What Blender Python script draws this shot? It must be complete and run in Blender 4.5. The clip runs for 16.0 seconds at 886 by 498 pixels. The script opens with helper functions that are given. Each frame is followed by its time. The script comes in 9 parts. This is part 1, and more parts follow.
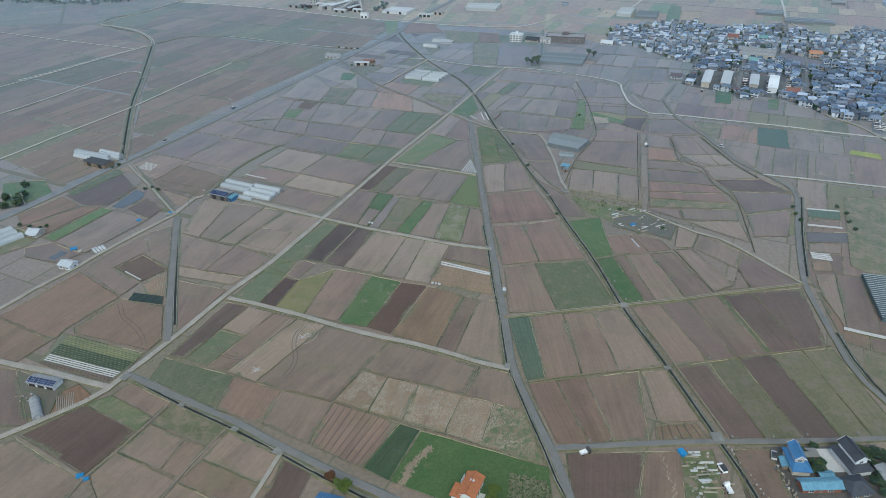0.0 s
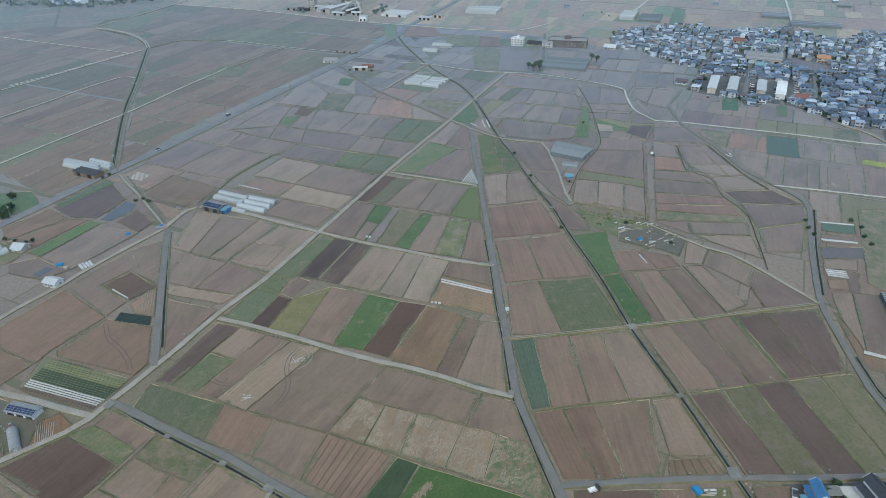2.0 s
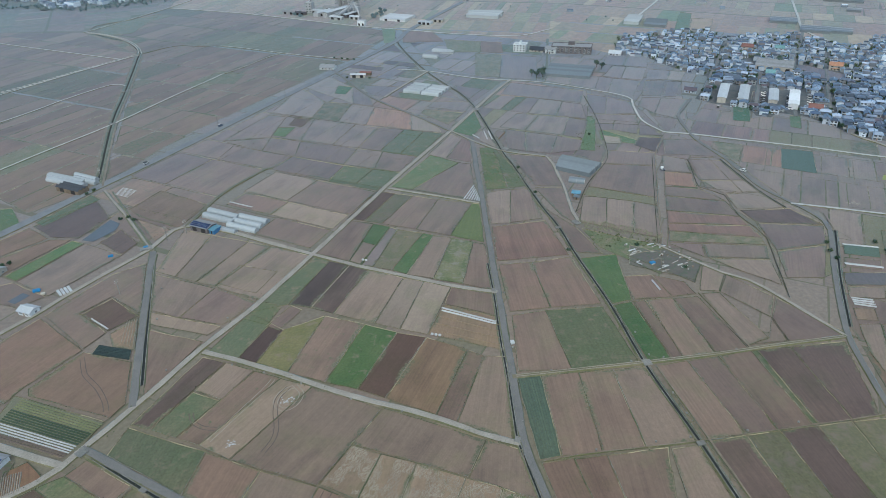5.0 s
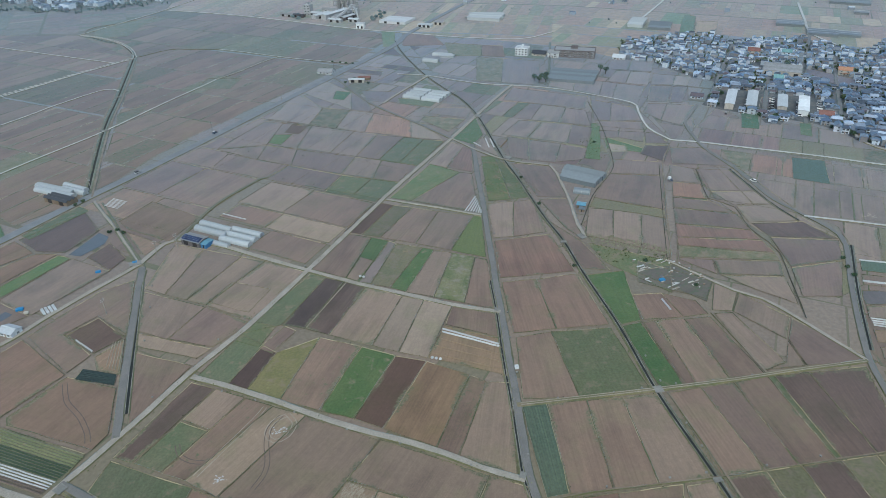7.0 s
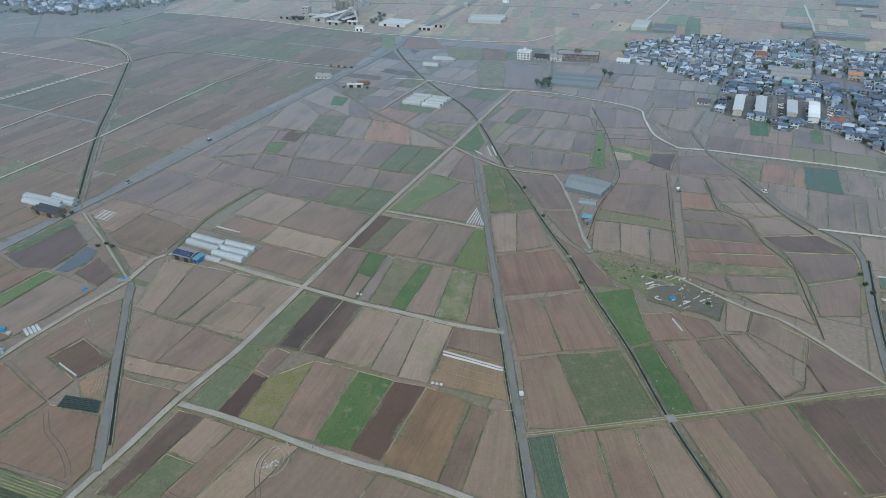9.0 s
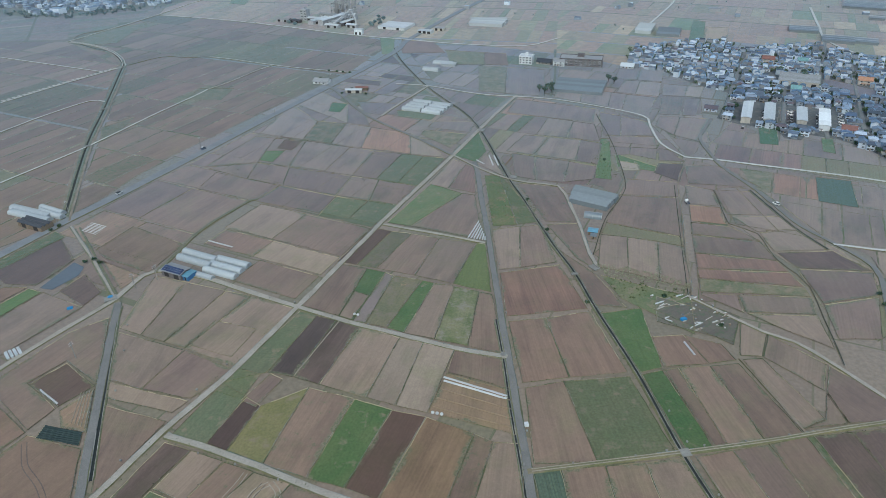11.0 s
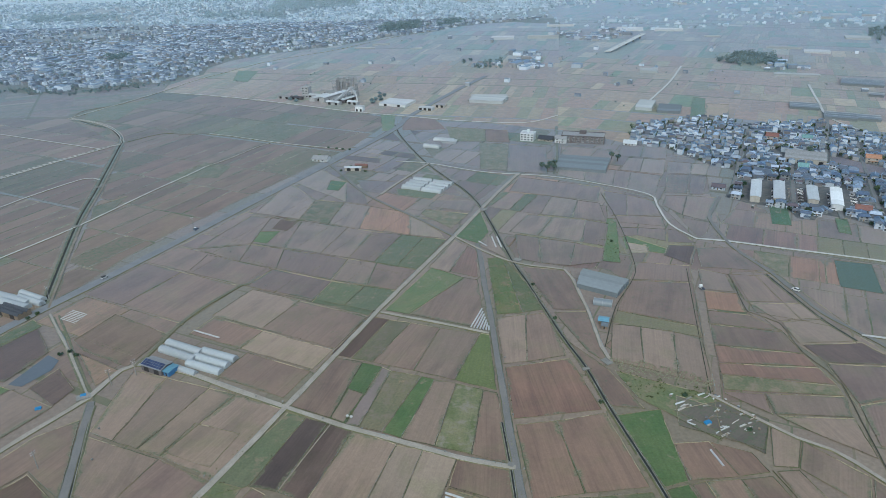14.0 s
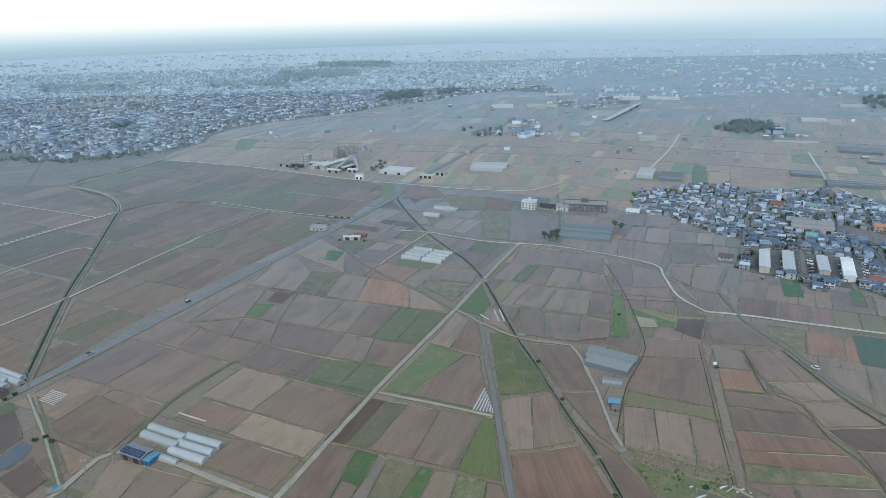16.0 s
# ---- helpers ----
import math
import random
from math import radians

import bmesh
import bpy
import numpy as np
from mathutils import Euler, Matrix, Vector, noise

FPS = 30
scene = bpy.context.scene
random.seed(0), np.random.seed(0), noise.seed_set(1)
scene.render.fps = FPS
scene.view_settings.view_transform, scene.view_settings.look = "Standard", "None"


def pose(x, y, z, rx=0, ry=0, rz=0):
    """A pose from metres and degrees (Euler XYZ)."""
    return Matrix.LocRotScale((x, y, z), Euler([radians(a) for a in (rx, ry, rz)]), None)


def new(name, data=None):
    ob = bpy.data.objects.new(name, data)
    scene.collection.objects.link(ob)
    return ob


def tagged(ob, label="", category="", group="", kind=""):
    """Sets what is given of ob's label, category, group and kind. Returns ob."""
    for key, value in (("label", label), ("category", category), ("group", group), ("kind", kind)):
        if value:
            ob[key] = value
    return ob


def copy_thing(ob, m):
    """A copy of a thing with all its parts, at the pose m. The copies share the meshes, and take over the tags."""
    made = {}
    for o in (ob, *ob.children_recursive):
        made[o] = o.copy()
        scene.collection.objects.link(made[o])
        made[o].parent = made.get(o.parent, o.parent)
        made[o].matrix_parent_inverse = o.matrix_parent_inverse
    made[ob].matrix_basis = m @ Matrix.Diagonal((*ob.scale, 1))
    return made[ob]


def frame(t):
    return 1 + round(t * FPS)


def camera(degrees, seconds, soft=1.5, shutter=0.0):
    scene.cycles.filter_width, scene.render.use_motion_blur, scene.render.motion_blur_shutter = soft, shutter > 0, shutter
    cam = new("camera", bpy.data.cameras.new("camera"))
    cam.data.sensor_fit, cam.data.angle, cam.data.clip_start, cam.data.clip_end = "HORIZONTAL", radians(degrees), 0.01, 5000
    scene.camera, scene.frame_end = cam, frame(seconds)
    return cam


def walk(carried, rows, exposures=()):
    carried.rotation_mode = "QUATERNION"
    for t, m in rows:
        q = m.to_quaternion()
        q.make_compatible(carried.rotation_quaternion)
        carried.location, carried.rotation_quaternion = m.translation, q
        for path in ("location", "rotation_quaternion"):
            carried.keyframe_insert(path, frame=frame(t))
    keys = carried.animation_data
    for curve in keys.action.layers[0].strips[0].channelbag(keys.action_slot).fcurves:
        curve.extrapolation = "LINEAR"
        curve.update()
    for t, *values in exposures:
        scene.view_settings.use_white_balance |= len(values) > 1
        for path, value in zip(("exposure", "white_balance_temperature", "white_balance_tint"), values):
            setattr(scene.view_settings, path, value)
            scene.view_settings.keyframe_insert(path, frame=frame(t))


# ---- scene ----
cam = camera(67.6, 16.0, soft=0.6)
METRES, EYE, TILT, LEAN, TURN = 135.2, 195.0, 0.0, 0.0, 0.0
ROWS = [
    (0.0, 0.0, 0.0, 0.0, -0.75, -30.83, 1.25),
    (0.5, 0.0, 0.0314, 0.0001, -0.76, -30.81, 1.25),
    (1.0, 0.0007, 0.0627, 0.0004, -0.75, -30.81, 1.25),
    (1.5, 0.0009, 0.0938, 0.0008, -0.76, -30.81, 1.26),
    (2.0, 0.001, 0.1247, 0.0013, -0.76, -30.8, 1.26),
    (2.5, 0.001, 0.1557, 0.0014, -0.77, -30.8, 1.26),
    (3.0, 0.0014, 0.1868, 0.0017, -0.77, -30.8, 1.27),
    (3.5, 0.0014, 0.2181, 0.0019, -0.78, -30.79, 1.27),
    (4.0, 0.001, 0.2493, 0.0024, -0.78, -30.78, 1.26),
    (6.5, 0.0002, 0.4072, 0.0037, -0.76, -30.78, 1.24),
    (7.0, 0.0002, 0.4387, 0.0037, -0.75, -30.79, 1.24),
    (7.5, 0.0004, 0.469, 0.0038, -0.73, -30.79, 1.24),
    (8.0, 0.0, 0.5004, 0.0038, -0.73, -30.79, 1.24),
    (8.5, 0.0004, 0.5318, 0.0039, -0.71, -30.79, 1.24),
    (9.0, 0.0005, 0.5629, 0.0041, -0.71, -30.8, 1.25),
    (11.4, 0.0007, 0.7156, 0.0052, -0.7, -30.78, 1.26),
    (11.5, 0.0007, 0.7218, 0.0052, -0.7, -30.32, 1.26),
    (12.0, 0.0016, 0.7514, 0.0043, -0.68, -26.56, 1.29),
    (12.25, 0.0018, 0.7662, 0.0034, -0.67, -25.08, 1.3),
    (12.5, 0.002, 0.7809, 0.0026, -0.66, -24.98, 1.3),
    (13.0, 0.0019, 0.8121, 0.0026, -0.67, -24.96, 1.31),
    (13.5, 0.002, 0.8439, 0.0024, -0.66, -24.94, 1.31),
    (14.0, 0.002, 0.8752, 0.0024, -0.66, -24.93, 1.32),
    (14.5, 0.0022, 0.9067, 0.0026, -0.66, -24.92, 1.33),
    (15.0, 0.0021, 0.9383, 0.0025, -0.66, -24.92, 1.33),
    (15.2, 0.0023, 0.951, 0.0027, -0.66, -24.85, 1.33),
    (15.5, 0.0026, 0.9701, 0.0032, -0.66, -22.9, 1.34),
    (16.0, 0.0019, 0.9998, 0.0037, -0.65, -19.47, 1.36),
]
walk(cam, [(t, pose(0, 0, EYE, TILT, LEAN, TURN) @ pose(METRES * x, METRES * y, METRES * z, 90 + pitch, roll, yaw)) for t, x, y, z, yaw, pitch, roll in ROWS],
     exposures=((0.0, 0.45, 6020, -3.0), (14.8, 0.44, 6020, -3.0), (16.0, 0.37, 6020, -3.0)))

# ---- light ----
world = bpy.data.worlds.new("overcast_sky")
scene.world = world
world.use_nodes = True
wn = world.node_tree
sky = wn.nodes.new("ShaderNodeTexSky")
sky.sky_type, sky.sun_disc = "NISHITA", False
sky.sun_elevation, sky.sun_rotation = radians(48), radians(200)
sky.air_density, sky.dust_density, sky.ozone_density = 1.0, 3.0, 1.0
wn.nodes["Background"].inputs[1].default_value = 0.135
wn.links.new(sky.outputs[0], wn.nodes["Background"].inputs[0])
sun = new("sun", bpy.data.lights.new("sun", "SUN"))
sun.data.energy, sun.data.angle, sun.data.color = 0.9, radians(25), (1.0, 0.97, 0.92)
sun.matrix_world = pose(0, 0, 400, 42, 0, 20)


# ---- materials ----
def rgb(c):
    return (*c, 1.0) if len(c) == 3 else c


class Mat:
    """A node material under construction."""

    def __init__(self, name, rough=0.9, spec=0.3, metal=0.0, sheen=0.0):
        self.m = bpy.data.materials.new(name)
        self.m.use_nodes = True
        self.t = self.m.node_tree
        self.p = self.t.nodes["Principled BSDF"]
        self.p.inputs["Roughness"].default_value = rough
        self.p.inputs["Specular IOR Level"].default_value = spec
        self.p.inputs["Metallic"].default_value = metal
        # a blue sheen at grazing angles imitates distance haze in the surface
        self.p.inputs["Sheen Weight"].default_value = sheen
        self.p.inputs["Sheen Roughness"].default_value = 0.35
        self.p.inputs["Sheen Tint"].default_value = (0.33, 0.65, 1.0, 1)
        self.co = None

    def node(self, kind, **ins):
        n = self.t.nodes.new(kind)
        for k, v in ins.items():
            n.inputs[k.replace("_", " ")].default_value = v
        return n

    def link(self, a, b):
        self.t.links.new(a, b)

    def coords(self, where="Object"):
        """Object coordinates, shifted by the object's own random number so that no two look alike."""
        if self.co is None:
            src = self.t.nodes.new("ShaderNodeTexCoord")
            self.co = self.t.nodes.new("ShaderNodeVectorMath")
            self.co.operation = "MULTIPLY_ADD"
            self.link(self.random(), self.co.inputs[0])
            self.co.inputs[1].default_value = (713.0, 397.0, 0.0)
            self.link(src.outputs[where], self.co.inputs[2])
        return self.co.outputs[0]

    def place(self):
        g = self.t.nodes.new("ShaderNodeNewGeometry")
        return g.outputs["Position"]

    def noise(self, scale, detail=4.0, where=None, rough=0.55, stretch=None):
        n = self.node("ShaderNodeTexNoise", Scale=scale, Detail=detail, Roughness=rough)
        src = where if where is not None else self.place()
        if stretch:
            mp = self.node("ShaderNodeMapping")
            mp.inputs["Scale"].default_value = stretch
            self.link(src, mp.inputs["Vector"])
            src = mp.outputs[0]
        self.link(src, n.inputs["Vector"])
        return n.outputs["Fac"]

    def ramp(self, fac, stops):
        r = self.t.nodes.new("ShaderNodeValToRGB")
        while len(r.color_ramp.elements) < len(stops):
            r.color_ramp.elements.new(0.5)
        for e, (pos, c) in zip(r.color_ramp.elements, stops):
            e.position, e.color = pos, rgb(c if isinstance(c, tuple) else (c, c, c))
        self.link(fac, r.inputs[0])
        return r.outputs[0]

    def mix(self, fac, a, b, mode="MIX"):
        n = self.t.nodes.new("ShaderNodeMix")
        n.data_type, n.blend_type = "RGBA", mode
        for sock, v in ((n.inputs[0], fac), (n.inputs[6], a), (n.inputs[7], b)):
            if isinstance(v, (int, float)):
                sock.default_value = v
            elif isinstance(v, tuple):
                sock.default_value = rgb(v)
            else:
                self.link(v, sock)
        return n.outputs[2]

    def random(self):
        n = self.t.nodes.new("ShaderNodeObjectInfo")
        return n.outputs["Random"]

    def border(self):
        """1 at the rim of a field, 0 a few steps inside it."""
        n = self.t.nodes.new("ShaderNodeAttribute")
        n.attribute_name = "border"
        return n.outputs["Fac"]

    def fringe(self, col, lush, dry, width=1.0):
        """Weeds creeping in from the rim of a field, ragged and broken."""
        rag = self.mix(1.0, self.mix(1.0, self.border(), self.ramp(self.noise(0.3, 6, rough=0.7), [(0.32, 0.0), (0.68, 1.0)]), "MULTIPLY"), self.ramp(self.noise(0.035, 3), [(0.47, 0.05), (0.64, 1.25 * width)]), "MULTIPLY")
        weeds = self.mix(self.ramp(self.noise(1.4, 4), [(0.42, 0.0), (0.62, 1.0)]), lush, dry)
        return self.mix(self.ramp(rag, [(0.12, 0.0), (0.34, 0.85)]), col, weeds)

    def island(self):
        n = self.t.nodes.new("ShaderNodeNewGeometry")
        return n.outputs["Random Per Island"]

    def value(self, colour, rnd, lo, hi):
        """colour scaled in brightness by a random number between lo and hi."""
        return self.mix(1.0, colour, self.ramp(rnd, [(0, lo), (1, hi)]), "MULTIPLY")

    def done(self, colour, bump=None, dist=0.05, strength=0.5):
        if isinstance(colour, tuple):
            self.p.inputs["Base Color"].default_value = rgb(colour)
        else:
            self.link(colour, self.p.inputs["Base Color"])
        if bump is not None:
            b = self.node("ShaderNodeBump", Strength=strength, Distance=dist)
            self.link(bump, b.inputs["Height"])
            self.link(b.outputs[0], self.p.inputs["Normal"])
        return self.m


# strength of the blue sheen standing in for haze over the land
HAZE_SHEEN = 0.88


def soil(name, c, c2, furrow=0.5, scale=1.6, patch=0.5, weeds=0.0, weed_colour=(0.09, 0.12, 0.05), sheen=HAZE_SHEEN):
    """Farm soil: broad damp patches, fine clods, furrows along the field's own length, scattered weeds."""
    c, c2 = ((q[0] * 1.14, q[1] * 1.015, q[2] * 0.9) for q in (c, c2))
    if 0.1 < c[1] < 0.25:
        c, c2 = (tuple(v + 0.1 * (m - v) for v, m in zip(q, (0.188, 0.14, 0.102))) for q in (c, c2))
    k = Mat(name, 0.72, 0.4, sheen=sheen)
    broad = k.ramp(k.noise(0.05, 5), [(0.35, 0.0), (0.68, 1.0)])
    col = k.mix(broad, c, k.mix(patch, c, c2))
    col = k.mix(k.ramp(k.noise(0.016, 3), [(0.4, 0.0), (0.65, patch * 0.6)]), col, c2)
    blot = k.noise(0.075, 5, k.coords(), 0.62, stretch=(1.0, 0.3, 0.0))
    col = k.mix(k.ramp(blot, [(0.5, 0.0), (0.64, min(0.95, 0.4 + patch * 0.7))]), col, k.mix(1.0, col, (0.74, 0.72, 0.73), "MULTIPLY"))
    col = k.mix(k.ramp(k.noise(0.11, 6, k.coords(), 0.62, stretch=(1.0, 0.4, 0.0)), [(0.54, 0.0), (0.72, 0.6)]), col, k.mix(1.0, col, (1.2, 1.2, 1.16), "MULTIPLY"))
    tinge = k.noise(0.05, 6, rough=0.65)
    col = k.mix(k.ramp(tinge, [(0.5, 0.0), (0.66, 0.55)]), col, k.mix(1.0, col, (0.86, 1.0, 0.78), "MULTIPLY"))
    bands = k.noise(0.22, 3, k.coords(), stretch=(1.0, 0.06, 0.0))
    col = k.mix(0.15 + 0.45 * furrow, col, k.mix(1.0, col, k.ramp(bands, [(0.3, 0.84), (0.5, 1.0), (0.7, 1.16)]), "MULTIPLY"))
    rows = k.noise(scale, 3, k.coords(), stretch=(1.0, 0.018, 0.0))
    col = k.mix(min(1.0, 0.15 + 0.8 * furrow), col, k.mix(1.0, col, k.ramp(rows, [(0.3, 0.8), (0.5, 1.0), (0.7, 1.18)]), "MULTIPLY"))
    clods = k.noise(0.5, 7, rough=0.7)
    col = k.mix(0.45, col, k.mix(1.0, col, k.ramp(clods, [(0.3, 0.8), (0.7, 1.2)]), "MULTIPLY"))
    fine = k.noise(2.3, 6)
    col = k.mix(0.5, col, k.mix(1.0, col, k.ramp(fine, [(0.3, 0.8), (0.7, 1.2)]), "MULTIPLY"))
    if weeds:
        w = k.ramp(k.noise(0.35, 7, rough=0.7), [(0.62 - 0.3 * weeds, 0.0), (0.75 - 0.25 * weeds, 1.0)])
        col = k.mix(w, col, weed_colour)
    col = k.fringe(col, (0.09, 0.106, 0.048), (0.19, 0.162, 0.11))
    col = k.value(col, k.random(), 0.86, 1.14)
    return k.done(col, fine, 0.12, 0.4)


def grass(name, c, c2, bare=0.0, bare_colour=(0.2, 0.16, 0.11), rows=0.25, sheen=0.58):
    """Grass or a young crop: mottled at three scales, with bare patches."""
    c, c2 = ((q[0] * 1.13, q[1] * 1.1, q[2] * 0.92) for q in (c, c2))
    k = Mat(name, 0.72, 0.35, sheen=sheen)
    col = k.mix(k.ramp(k.noise(0.07, 5), [(0.35, 0.0), (0.65, 1.0)]), c, c2)
    tuft = k.noise(1.1, 7, rough=0.65)
    col = k.mix(0.8, col, k.mix(1.0, col, k.ramp(tuft, [(0.3, 0.72), (0.7, 1.28)]), "MULTIPLY"))
    lines = k.noise(1.3, 2, k.coords(), stretch=(1.0, 0.02, 0.0))
    col = k.mix(rows, col, k.mix(1.0, col, k.ramp(lines, [(0.3, 0.65), (0.7, 1.3)]), "MULTIPLY"))
    if bare:
        b = k.ramp(k.noise(0.16, 6, rough=0.65), [(0.66 - 0.3 * bare, 0.0), (0.78 - 0.25 * bare, 1.0)])
        col = k.mix(b, col, bare_colour)
    col = k.mix(k.ramp(k.noise(0.03, 4, k.coords(), stretch=(1.0, 0.5, 0.0)), [(0.42, 0.0), (0.66, 0.5)]), col, k.mix(1.0, col, (1.13, 1.08, 0.97), "MULTIPLY"))
    col = k.value(col, k.random(), 0.88, 1.12)
    return k.done(col, tuft, 0.25, 0.7)


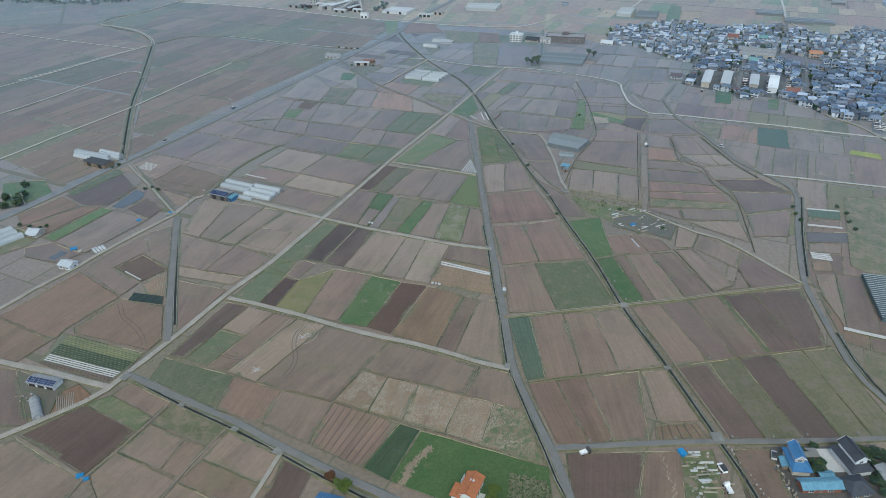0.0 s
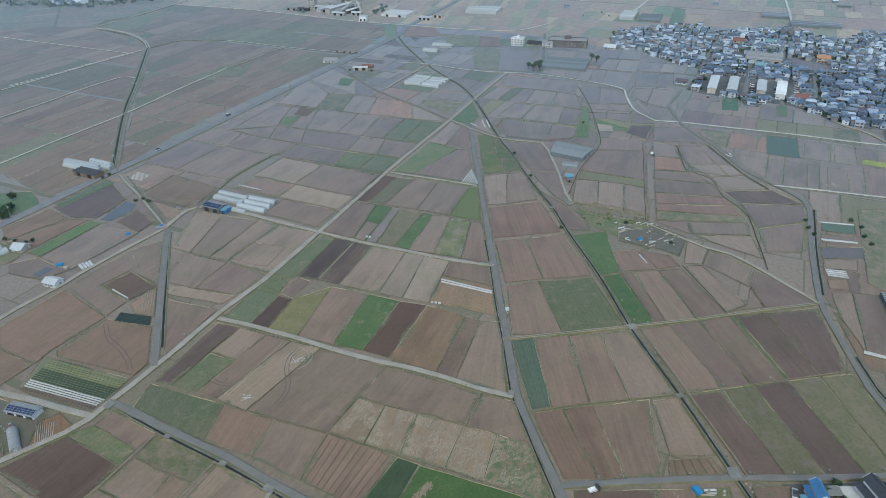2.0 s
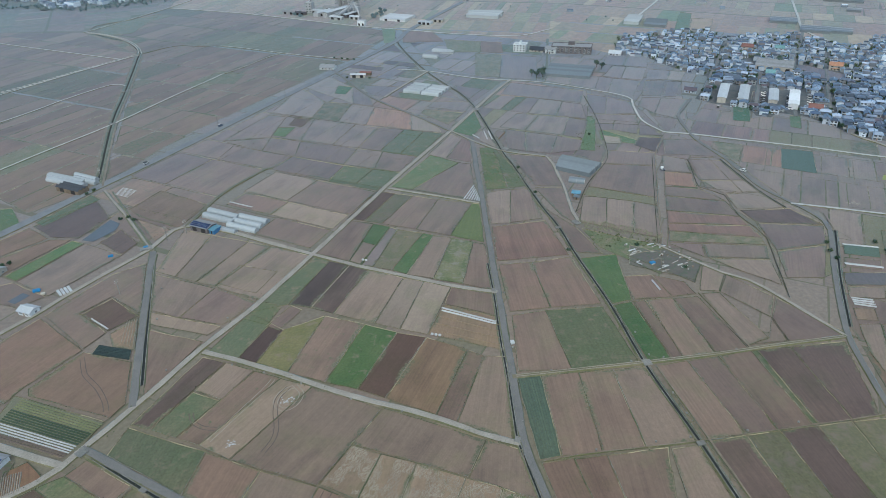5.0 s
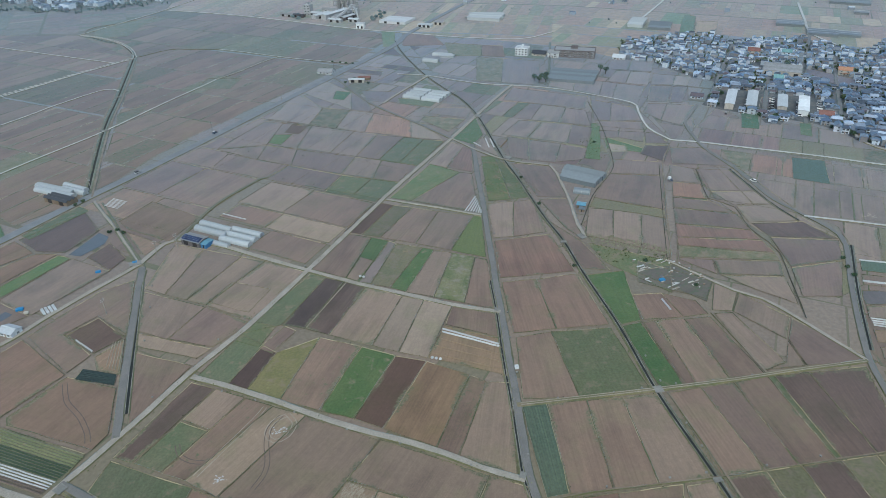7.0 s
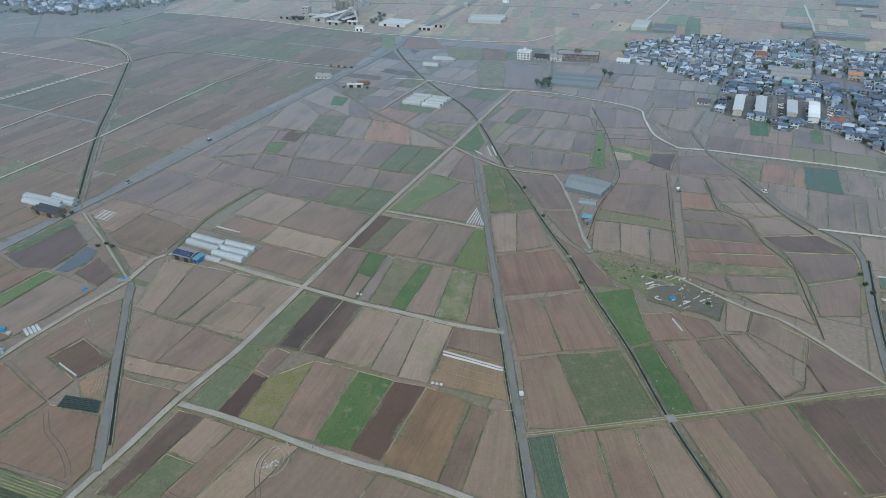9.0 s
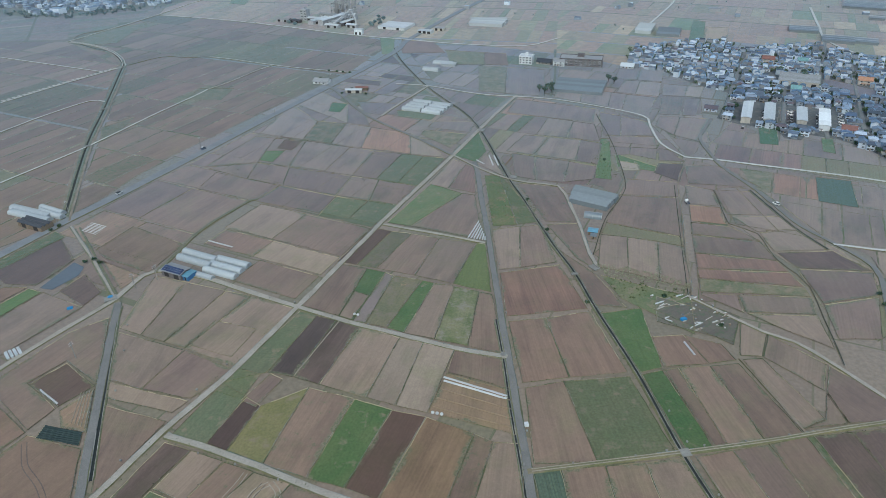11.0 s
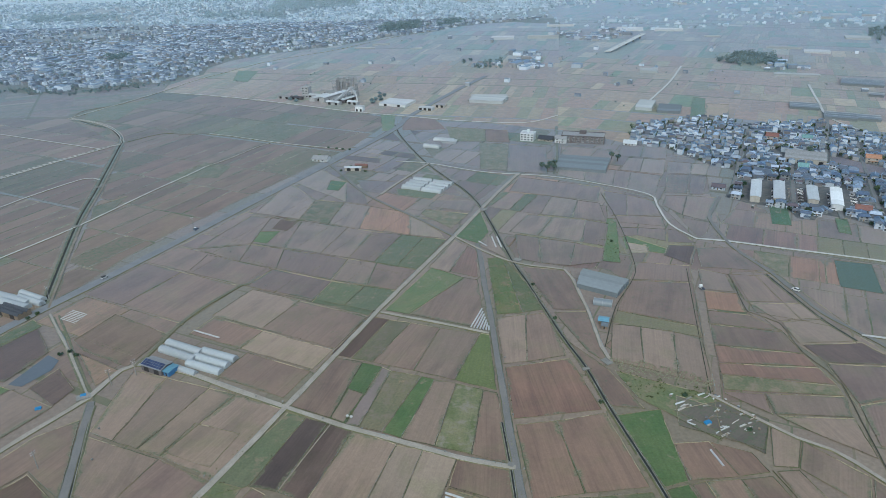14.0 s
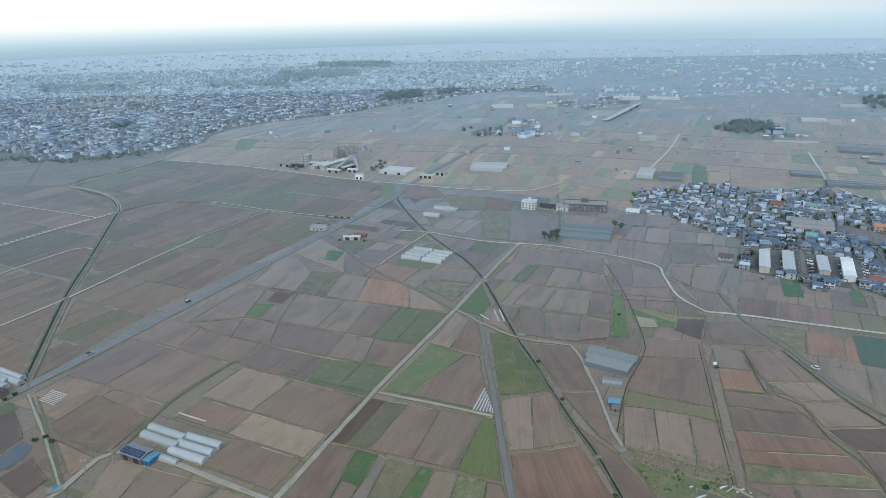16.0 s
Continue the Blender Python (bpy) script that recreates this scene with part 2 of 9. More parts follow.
BROWN, TAN, DRY = (0.16, 0.119, 0.093), (0.205, 0.168, 0.136), (0.238, 0.198, 0.155)
FIELDS = {
    "brown": (soil("brown_soil", BROWN, (0.2, 0.16, 0.13), 0.55), "dry ploughed brown field with faint furrows"),
    "brown2": (soil("mid_brown_soil", (0.185, 0.14, 0.11), (0.14, 0.105, 0.085), 0.45, weeds=0.15), "bare brown field with a few weeds"),
    "tan": (soil("tan_soil", TAN, (0.185, 0.15, 0.122), 0.4, patch=0.6), "dry grey-brown paddy field lying bare"),
    "tan2": (soil("pale_soil", DRY, (0.2, 0.165, 0.13), 0.35), "pale dusty paddy field lying bare"),
    "tanl": (soil("grey_soil", (0.27, 0.235, 0.195), (0.23, 0.2, 0.165), 0.3), "pale grey-tan paddy field, freshly levelled"),
    "red": (soil("reddish_soil", (0.178, 0.128, 0.098), (0.155, 0.112, 0.088), 0.65), "reddish-brown harrowed field with furrows"),
    "redd": (soil("red_earth", (0.175, 0.112, 0.083), (0.15, 0.1, 0.078), 0.9), "red-brown harrowed field with strong furrows"),
    "dark": (soil("dark_soil", (0.09, 0.066, 0.055), (0.12, 0.09, 0.074), 0.6, sheen=0.4), "dark freshly tilled field"),
    "darkr": (soil("damp_soil", (0.115, 0.087, 0.073), (0.085, 0.066, 0.058), 0.6, patch=0.8, sheen=0.6), "damp dark-brown tilled field"),
    "darkp": (soil("wet_dark_soil", (0.07, 0.058, 0.056), (0.1, 0.08, 0.07), 0.5, sheen=0.4), "blackish wet tilled field"),
    "dkpur": (soil("purple_dark_soil", (0.112, 0.085, 0.074), (0.088, 0.068, 0.062), 0.6, sheen=0.6), "dark purplish-brown tilled field"),
    "purple": (soil("purple_soil", (0.155, 0.118, 0.102), (0.19, 0.15, 0.125), 0.45), "purplish-brown bare paddy field"),
    "black": (soil("black_soil", (0.055, 0.04, 0.036), (0.075, 0.055, 0.05), 0.5, sheen=0.35), "narrow field of nearly black soil"),
    "choc": (soil("chocolate_soil", (0.096, 0.066, 0.052), (0.08, 0.055, 0.045), 0.4, sheen=0.35), "chocolate-brown freshly tilled field"),
    "ochre": (soil("ochre_soil", (0.215, 0.165, 0.11), (0.18, 0.135, 0.09), 0.6), "ochre-brown vegetable field with rows"),
    "ochreb": (soil("ochre_brown_soil", (0.192, 0.138, 0.086), (0.162, 0.115, 0.074), 0.6), "yellowish-brown field with rows of old crops"),
    "ochred": (soil("dull_ochre_soil", (0.215, 0.158, 0.11), (0.18, 0.13, 0.09), 0.7, weeds=0.2), "dull ochre field with dry plants"),
    "orange": (soil("orange_soil", (0.25, 0.155, 0.095), (0.2, 0.125, 0.085), 0.7), "orange-brown tilled field"),
    "rows": (soil("row_soil", (0.19, 0.142, 0.112), (0.15, 0.11, 0.088), 1.0, 0.8), "brown field with vegetable rows"),
    "redbed": (soil("garden_bed_soil", (0.2, 0.12, 0.07), (0.16, 0.1, 0.06), 0.9, 0.8), "red-brown garden bed with raised rows"),
    "stub": (soil("stubble_soil", (0.23, 0.185, 0.135), (0.17, 0.135, 0.1), 0.5, 0.9, weeds=0.1), "stubble field with straw lying in loops"),
    "stubg": (soil("green_stubble", (0.2, 0.17, 0.12), (0.15, 0.13, 0.09), 0.4, weeds=0.65), "stubble field growing over with green weeds"),
    "allot": (soil("allotment_soil", (0.19, 0.14, 0.1), (0.15, 0.115, 0.08), 0.7, 0.9, weeds=0.35), "small allotment plot with dug beds"),
    "purplepath": (soil("grey_track_soil", (0.18, 0.16, 0.16), (0.15, 0.13, 0.13), 0.3), "grey levelled strip"),
    "netted": (soil("netted_crop", (0.045, 0.06, 0.06), (0.06, 0.075, 0.07), 0.9, 0.7), "rows of crop under dark green netting"),
    "rowcrop": (soil("striped_crop", (0.1, 0.115, 0.075), (0.2, 0.19, 0.14), 1.0, 0.7), "striped vegetable field with mulched rows"),
    "yard": (soil("yard_soil", (0.13, 0.12, 0.1), (0.09, 0.085, 0.07), 0.2, weeds=0.4), "cluttered waste plot of grey soil and weeds"),
    "slate": (soil("grey_slate_soil", (0.125, 0.118, 0.125), (0.105, 0.1, 0.11), 0.3), "grey levelled plot of damp soil"),
    # western and far kinds: the sheen that imitates haze is set weaker
    "heavy": (soil("western_purple_soil", (0.146, 0.111, 0.084), (0.178, 0.14, 0.105), 0.4, sheen=0.47), "heavy purplish-brown paddy lying bare"),
    "heavy2": (soil("heavy_brown_soil", (0.163, 0.121, 0.093), (0.135, 0.101, 0.08), 0.4, sheen=0.47), "heavy brown paddy lying bare"),
    "heavyg": (soil("heavy_weedy_soil", (0.15, 0.125, 0.09), (0.12, 0.12, 0.07), 0.3, weeds=0.45, sheen=0.47), "brown paddy with a thin green growth"),
    "heavy3": (soil("heavy_grey_soil", (0.185, 0.148, 0.118), (0.16, 0.128, 0.1), 0.35, sheen=0.47), "grey-brown paddy lying bare"),
    "heavy4": (soil("heavy_red_soil", (0.178, 0.128, 0.1), (0.15, 0.112, 0.09), 0.4, sheen=0.47), "reddish-brown paddy lying bare"),
    "heavyw": (grass("heavy_thin_grass", (0.105, 0.115, 0.066), (0.14, 0.13, 0.088), 0.5, sheen=0.47), "paddy grown over with thin dull grass"),
    "farcrop": (grass("far_green_crop", (0.095, 0.135, 0.07), (0.13, 0.15, 0.088), 0.3, sheen=0.47), "far field of dull green crop"),
    "farpale": (soil("far_pale_soil", (0.29, 0.24, 0.17), (0.25, 0.2, 0.14), 0.3, sheen=0.47), "pale sandy far field"),
    "grassw": (grass("weed_strip", (0.07, 0.105, 0.05), (0.13, 0.125, 0.08), 0.45), "strip of green weeds on bare soil"),
    "alloty": (grass("allotment_grass", (0.07, 0.096, 0.046), (0.11, 0.112, 0.068), 0.5), "grassy allotment with scattered beds"),
    "grass": (grass("dull_grass", (0.09, 0.112, 0.07), (0.115, 0.12, 0.082), 0.35), "field of thin dull-green grass"),
    "grassy": (grass("thin_green_grass", (0.085, 0.12, 0.055), (0.12, 0.13, 0.075), 0.3), "thin green grass field with worn patches"),
    "palew": (grass("bleached_weeds", (0.1, 0.125, 0.05), (0.19, 0.185, 0.12), 0.55, (0.25, 0.225, 0.175)), "field of green weeds with bleached patches"),
    "yellow": (grass("yellowing_weeds", (0.125, 0.124, 0.056), (0.158, 0.142, 0.076), 0.4), "field of yellowing weeds and dry grass"),
    "grassb": (grass("patchy_grass", (0.095, 0.105, 0.06), (0.14, 0.13, 0.09), 0.65), "fallow field with patchy green weeds"),
    "green": (grass("fresh_grass", (0.06, 0.104, 0.04), (0.085, 0.116, 0.052), 0.25), "field of fresh green crop"),
    "green2": (grass("olive_crop", (0.1, 0.128, 0.05), (0.115, 0.135, 0.06), 0.1), "yellowish-green crop field"),
    "green3": (grass("weedy_green", (0.074, 0.118, 0.044), (0.1, 0.126, 0.06), 0.3), "green weedy corner plot"),
    "green4": (grass("pale_green_crop", (0.094, 0.114, 0.066), (0.116, 0.122, 0.076), 0.38), "pale green young crop field"),
    "green5": (grass("strip_grass", (0.052, 0.1, 0.038), (0.076, 0.11, 0.048), 0.28), "strip of green grass beside a ditch"),
    "lawn": (grass("lush_grass", (0.05, 0.095, 0.033), (0.065, 0.105, 0.04), 0.15, rows=0.1), "lush green meadow with bare spots"),
    "dkgreen": (grass("deep_green_crop", (0.036, 0.075, 0.034), (0.045, 0.08, 0.04), 0.0, rows=0.5), "deep green vegetable crop in rows"),
    "teal": (grass("onion_crop", (0.074, 0.104, 0.082), (0.082, 0.108, 0.086), 0.05, rows=0.3), "blue-green onion crop in rows"),
    "olive": (grass("olive_weeds", (0.104, 0.106, 0.066), (0.13, 0.118, 0.082), 0.55, (0.165, 0.135, 0.1)), "olive-coloured weedy field"),
    "olivep": (grass("pale_olive_weeds", (0.155, 0.15, 0.095), (0.175, 0.155, 0.11), 0.35), "pale olive field of dry weeds"),
    "weed": (grass("rank_weeds", (0.085, 0.125, 0.045), (0.13, 0.135, 0.06), 0.5, (0.2, 0.145, 0.09)), "overgrown plot of green weeds and dead patches"),
    "rape": (grass("flowering_rape", (0.27, 0.285, 0.05), (0.2, 0.23, 0.05), 0.2), "bright yellow-green field of flowering rape"),
    "weed2": (grass("dull_weeds", (0.085, 0.112, 0.052), (0.125, 0.128, 0.072), 0.45), "overgrown plot of dull weeds"),
}


def surface(name, c, c2, rough=0.85, grain=3.0, spec=0.3, crack=0.3):
    k = Mat(name, rough, spec, sheen=HAZE_SHEEN * 0.35)
    col = k.mix(k.ramp(k.noise(0.12, 5), [(0.35, 0.0), (0.65, 1.0)]), c, c2)
    g = k.noise(grain, 6)
    col = k.mix(crack * 2, col, k.mix(1.0, col, k.ramp(g, [(0.3, 0.72), (0.7, 1.25)]), "MULTIPLY"))
    return k.done(col, g, 0.03, 0.4)


HIGHWAY = surface("pale_asphalt", (0.165, 0.172, 0.18), (0.2, 0.205, 0.21), 0.8)
ASPHALT = surface("worn_asphalt", (0.152, 0.147, 0.139), (0.185, 0.178, 0.166), 0.8)
GRAVEL = surface("packed_gravel", (0.335, 0.308, 0.268), (0.27, 0.247, 0.21), 0.95, 1.5)
CONCRETE = surface("pale_concrete", (0.48, 0.475, 0.455), (0.4, 0.395, 0.375), 0.85, 2)
DIRT = surface("trodden_dirt", (0.24, 0.2, 0.155), (0.18, 0.15, 0.11), 0.95, 1.2)
CULVERT = surface("old_concrete", (0.26, 0.255, 0.235), (0.18, 0.18, 0.165), 0.9, 2)
LANEGRASS = grass("lane_grass", (0.095, 0.104, 0.06), (0.14, 0.13, 0.09), 0.4)
VERGE = grass("verge_grass", (0.085, 0.095, 0.05), (0.125, 0.115, 0.072), 0.4, (0.21, 0.175, 0.125), rows=0.0)
BUND = grass("bund_grass", (0.115, 0.108, 0.066), (0.16, 0.132, 0.096), 0.5, (0.21, 0.17, 0.13), rows=0.0, sheen=0.5)
DARK_BUND = grass("dark_bund_growth", (0.055, 0.07, 0.035), (0.085, 0.078, 0.055), 0.3, (0.1, 0.08, 0.06), rows=0.0, sheen=0.3)
GREEN_BUND = grass("green_bund", (0.08, 0.105, 0.045), (0.105, 0.112, 0.06), 0.25, (0.16, 0.13, 0.09), rows=0.0, sheen=0.35)
PALE_BUND = grass("dry_bund", (0.34, 0.3, 0.235), (0.25, 0.215, 0.16), 0.4, (0.13, 0.115, 0.075), rows=0.0)
# the sky's reflection on the pond is put into this grey-blue base colour
pnd = Mat("pond_water", 0.12, 0.5)
POND = pnd.done(pnd.mix(pnd.noise(0.5), (0.1, 0.115, 0.13), (0.13, 0.148, 0.165)), pnd.noise(3.0), 0.02, 0.1)
wat = Mat("ditch_water", 0.6, 0.15)
DITCHWALL = surface("ditch_wall", (0.27, 0.265, 0.24), (0.12, 0.118, 0.095), 0.9, 0.6, 0.3, 0.5)
WATER = wat.done(wat.mix(wat.noise(0.8), (0.02, 0.024, 0.024), (0.035, 0.04, 0.036)), wat.noise(3.0), 0.02, 0.15)
ROADS = {"highway": (HIGHWAY, "wide pale grey asphalt main road across the fields"), "asphalt": (ASPHALT, "worn grey asphalt road between fields"), "gravel": (GRAVEL, "pale packed-gravel farm road"),
         "concrete": (CONCRETE, "pale concrete farm track"), "dirt": (DIRT, "trodden dirt lane between fields"),
         "grasslane": (LANEGRASS, "grassy lane between paddies")}


# ---- building blocks ----
def thing(name, x, y, z=0.0, turn=0.0, label="", category="", group="", kind=""):
    """An Empty at a thing's base."""
    ob = new(name)
    ob.matrix_basis = pose(x, y, z, 0, 0, turn)
    return tagged(ob, label, category, group, kind)


def mesh_of(name, bm, *mats):
    me = bpy.data.meshes.new(name)
    bm.to_mesh(me)
    bm.free()
    for m in mats:
        me.materials.append(m)
    return me


def part(name, bm, material, parent, label=""):
    mats = material if isinstance(material, (tuple, list)) else (material,)
    ob = new(name, mesh_of(name, bm, *mats))
    ob.parent = parent
    return tagged(ob, label)


def single(name, bm, material, label, category, kind="", m=None, group=""):
    mats = material if isinstance(material, (tuple, list)) else (material,)
    ob = new(name, mesh_of(name, bm, *mats))
    if m is not None:
        ob.matrix_basis = m
    return tagged(ob, label, category, group, kind)


def box(bm, x0, x1, y0, y1, z0, z1, mi=0):
    v = [bm.verts.new((x, y, z)) for z in (z0, z1) for x, y in ((x0, y0), (x1, y0), (x1, y1), (x0, y1))]
    for f in ((3, 2, 1, 0), (4, 5, 6, 7), (0, 1, 5, 4), (1, 2, 6, 5), (2, 3, 7, 6), (3, 0, 4, 7)):
        bm.faces.new([v[i] for i in f]).material_index = mi


def smooth_line(pts, step=6.0):
    """The points of a rounded polyline through pts (Catmull-Rom)."""
    p = [Vector(q) for q in pts]
    p = [p[0] * 2 - p[1]] + p + [p[-1] * 2 - p[-2]]
    out = []
    for i in range(1, len(p) - 2):
        a, b, c, d = p[i - 1:i + 3]
        n = max(1, int((c - b).length / step))
        for j in range(n):
            s = j / n
            out.append(0.5 * (2 * b + (c - a) * s + (2 * a - 5 * b + 4 * c - d) * s * s + (3 * b - a - 3 * c + d) * s ** 3))
    return out + [p[-2]]


def sweep(bm, line, profile, mats, ragged=0.0):
    """Sweeps a profile of (offset, height) along a line; mats names a material for each side of it."""
    rings = []
    for i, q in enumerate(line):
        d = (line[min(i + 1, len(line) - 1)] - line[max(i - 1, 0)]).normalized()
        side = Vector((d.y, -d.x))
        ring = []
        for k, (o, z) in enumerate(profile):
            j = ragged * noise.noise((q.x * 0.21 + k * 7.3, q.y * 0.21, 0.5)) if k in (0, 1, len(profile) - 2, len(profile) - 1) else 0
            w = q + side * (o + j)
            ring.append(bm.verts.new((w.x, w.y, z)))
        rings.append(ring)
    for r, s in zip(rings, rings[1:]):
        for k, mi in enumerate(mats):
            bm.faces.new((r[k], s[k], s[k + 1], r[k + 1])).material_index = mi
    bm.normal_update()
    if sum(f.normal.z for f in bm.faces) < 0:
        bmesh.ops.reverse_faces(bm, faces=bm.faces[:])


road_count = 0


def road(name, kind, width, pts):
    global road_count
    road_count += 1
    top, h = 0.36 + 0.004 * road_count, width / 2
    bm = bmesh.new()
    verge = 0.05 if kind in ("concrete", "dirt") else 0.3
    sweep(bm, smooth_line(pts), [(-h - verge, 0.1), (-h, top - 0.03), (-h + 0.25, top), (h - 0.25, top), (h, top - 0.03), (h + verge, 0.1)],
          (1, 0, 0, 0, 1), 0.12 if kind == "concrete" else 0.35)
    mat, label = ROADS[kind]
    single(name, bm, (mat, VERGE), label, "road", "structure")


def ditch(kind, w, pts):
    bm = bmesh.new()
    h = w / 2
    if kind == "ditch":
        prof = [(-h - 0.8, 0.05), (-h - 0.5, 0.32), (-h - 0.24, 0.34), (-h - 0.22, 0.38), (-h, 0.38), (-h, 0.22), (h, 0.22), (h, 0.38), (h + 0.22, 0.38), (h + 0.24, 0.34), (h + 0.5, 0.32), (h + 0.8, 0.05)]
        mats = (1, 1, 1, 0, 0, 2, 0, 0, 1, 1, 1)
        label = "concrete ditch with dark water and grassy banks"
    elif kind == "canal":
        prof = [(-h - 1.2, 0.1), (-h - 0.6, 0.36), (-h, 0.38), (-h * 0.42, 0.22), (h * 0.42, 0.22), (h, 0.38), (h + 0.6, 0.36), (h + 1.2, 0.1)]
        mats = (1, 1, 1, 2, 1, 1, 1)
        label = "irrigation canal with grassy banks and dark water"
    elif kind == "drain":
        prof = [(-h - 0.2, 0.1), (-h - 0.06, 0.28), (-h, 0.29), (-h, 0.22), (h, 0.22), (h, 0.29), (h + 0.06, 0.28), (h + 0.2, 0.1)]
        mats = (1, 1, 0, 2, 0, 1, 1)
        label = "narrow field drain with low grassy banks"
    else:
        prof = [(-h - 0.6, 0.05), (-h, 0.3), (-h * 0.4, 0.08), (h * 0.4, 0.08), (h, 0.3), (h + 0.6, 0.05)]
        mats = (1, 1, 1, 1, 1)
        label = "overgrown grassy ditch between fields"
    sweep(bm, smooth_line(pts), prof, mats, 0.3)
    single("canal" if kind == "canal" else "ditch", bm, (DITCHWALL, BUND if kind == "drain" else VERGE, WATER), label, "ditch", "structure")


def inset(loop, d):
    """An outline (anticlockwise) moved inwards by d."""
    n, lines, out = len(loop), [], []
    for i in range(n):
        a, b = loop[i], loop[(i + 1) % n]
        e = (b - a).normalized()
        lines.append((a + Vector((-e.y, e.x)) * d, e))
    for i in range(n):
        (p, d1), (q, d2) = lines[i - 1], lines[i]
        c = d1.x * d2.y - d1.y * d2.x
        step = ((q - p).x * d2.y - (q - p).y * d2.x) / c if abs(c) > 0.05 else None
        w = q.copy() if step is None else p + d1 * step
        out.append(w if (w - loop[i]).length < 4 * d + 0.01 else loop[i].lerp(q, 0.5))
    return out


def loop_points(loop, n, jit):
    out = []
    for i in range(len(loop)):
        a, b = loop[i], loop[(i + 1) % len(loop)]
        for j in range(n[i]):
            p = a.lerp(b, j / n[i])
            out.append(p + Vector((noise.noise((p.x * 0.17, p.y * 0.17, 3.1)), noise.noise((p.x * 0.17, p.y * 0.17, 9.7)))) * jit)
    return out


def area_of(loop):
    return sum(loop[i - 1].x * loop[i].y - loop[i].x * loop[i - 1].y for i in range(len(loop))) / 2


field_count, field_base, bund_lines = 0, 0.15, []


def bund_kind(p, inner, far):
    """What grows on a bund here: dull grass, dry straw, dark growth or fresh green."""
    a = noise.noise((p.x * 0.045, p.y * 0.045, 2.2 if inner else 2.6)) + 0.35 * noise.noise((p.x * 0.4, p.y * 0.4, 5.1))
    if inner:
        return 1 if a > (0.36 if far else 0.12) else 2 if a < -0.3 else 0
    return 2 if a > 0.22 else 3 if a < -0.3 else 0


def plot(loop, along, kind, joined=False, wide=1.0):
    """A field of any outline with its low bund; its furrows run along the given direction."""
    global field_count
    loop = [Vector(p) for p in loop]
    loop = [p for i, p in enumerate(loop) if (p - loop[i - 1]).length > 1.0]
    if len(loop) < 3 or abs(area_of(loop)) < 20:
        return None
    if area_of(loop) < 0:
        loop.reverse()
    field_count += 1
    mid = sum(loop, Vector((0, 0))) / len(loop)
    turn = math.atan2(-along.x, along.y)
    rot = Matrix.Rotation(-turn, 2)
    loop = [rot @ (q - mid) for q in loop]
    sides = [(loop[(i + 1) % len(loop)] - loop[i]).length for i in range(len(loop))]
    n = [max(1, min(24, int(s / 3))) for s in sides]
    w = (wide if joined else 0.7) * min(0.42, abs(area_of(loop)) ** 0.5 * 0.06)
    outer, crest, inner = (loop_points(inset(loop, e) if e else loop, n, 0.35) for e in (0.0, w * 0.45, w))
    mat, label = FIELDS[kind]
    low = field_base + 0.00005 * field_count
    bm = bmesh.new()
    rim = bm.verts.layers.float.new("border")
    size = abs(area_of(loop))
    deep = inset(loop, w + min(2.0, 0.09 * size ** 0.5))
    turns = [(deep[i] - deep[i - 1]).dot(loop[i] - loop[i - 1]) for i in range(len(loop))]
    floor = [bm.verts.new((p.x, p.y, 0.05 + low)) for p in inner]
    if area_of(deep) > 0.3 * size and min(turns) > 0.5:
        core = [bm.verts.new((p.x, p.y, 0.05 + low)) for p in loop_points(deep, n, 0.0)]
        for i in range(len(floor)):
            j = (i + 1) % len(floor)
            bm.faces.new((floor[i], floor[j], core[j], core[i]))
        for v in floor:
            v[rim] = 1.0
        bm.faces.new(core)
    else:
        bm.faces.new(floor)
    edge = bm if joined else bmesh.new()
    back = Matrix.Rotation(turn, 2)
    if not joined:
        bund_lines.append([mid + back @ p for p in crest])
    loops = [[edge.verts.new((p.x, p.y, z + low)) for p in lp] for lp, z in zip((outer, crest, inner), (0.045, 0.075, 0.02) if joined else (0.12, 0.18, 0.0))]
    for r, t in zip(loops, loops[1:]):
        for i in range(len(r)):
            j = (i + 1) % len(r)
            m = mid + back @ ((r[i].co.xy + t[j].co.xy) / 2)
            f = edge.faces.new((r[i], r[j], t[j], t[i]))
            f.material_index = (1 if joined else 0) + bund_kind(m, t is loops[-1], joined)
    ob = single("field", bm, (mat, BUND, PALE_BUND, DARK_BUND, GREEN_BUND) if joined else mat, label, "field", "structure", pose(mid.x, mid.y, 0, 0, 0, math.degrees(turn)))
    if not joined:
        part("bund", edge, (BUND, PALE_BUND, DARK_BUND, GREEN_BUND), ob)
    return ob


def field(a, b, c, d, kind):
    """A four-sided field: near left, near right, far right, far left."""
    return plot((a, b, c, d), (Vector(c) + Vector(d)) - (Vector(a) + Vector(b)), kind)


def strips(kinds, edges):
    """A row of fields side by side: each edge line gives a near and a far point."""
    for kind, (ax, ay, dx, dy), (bx, by, cx, cy) in zip(kinds.split(), edges, edges[1:]):
        field((ax, ay), (bx, by), (cx, cy), (dx, dy), kind)


# ---- the ground and the far haze ----
bm = bmesh.new()
rings, steps = (0, 60, 160, 400, 800, 1500, 2400, 3200, 3900), 96
prev = None
for r in rings:
    if r == 0:
        cur = [bm.verts.new((0, 60, 0))]
    else:
        cur = [bm.verts.new((r * math.sin(2 * math.pi * i / steps), 60 + r * math.cos(2 * math.pi * i / steps), 0)) for i in range(steps)]
    if prev:
        for i in range(steps):
            j = (i + 1) % steps
            bm.faces.new((prev[0], cur[j], cur[i]) if len(prev) == 1 else (prev[i], prev[j], cur[j], cur[i]))
    prev = cur
bm.normal_update()
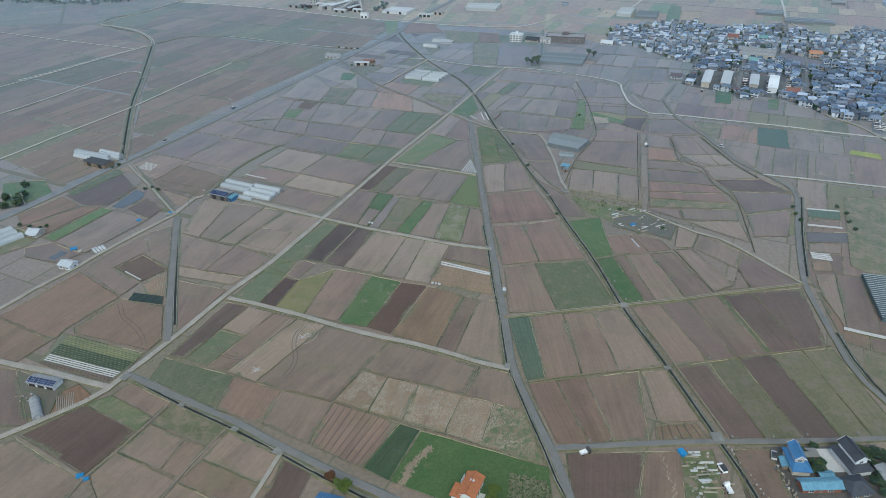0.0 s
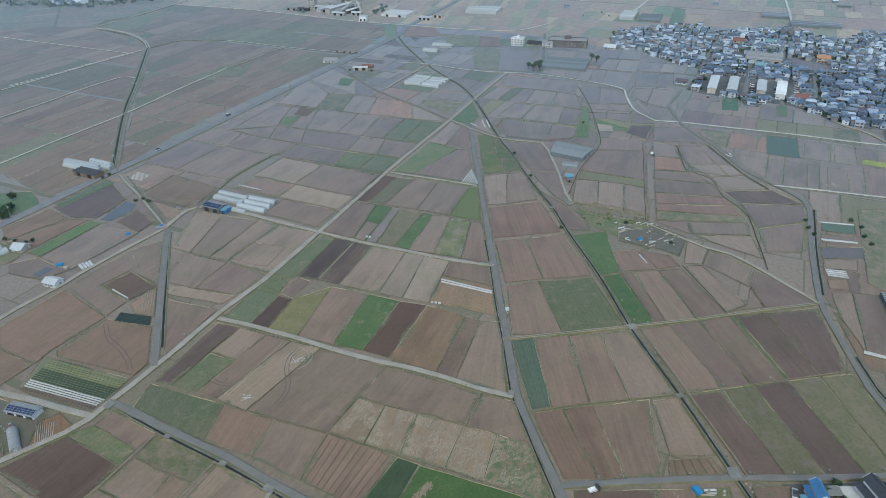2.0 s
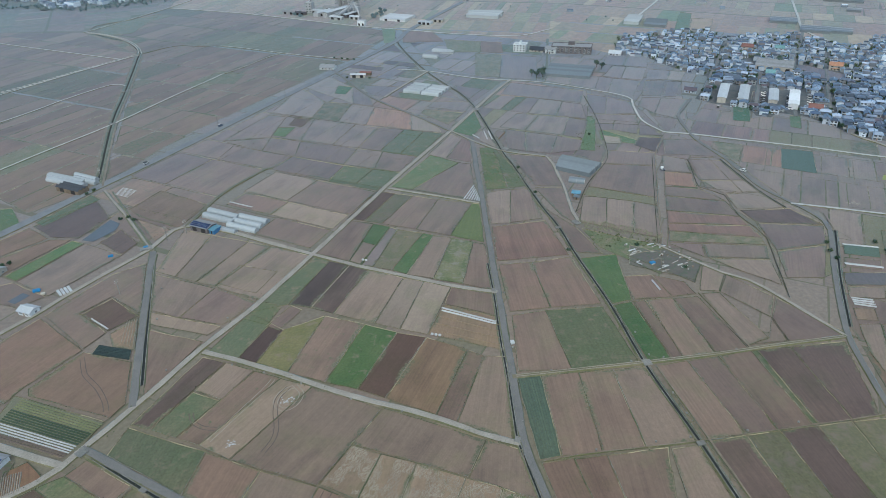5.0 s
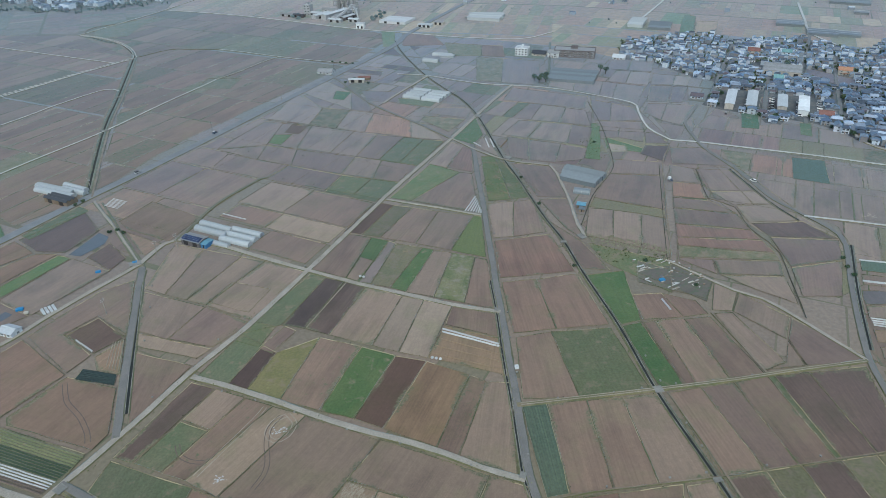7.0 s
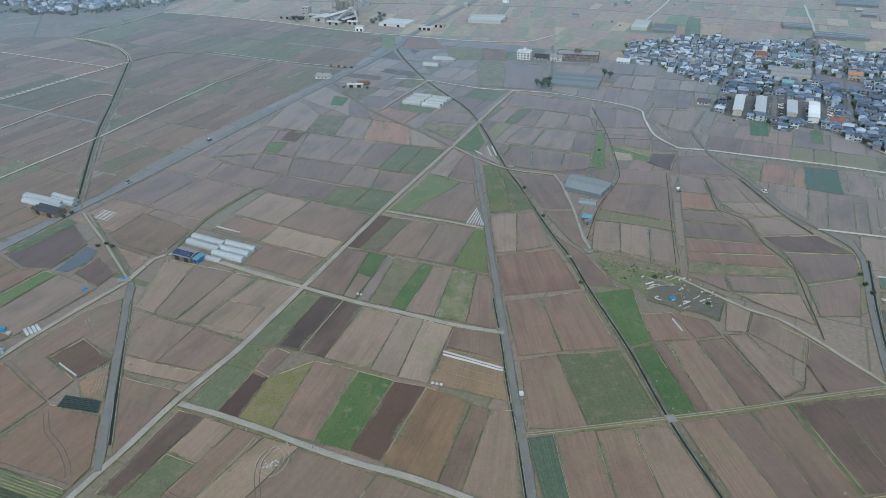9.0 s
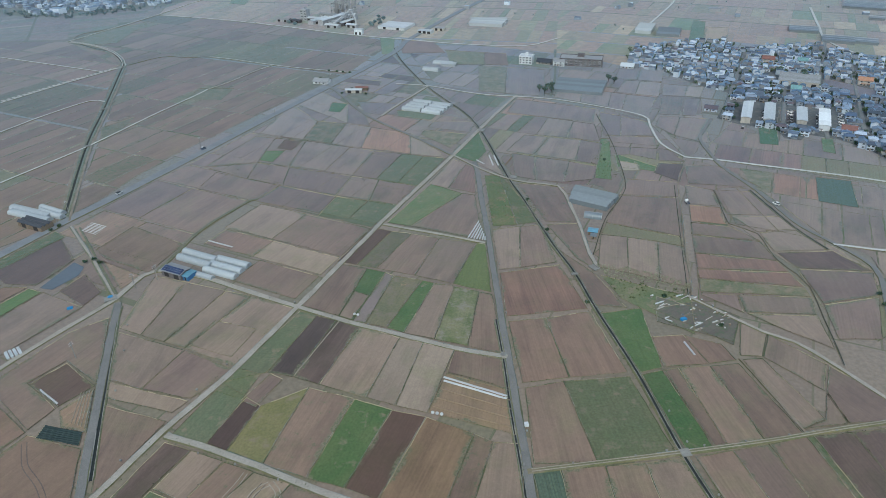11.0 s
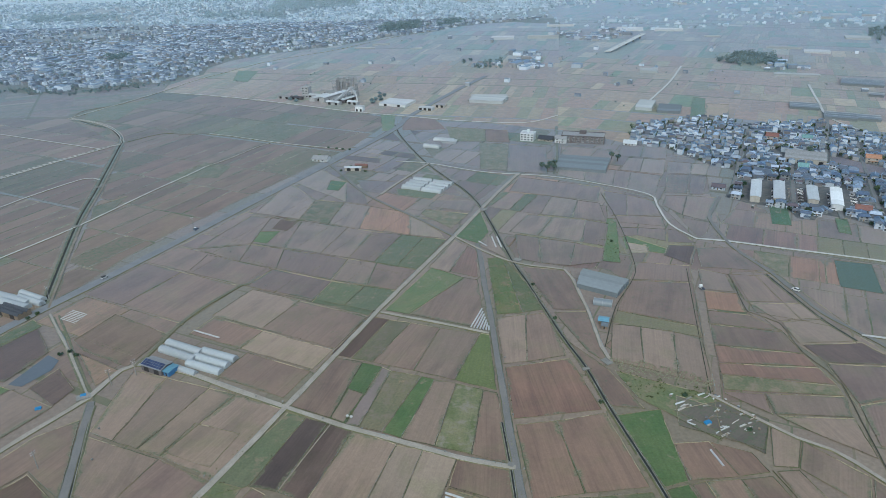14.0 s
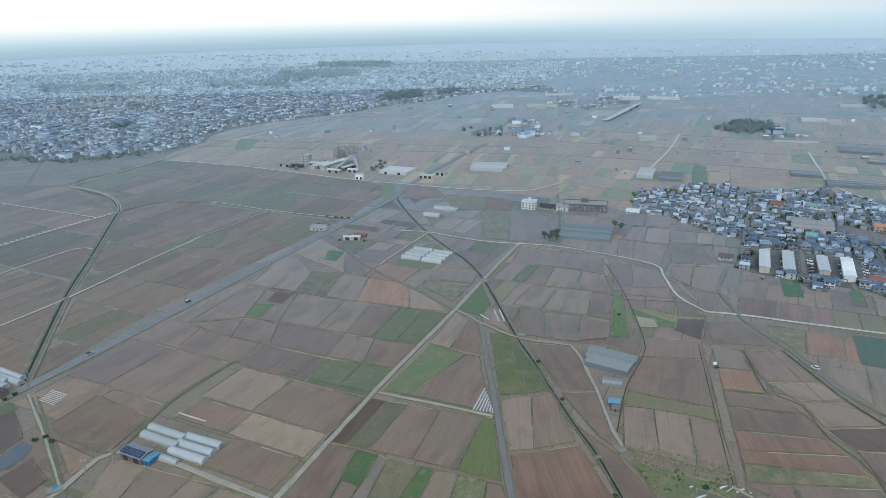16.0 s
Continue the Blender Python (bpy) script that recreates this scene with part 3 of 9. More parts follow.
if sum(f.normal.z for f in bm.faces) < 0:
    bmesh.ops.reverse_faces(bm, faces=bm.faces[:])
k = Mat("farmland", 0.75, 0.4, sheen=0.4)
gcol = k.mix(k.ramp(k.noise(0.006, 6, rough=0.65), [(0.38, 0.0), (0.62, 1.0)]), (0.175, 0.14, 0.105), (0.15, 0.135, 0.085))
gcol = k.mix(k.ramp(k.noise(0.05, 6), [(0.36, 0.0), (0.62, 0.7)]), gcol, (0.105, 0.115, 0.06))
gfine = k.noise(1.7, 7)
gcol = k.mix(0.6, gcol, k.mix(1.0, gcol, k.ramp(gfine, [(0.3, 0.7), (0.7, 1.3)]), "MULTIPLY"))
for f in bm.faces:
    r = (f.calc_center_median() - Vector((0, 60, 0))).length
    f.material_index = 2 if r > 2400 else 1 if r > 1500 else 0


# outer rings: haze put into a blue sheen, the last base colour lightened
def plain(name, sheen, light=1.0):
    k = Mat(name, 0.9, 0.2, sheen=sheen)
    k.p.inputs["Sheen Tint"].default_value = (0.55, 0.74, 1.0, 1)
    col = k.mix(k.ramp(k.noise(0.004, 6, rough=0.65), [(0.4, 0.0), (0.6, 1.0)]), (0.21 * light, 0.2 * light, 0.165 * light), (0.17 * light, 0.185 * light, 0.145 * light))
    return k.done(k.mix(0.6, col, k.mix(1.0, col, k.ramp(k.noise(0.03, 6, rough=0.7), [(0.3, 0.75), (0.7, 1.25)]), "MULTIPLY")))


single("ground", bm, (k.done(gcol, gfine, 0.2, 0.6), plain("distant_plain_hazed", 0.6), plain("farthest_plain_hazed", 0.9, 1.5)), "flat farmland of brown earth and thin grass", "ground", "structure")

bm = bmesh.new()
zs, steps = (-5, 20, 40, 60, 80, 100, 130, 170, 230, 400, 900), 120
hoop = [[bm.verts.new((3880 * math.sin(2 * math.pi * i / steps), 60 + 3880 * math.cos(2 * math.pi * i / steps), z)) for i in range(steps)] for z in zs]
for r, s in zip(hoop, hoop[1:]):
    for i in range(steps):
        j = (i + 1) % steps
        bm.faces.new((r[i], r[j], s[j], s[i]))
hz = Mat("hazy_sky", 1.0, 0.0)
sep = hz.node("ShaderNodeSeparateXYZ")
hz.link(hz.place(), sep.inputs[0])
up = hz.node("ShaderNodeMapRange")
up.inputs["From Min"].default_value, up.inputs["From Max"].default_value = 0.0, 400.0
hz.link(sep.outputs["Z"], up.inputs[0])
hcol = hz.ramp(up.outputs[0], [(0.0, (0.315, 0.395, 0.48)), (0.1, (0.365, 0.445, 0.535)), (0.2, (0.47, 0.535, 0.615)), (0.3, (0.62, 0.65, 0.695)), (0.4, (0.79, 0.745, 0.745)), (0.52, (0.9, 0.79, 0.765)), (1.0, (0.86, 0.79, 0.775))])
veil = hz.node("ShaderNodeMapRange")
veil.inputs["From Min"].default_value, veil.inputs["From Max"].default_value = 0.0, 3400.0
hz.link(sep.outputs["X"], veil.inputs[0])
hcol = hz.mix(hz.mix(0.85, (0, 0, 0), veil.outputs[0]), hcol, (0.44, 0.52, 0.62))
hz.link(hcol, hz.p.inputs["Emission Color"])
hz.p.inputs["Emission Strength"].default_value = 1.0
single("backdrop", bm, hz.done((0.0, 0.0, 0.0)), "pale blue haze at the horizon under a white sky", "sky", "structure")

# ---- roads and ditches ----
road("centre_road", 'asphalt', 2.3, [(34.6, 105.1), (32.6, 118.5), (32, 124.5), (30.2, 134.7), (27.8, 145.9), (25.3, 158.3), (22.8, 172), (22.3, 200.1), (22, 223.9), (21.8, 246), (21.2, 271.5), (20.9, 307.8), (20.5, 352.2), (19.9, 373), (19.8, 401.7), (19, 420.1)])
road("dirt_lane", 'dirt', 0.6, [(-105.5, 120.6), (-103.4, 129.7), (-98.2, 138.8), (-92.4, 151.4), (-88.8, 159.5)])
road("dirt_lane", 'dirt', 0.9, [(-132.2, 146.0), (-117.8, 137.6), (-103.4, 128.9)])
road("dirt_lane", 'dirt', 0.5, [(-80.0, 118.4), (-76.7, 127.7), (-71.6, 139.5), (-67.7, 147.5)])
road("gravel_road", 'gravel', 2.15, [(-167.1, 128.8), (-148.6, 137.3), (-136.6, 145.7), (-129.2, 151.3), (-117.3, 160.3), (-112.4, 165.9), (-108.3, 174.7), (-100.2, 190.6), (-87.4, 219.5), (-74.4, 243.7), (-56.8, 284.2), (-39.8, 325.2), (-26.1, 357.7), (-10.2, 392.8), (8.5, 433.8), (25.1, 472), (42.4, 510.7), (55.7, 538.2)])
road("farm_road", 'concrete', 1.4, [(-33.4, 574), (-8.1, 566.4), (31.7, 542.6), (77, 529.3), (110.5, 508.7), (133.6, 488.4), (132.7, 469.5), (131, 440.2), (138.5, 419)])
road("light_road", 'concrete', 1.9, [(138.5, 419), (154.4, 414.5), (176.1, 405.1), (213.8, 389.1), (240.1, 376), (295.5, 352.2)])
road("main_road", 'highway', 5.6, [(-248, 234.1), (-218.3, 291.1), (-204, 318.8), (-187.3, 354.9), (-168.8, 391.2), (-146.3, 438.6), (-119.1, 497.8), (-84.8, 570), (-41.1, 665), (-28, 714.7), (14.6, 817.7), (58.6, 912.5)])
road("cross_road", 'concrete', 2.2, [(-317.1, 862), (-235.2, 827.6), (-164.2, 788.4), (-87.4, 741.9), (-28, 714.7), (21.9, 692.3), (77.2, 680.3), (111.9, 704.1)])
road("north_lane", 'grasslane', 1.6, [(79.7, 533.9), (88.9, 574.6), (103.2, 663.8)])
road("canal_road", 'asphalt', 2.5, [(-100.7, 190.3), (-112.8, 230), (-127.3, 279.4), (-129.9, 288.7)])
road("ditch_lane", 'gravel', 1.0, [(-132.3, 291.8), (-154, 321.4), (-179.7, 354.4)])
road("bank_lane", 'dirt', 1.3, [(-188.7, 359.8), (-222.5, 459.9), (-242.4, 530.7), (-271.7, 633.2), (-282.7, 662.9), (-309.8, 701.8), (-333.9, 722.5), (-360, 741.7), (-366.1, 773.9), (-341.8, 801.7), (-319.8, 863.5)])
road("bank_lane", 'dirt', 1.3, [(-183, 359.5), (-216.3, 459.4), (-235.4, 530.1), (-264.6, 632.5)])
road("west_lane", 'gravel', 2.0, [(-132.2, 290.6), (-149.9, 260.9), (-159.2, 242.2), (-168.4, 227.1), (-174.8, 213.7), (-187.7, 192.5)])
road("tunnel_lane", 'gravel', 2.2, [(-132.2, 290.6), (-127.4, 308.4), (-122.6, 312.1), (-102, 306.3), (-79.4, 294.4), (-58.1, 283.1)])
road("grass_lane", 'grasslane', 1.7, [(-123.1, 310.8), (-119.9, 322.9), (-114.2, 348.7), (-98.7, 377.8), (-95.1, 379.2)])
road("south_road", 'asphalt', 2.3, [(-109.5, 173.6), (-84.1, 159.6), (-65, 149.1), (-49, 138.8), (-34.4, 130.2), (-21, 122.7), (-8.4, 115.6), (7.6, 105.9)])
road("yard_lane", 'gravel', 2.2, [(-172.1, 187.1), (-156.8, 181.6), (-135.7, 175.2), (-121.8, 170.1), (-111.8, 166.7)])
road("dirt_lane", 'gravel', 1.2, [(-48.8, 137.7), (-51.1, 129.1), (-53.9, 120.6), (-57.4, 107.7)])
road("field_lane", 'gravel', 2.0, [(-86.1, 217.3), (-69.1, 210.6), (-54.7, 204.3), (-43.2, 198.6), (-35.5, 195), (-23, 189.7), (-9.5, 185), (4.4, 178.3), (9.1, 175.7), (21.4, 170.8)])
road("field_lane", 'gravel', 2.0, [(-57.4, 282.7), (-31.2, 269.9), (-14.8, 263.1), (3, 255.4), (21.4, 249.8)])
road("field_lane", 'gravel', 1.4, [(-28.4, 348.4), (-4, 338.6), (18.9, 328.6)])
road("south_lane", 'asphalt', 1.8, [(31.2, 135.7), (50.9, 136.4), (80, 136.7), (100.4, 136), (127, 136.2), (150.1, 136.1)])
road("east_road", 'asphalt', 1.9, [(138.3, 133.2), (137.1, 151.2), (135.4, 160), (135.6, 170.6), (137.7, 185.8), (141, 204.8), (144.6, 220.3), (158.2, 253.9), (175.7, 292.4), (176.9, 306.7), (171.7, 320.3), (164.6, 337.1), (161.9, 357.8), (160, 376.1), (157.1, 389.4), (153.8, 406.5), (153.9, 420.1), (156.2, 446.5), (164.8, 462.8), (175.6, 481.4)])
road("light_road", 'concrete', 1.6, [(170.8, 319.7), (196.5, 311), (225, 300.5), (254.9, 289.2)])
road("pond_lane", 'gravel', 1.2, [(64.7, 305), (63.5, 316.4), (64.1, 342.1), (63.4, 360.6), (62.9, 376), (60.8, 385.6), (45.4, 391.1), (33.8, 397.8), (19.4, 413.3), (5.3, 433.1)])
road("yard_track", 'gravel', 1.3, [(95, 283.5), (103.5, 273), (114.7, 260.1), (123.2, 254), (127.2, 248.2), (132.7, 237.4), (142.6, 216.7)])
road("twin_lane", 'dirt', 0.7, [(96.9, 283.4), (104.8, 313.9), (114.2, 349.4), (123.3, 384.8), (135.3, 410.7)])
road("dirt_lane", 'dirt', 0.6, [(100.3, 245.9), (103.3, 230.7), (106.5, 212)])
road("diag_lane", 'asphalt', 1.9, [(6.8, 430.8), (-13.8, 457.9), (-31.5, 479.3), (-51.7, 507.2), (-72, 548.5), (-86.3, 575.7)])
road("spur_lane", 'gravel', 1.9, [(-39.5, 501.1), (-30.5, 521.8), (-8.1, 566.4)])
road("west_track", 'concrete', 1.4, [(-272.5, 639.7), (-299.2, 596), (-320.3, 557), (-334.9, 531), (-345.1, 516.8), (-364.3, 490.3)])
road("west_track", 'concrete', 1.4, [(-245.4, 547), (-258.2, 549.8), (-277.9, 515.5), (-288, 490.9), (-308.1, 450.8), (-325.2, 427.4)])
road("west_track", 'concrete', 1.4, [(-177.1, 571.6), (-181, 559), (-198, 516), (-218.3, 459.5), (-241.7, 411), (-261.5, 367.8), (-275.3, 346.9)])
road("west_track", 'concrete', 1.4, [(-281.3, 627.9), (-342.2, 657.8), (-408.4, 690.3), (-456.8, 715.4)])
road("north_track", 'concrete', 1.2, [(-204, 669), (-180, 658), (-147, 640), (-121, 627), (-74, 608)])
road("north_bund", 'grasslane', 1.0, [(-269, 648), (-248, 673), (-226, 670), (-204, 669)])
road("west_bund", 'concrete', 0.7, [(-177, 571.6), (-166, 588), (-150, 622), (-140, 636)])
road("far_track", 'concrete', 2.3, [(211, 752.4), (263, 848.8), (308, 944.3)])
road("far_track", 'concrete', 2.3, [(402.3, 814), (370.6, 733.6), (347.2, 668.3), (352.1, 603.7)])
road("dyke_road", 'concrete', 1.5, [(-366, 741), (-357, 762), (-340, 808), (-319, 868), (-303, 930), (-282, 980), (-252, 1050), (-205, 1112), (-155, 1168), (-78, 1296), (10, 1392)])
road("east_track", 'concrete', 1.9, [(143.5, 187.9), (155.2, 181.9), (168.7, 177.6)])
road("east_lane", 'grasslane', 1.5, [(22.2, 200.1), (37.8, 202), (67.7, 205.6), (94.8, 209.2), (119, 213.3), (142.6, 216.7)])
road("bund_path", 'dirt', 0.35, [(27.5, 164), (39.4, 166.3), (74.3, 170.1), (98.5, 173.5), (134, 178.7)])
road("bank_path", 'dirt', 0.5, [(83, 136.8), (79.6, 157.6), (77.2, 171.4), (71.3, 204.1)])
road("perimeter_lane", 'gravel', 1.8, [(251.8, 433.6), (249.2, 406.7), (258.2, 387.4), (261.7, 363.6), (269.6, 340.9)])
ditch("ditch", 0.85, [(82.5, 115.2), (81.5, 125.9), (79.6, 136.9), (74.3, 170.1), (68, 203.6), (64, 239.3), (57.8, 276.3), (54.2, 302.6), (48.7, 327.1), (40.9, 372.4), (36.1, 396.4), (25.8, 468), (16.8, 503.6), (5.5, 529.3), (-12.3, 574.1), (-31.9, 641), (-40.3, 684.4)])
ditch("canal", 2.8, [(-186, 359.7), (-219.6, 459.6), (-239.1, 530.4), (-268.4, 632.9), (-275.2, 653.1), (-302, 693.5), (-329.3, 714.2), (-357.5, 738.6)])
ditch("ditch", .9, [(-101.6, 200.5), (-111.0, 229.9), (-126.4, 279.3), (-128.2, 286.3)])
ditch("ditch", .8, [(-108.2, 171.9), (-84.2, 157.1), (-65.2, 146.3), (-49.4, 136.4), (-35.7, 127.6), (-20.7, 118.6)])
ditch("ditch", .55, [(31.5, 118.5), (29.8, 124.6), (28.1, 134.8), (25.8, 146), (23.5, 158.3), (21, 171.5), (20.8, 173.6), (20.6, 200.2), (19.9, 223.9), (19.9, 246.1), (19.1, 271.7)])
ditch("ditch", .9, [(166.4, 315.4), (161.8, 332.2), (159, 354.6), (156.9, 375.2)])
ditch("drain", .35, [(103.8, 494.5), (102.6, 444.2), (97.2, 390.5), (90.7, 371.7), (77.3, 348.3), (64.8, 316)])
ditch("ditch", .8, [(146.9, 222.2), (160.2, 253.8), (178.1, 292.3)])
ditch("ditch", .8, [(139.7, 185.8), (137.8, 170.5), (137.8, 159.4), (139.1, 148)])
ditch("grassditch", 2.2, [(-130.4, 289.3), (-175.7, 352.5)])
ditch("drain", 0.3, [(134.8, 378.3), (138.8, 376.2), (133.2, 340.9), (138.5, 335.6), (142.4, 330.6), (141.1, 309.2), (144.1, 296.9), (144.8, 287.4), (140.4, 268.6), (135.9, 249.3), (133.8, 241.2)])
ditch("drain", 0.3, [(95.3, 283.5), (103, 314), (112.2, 349.5), (121, 383.4)])

# ---- fields ----
strips("darkr", [(-98.5, 182.7, -85.5, 214.7), (-92, 180.3, -76.6, 211.2)])
strips("grass", [(-91.7, 180.1, -83.2, 196.6), (-82.5, 176.7, -73.2, 192.2)])
strips("tan", [(-83.0, 197.1, -76.3, 211.1), (-72.9, 192.7, -65.5, 206.7)])
strips("brown2 tan2 tan", [(-82.2, 176.5, -65.2, 206.5), (-74.4, 173.4, -55.7, 202.5), (-63.8, 167.6, -44.3, 197.9), (-36.7, 157.7, -20.3, 187.1)])
strips("tan tan", [(-28.7, 172.6, -19.9, 187.1), (5.7, 159, 11.7, 173), (24.1, 150.8, 21.8, 168.7)])
strips("stub stub stub stub stubg", [(-36.4, 157.9, -28.6, 172), (-25.1, 152.5, -19.4, 168.5), (-14.2, 147.8, -9, 164.8), (-1.2, 142.3, 5, 159), (9.5, 137.5, 15.1, 155.3), (27.6, 129.4, 24.4, 150.3)])
strips("grass red tan rows", [(-100.6, 170.4, -98.7, 181.4), (-73.8, 155.2, -71.6, 171), (-58, 148.9, -53.8, 163.3), (-41.6, 139.6, -36.3, 157.2), (-24.8, 130.3, -14.9, 147.6)])
strips("dkgreen lawn", [(-24.8, 130.3, -14.5, 147.4), (-16.8, 125.5, -8.1, 144.3), (26.1, 105.3, 29, 128.9)])
strips("grass darkp darkr tan tanl tanl", [(-75.6, 240.3, -56, 280), (-61.4, 244.8, -49, 277), (-51.9, 242.4, -41.2, 273.3), (-42.5, 238.3, -31.6, 269.9), (-26.3, 231.5, -16.6, 262), (-16.6, 227.6, -8, 259), (-6.2, 223.9, 3, 254.7)])
strips("brown", [(0.2, 242.9, 3, 254.3), (21, 233.7, 21.1, 248.8)])
strips("ochre", [(-6.2, 224.2, -0, 242.3), (20.5, 213.9, 21, 233.1)])
strips("grass black yellow brown2 green choc ochreb brown2 tan", [(-84.6, 217.5, -74.9, 240.3), (-72.9, 213.2, -65.3, 233.3), (-65.9, 210.5, -59.7, 229), (-54, 205.3, -45.5, 237.1), (-40.4, 199.8, -29.9, 231.3), (-29.1, 196, -17.5, 225.8), (-19.6, 191.4, -6.6, 222.4), (-3.4, 183.5, 8.1, 214.9), (3.1, 180, 13.5, 211.4), (19.4, 172.2, 21.5, 210.5)])
strips("dark olive brown tan green2", [(-46.4, 315.9, -33, 345.5), (-37.4, 312.7, -24, 341.9), (-28.8, 309.6, -14.3, 338.9), (-12.3, 303.2, -1.7, 333.9), (3.5, 296.4, 15.2, 328.9), (18.8, 289.5, 19, 327.5)])
strips("brown green purplepath olive green tan palew brown", [(-56.7, 284, -46.6, 314.8), (-40.6, 276.2, -32.7, 309.8), (-35.1, 273, -24.5, 306.3), (-30.1, 271.1, -20.8, 303.6), (-21.9, 268.3, -9, 299.5), (-15.3, 264.8, -3.9, 297.3), (-4, 260.7, 4, 294.5), (7.9, 256.4, 13.7, 290.2), (20.4, 251, 18.9, 288.1)])
strips("grassy brown", [(-26.6, 350.1, -5.9, 392.2), (-15.4, 346, 10.4, 380), (17.8, 331.8, 17.1, 377.4)])
strips("tan redd", [(-7.3, 392.3, 6.9, 425), (3.3, 386.5, 13.7, 417), (17.5, 379.6, 18.7, 411.3)])
strips("green3", [(7.1, 430.8, 24, 468.2), (19.8, 420, 27, 435.4)])
strips("tan", [(20, 417.3, 26.1, 431.8), (34, 399.6, 30.3, 420.8)])
strips("red red brown brown", [(32.0, 137.6, 26.6, 163.6), (41.5, 137.5, 36.3, 164.8), (49.2, 137.7, 46.0, 165.8), (59.4, 137.4, 64.4, 168.2), (59.8, 137.6, 64.5, 168.2)])
strips("allot", [(61.5, 137.5, 62.9, 143.8), (77.3, 137.9, 75.6, 144.3)])
strips("teal brown brown tan", [(26.3, 164.7, 23.5, 200.2), (33.0, 165.8, 31.8, 200.6), (45.3, 167.0, 44.5, 201.5), (58.1, 168.5, 56.2, 202.4), (73.8, 170.2, 67.2, 203.7)])
strips("brown green4", [(24.3, 202.6, 25.5, 234.4), (42.8, 202.9, 38.6, 236.9), (66.1, 204.8, 61.0, 238.5)])
strips("red red", [(24.9, 236.6, 23.5, 270.3), (41, 238.6, 37.7, 271.8), (60.8, 240.4, 55.5, 275.3)])
strips("redd", [(23.2, 273.1, 23.2, 303.7), (54.7, 277, 49.3, 308.8)])
strips("tan brown", [(22.8, 306.4, 23, 340.8), (32.2, 307.2, 36.1, 343.1), (48.4, 310.9, 46.4, 344.1)])
strips("weed weed2", [(23.2, 344, 23.2, 401.3), (35, 344.8, 31.5, 400.7), (46.1, 347.3, 35.6, 390.5)])
strips("darkr olive dkpur olive olive", [(82.5, 137.7, 76.1, 170.0), (93.7, 137.3, 89.1, 172.1), (104.5, 137.0, 99.6, 173.4), (115.7, 136.8, 111.7, 175.0), (125.0, 136.7, 122.8, 176.4), (133.9, 136.6, 133.9, 177.2)])
strips("brown purple brown grassw darkr dkpur", [(75.8, 170.7, 71.2, 203.9), (89.0, 172.3, 82.5, 206.0), (99.1, 173.6, 94.0, 208.1), (110.6, 175.1, 106.2, 210.4), (112.4, 175.3, 108.4, 210.7), (123.5, 177.1, 120.4, 211.8), (132.7, 178.4, 140.9, 214.1)])
strips("green5", [(69.5, 205.8, 65.0, 239.2), (77.6, 207.4, 72.7, 241.2)])
strips("green", [(64.9, 240.2, 59, 274), (73.2, 242.5, 75, 276.5)])
strips("brown brown brown", [(77.9, 207.7, 73.1, 241.2), (81.8, 208.3, 78.3, 242.3), (93.7, 209.3, 89.1, 242.7), (106.1, 211.4, 99.1, 243.6)])
strips("red red", [(73.5, 242.5, 73.8, 259.2), (89.4, 243.6, 85.7, 259.7), (99.1, 245.1, 97.3, 254)])
strips("brown2", [(48.6, 347.3, 39.9, 390.8), (63.7, 345.6, 63.6, 383.7)])
strips("brown2", [(57.3, 313.2, 48.8, 344.6), (63.5, 304.4, 64.2, 344.7)])
strips("brown2", [(71.7, 281.3, 63.3, 305.4), (73.6, 278.9, 64.4, 302)])
strips("brown", [(-99.5, 196, -110.6, 231), (-98.4, 196, -87.9, 223.2)])
strips("purple", [(-152.9, 149.8, -163.3, 179.1), (-130.3, 150.2, -148.4, 177.1)])
strips("redbed", [(-125.9, 153.6, -127.9, 165.2), (-115.7, 162.9, -123.2, 169.1)])
strips("rowcrop", [(-142.7, 181.3, -142.5, 197.3), (-110.1, 171.9, -107.2, 184.5)])
strips("darkr", [(-51.1, 119.6, -47.5, 136), (-41.7, 116.6, -38.3, 129.9)])
strips("netted", [(-126, 217.3, -125.9, 222.8), (-110.9, 213.9, -112.3, 219.4)])
strips("darkr brown alloty", [(32.9, 115.2, 34.2, 133.7), (49.8, 114.7, 57, 133.8), (62.7, 114.3, 67.3, 133.5), (73.5, 114, 76.8, 133.8)])
strips("brown2", [(80.4, 113.8, 82.7, 133.8), (91.7, 113.5, 93, 133.5)])
strips("teal", [(171.5, 271.9, 175.4, 280.3), (184.8, 267.8, 189.4, 277.2)])
strips("brown2", [(166.6, 261.7, 169.9, 269.2), (180.3, 258.4, 183.9, 266.2)])
strips("slate", [(159.8, 248.8, 163.6, 257.7), (182.7, 246.7, 181.9, 256.7)])
strips("tan", [(156.6, 240.3, 159.8, 247.8), (169.8, 238.7, 174, 246.6)])
strips("ochre", [(151.6, 226.2, 154.1, 233.1), (159.1, 225, 161.9, 232.8)])
strips("tan purple purple", [(146.1, 208.3, 151.1, 223.7), (144.5, 187.2, 158.9, 223.4), (155.5, 184.5, 168.7, 220.4)])
strips("grassb", [(168.6, 229.8, 198.2, 291.2), (181.9, 201.2, 227.4, 289.5)])
strips("tan tan tan2 tan", [(-122.7, 272, -122.3, 308.2), (-112.8, 267.2, -107.5, 302.8), (-102.8, 263.1, -88.6, 295.5), (-94, 259.1, -77.4, 291.2), (-72.4, 248.2, -57.3, 281.3)])
strips("tan purple", [(-114.6, 243.3, -122, 269.8), (-101.6, 238.2, -93.7, 258.1), (-83.5, 232.9, -72.6, 246.8)])
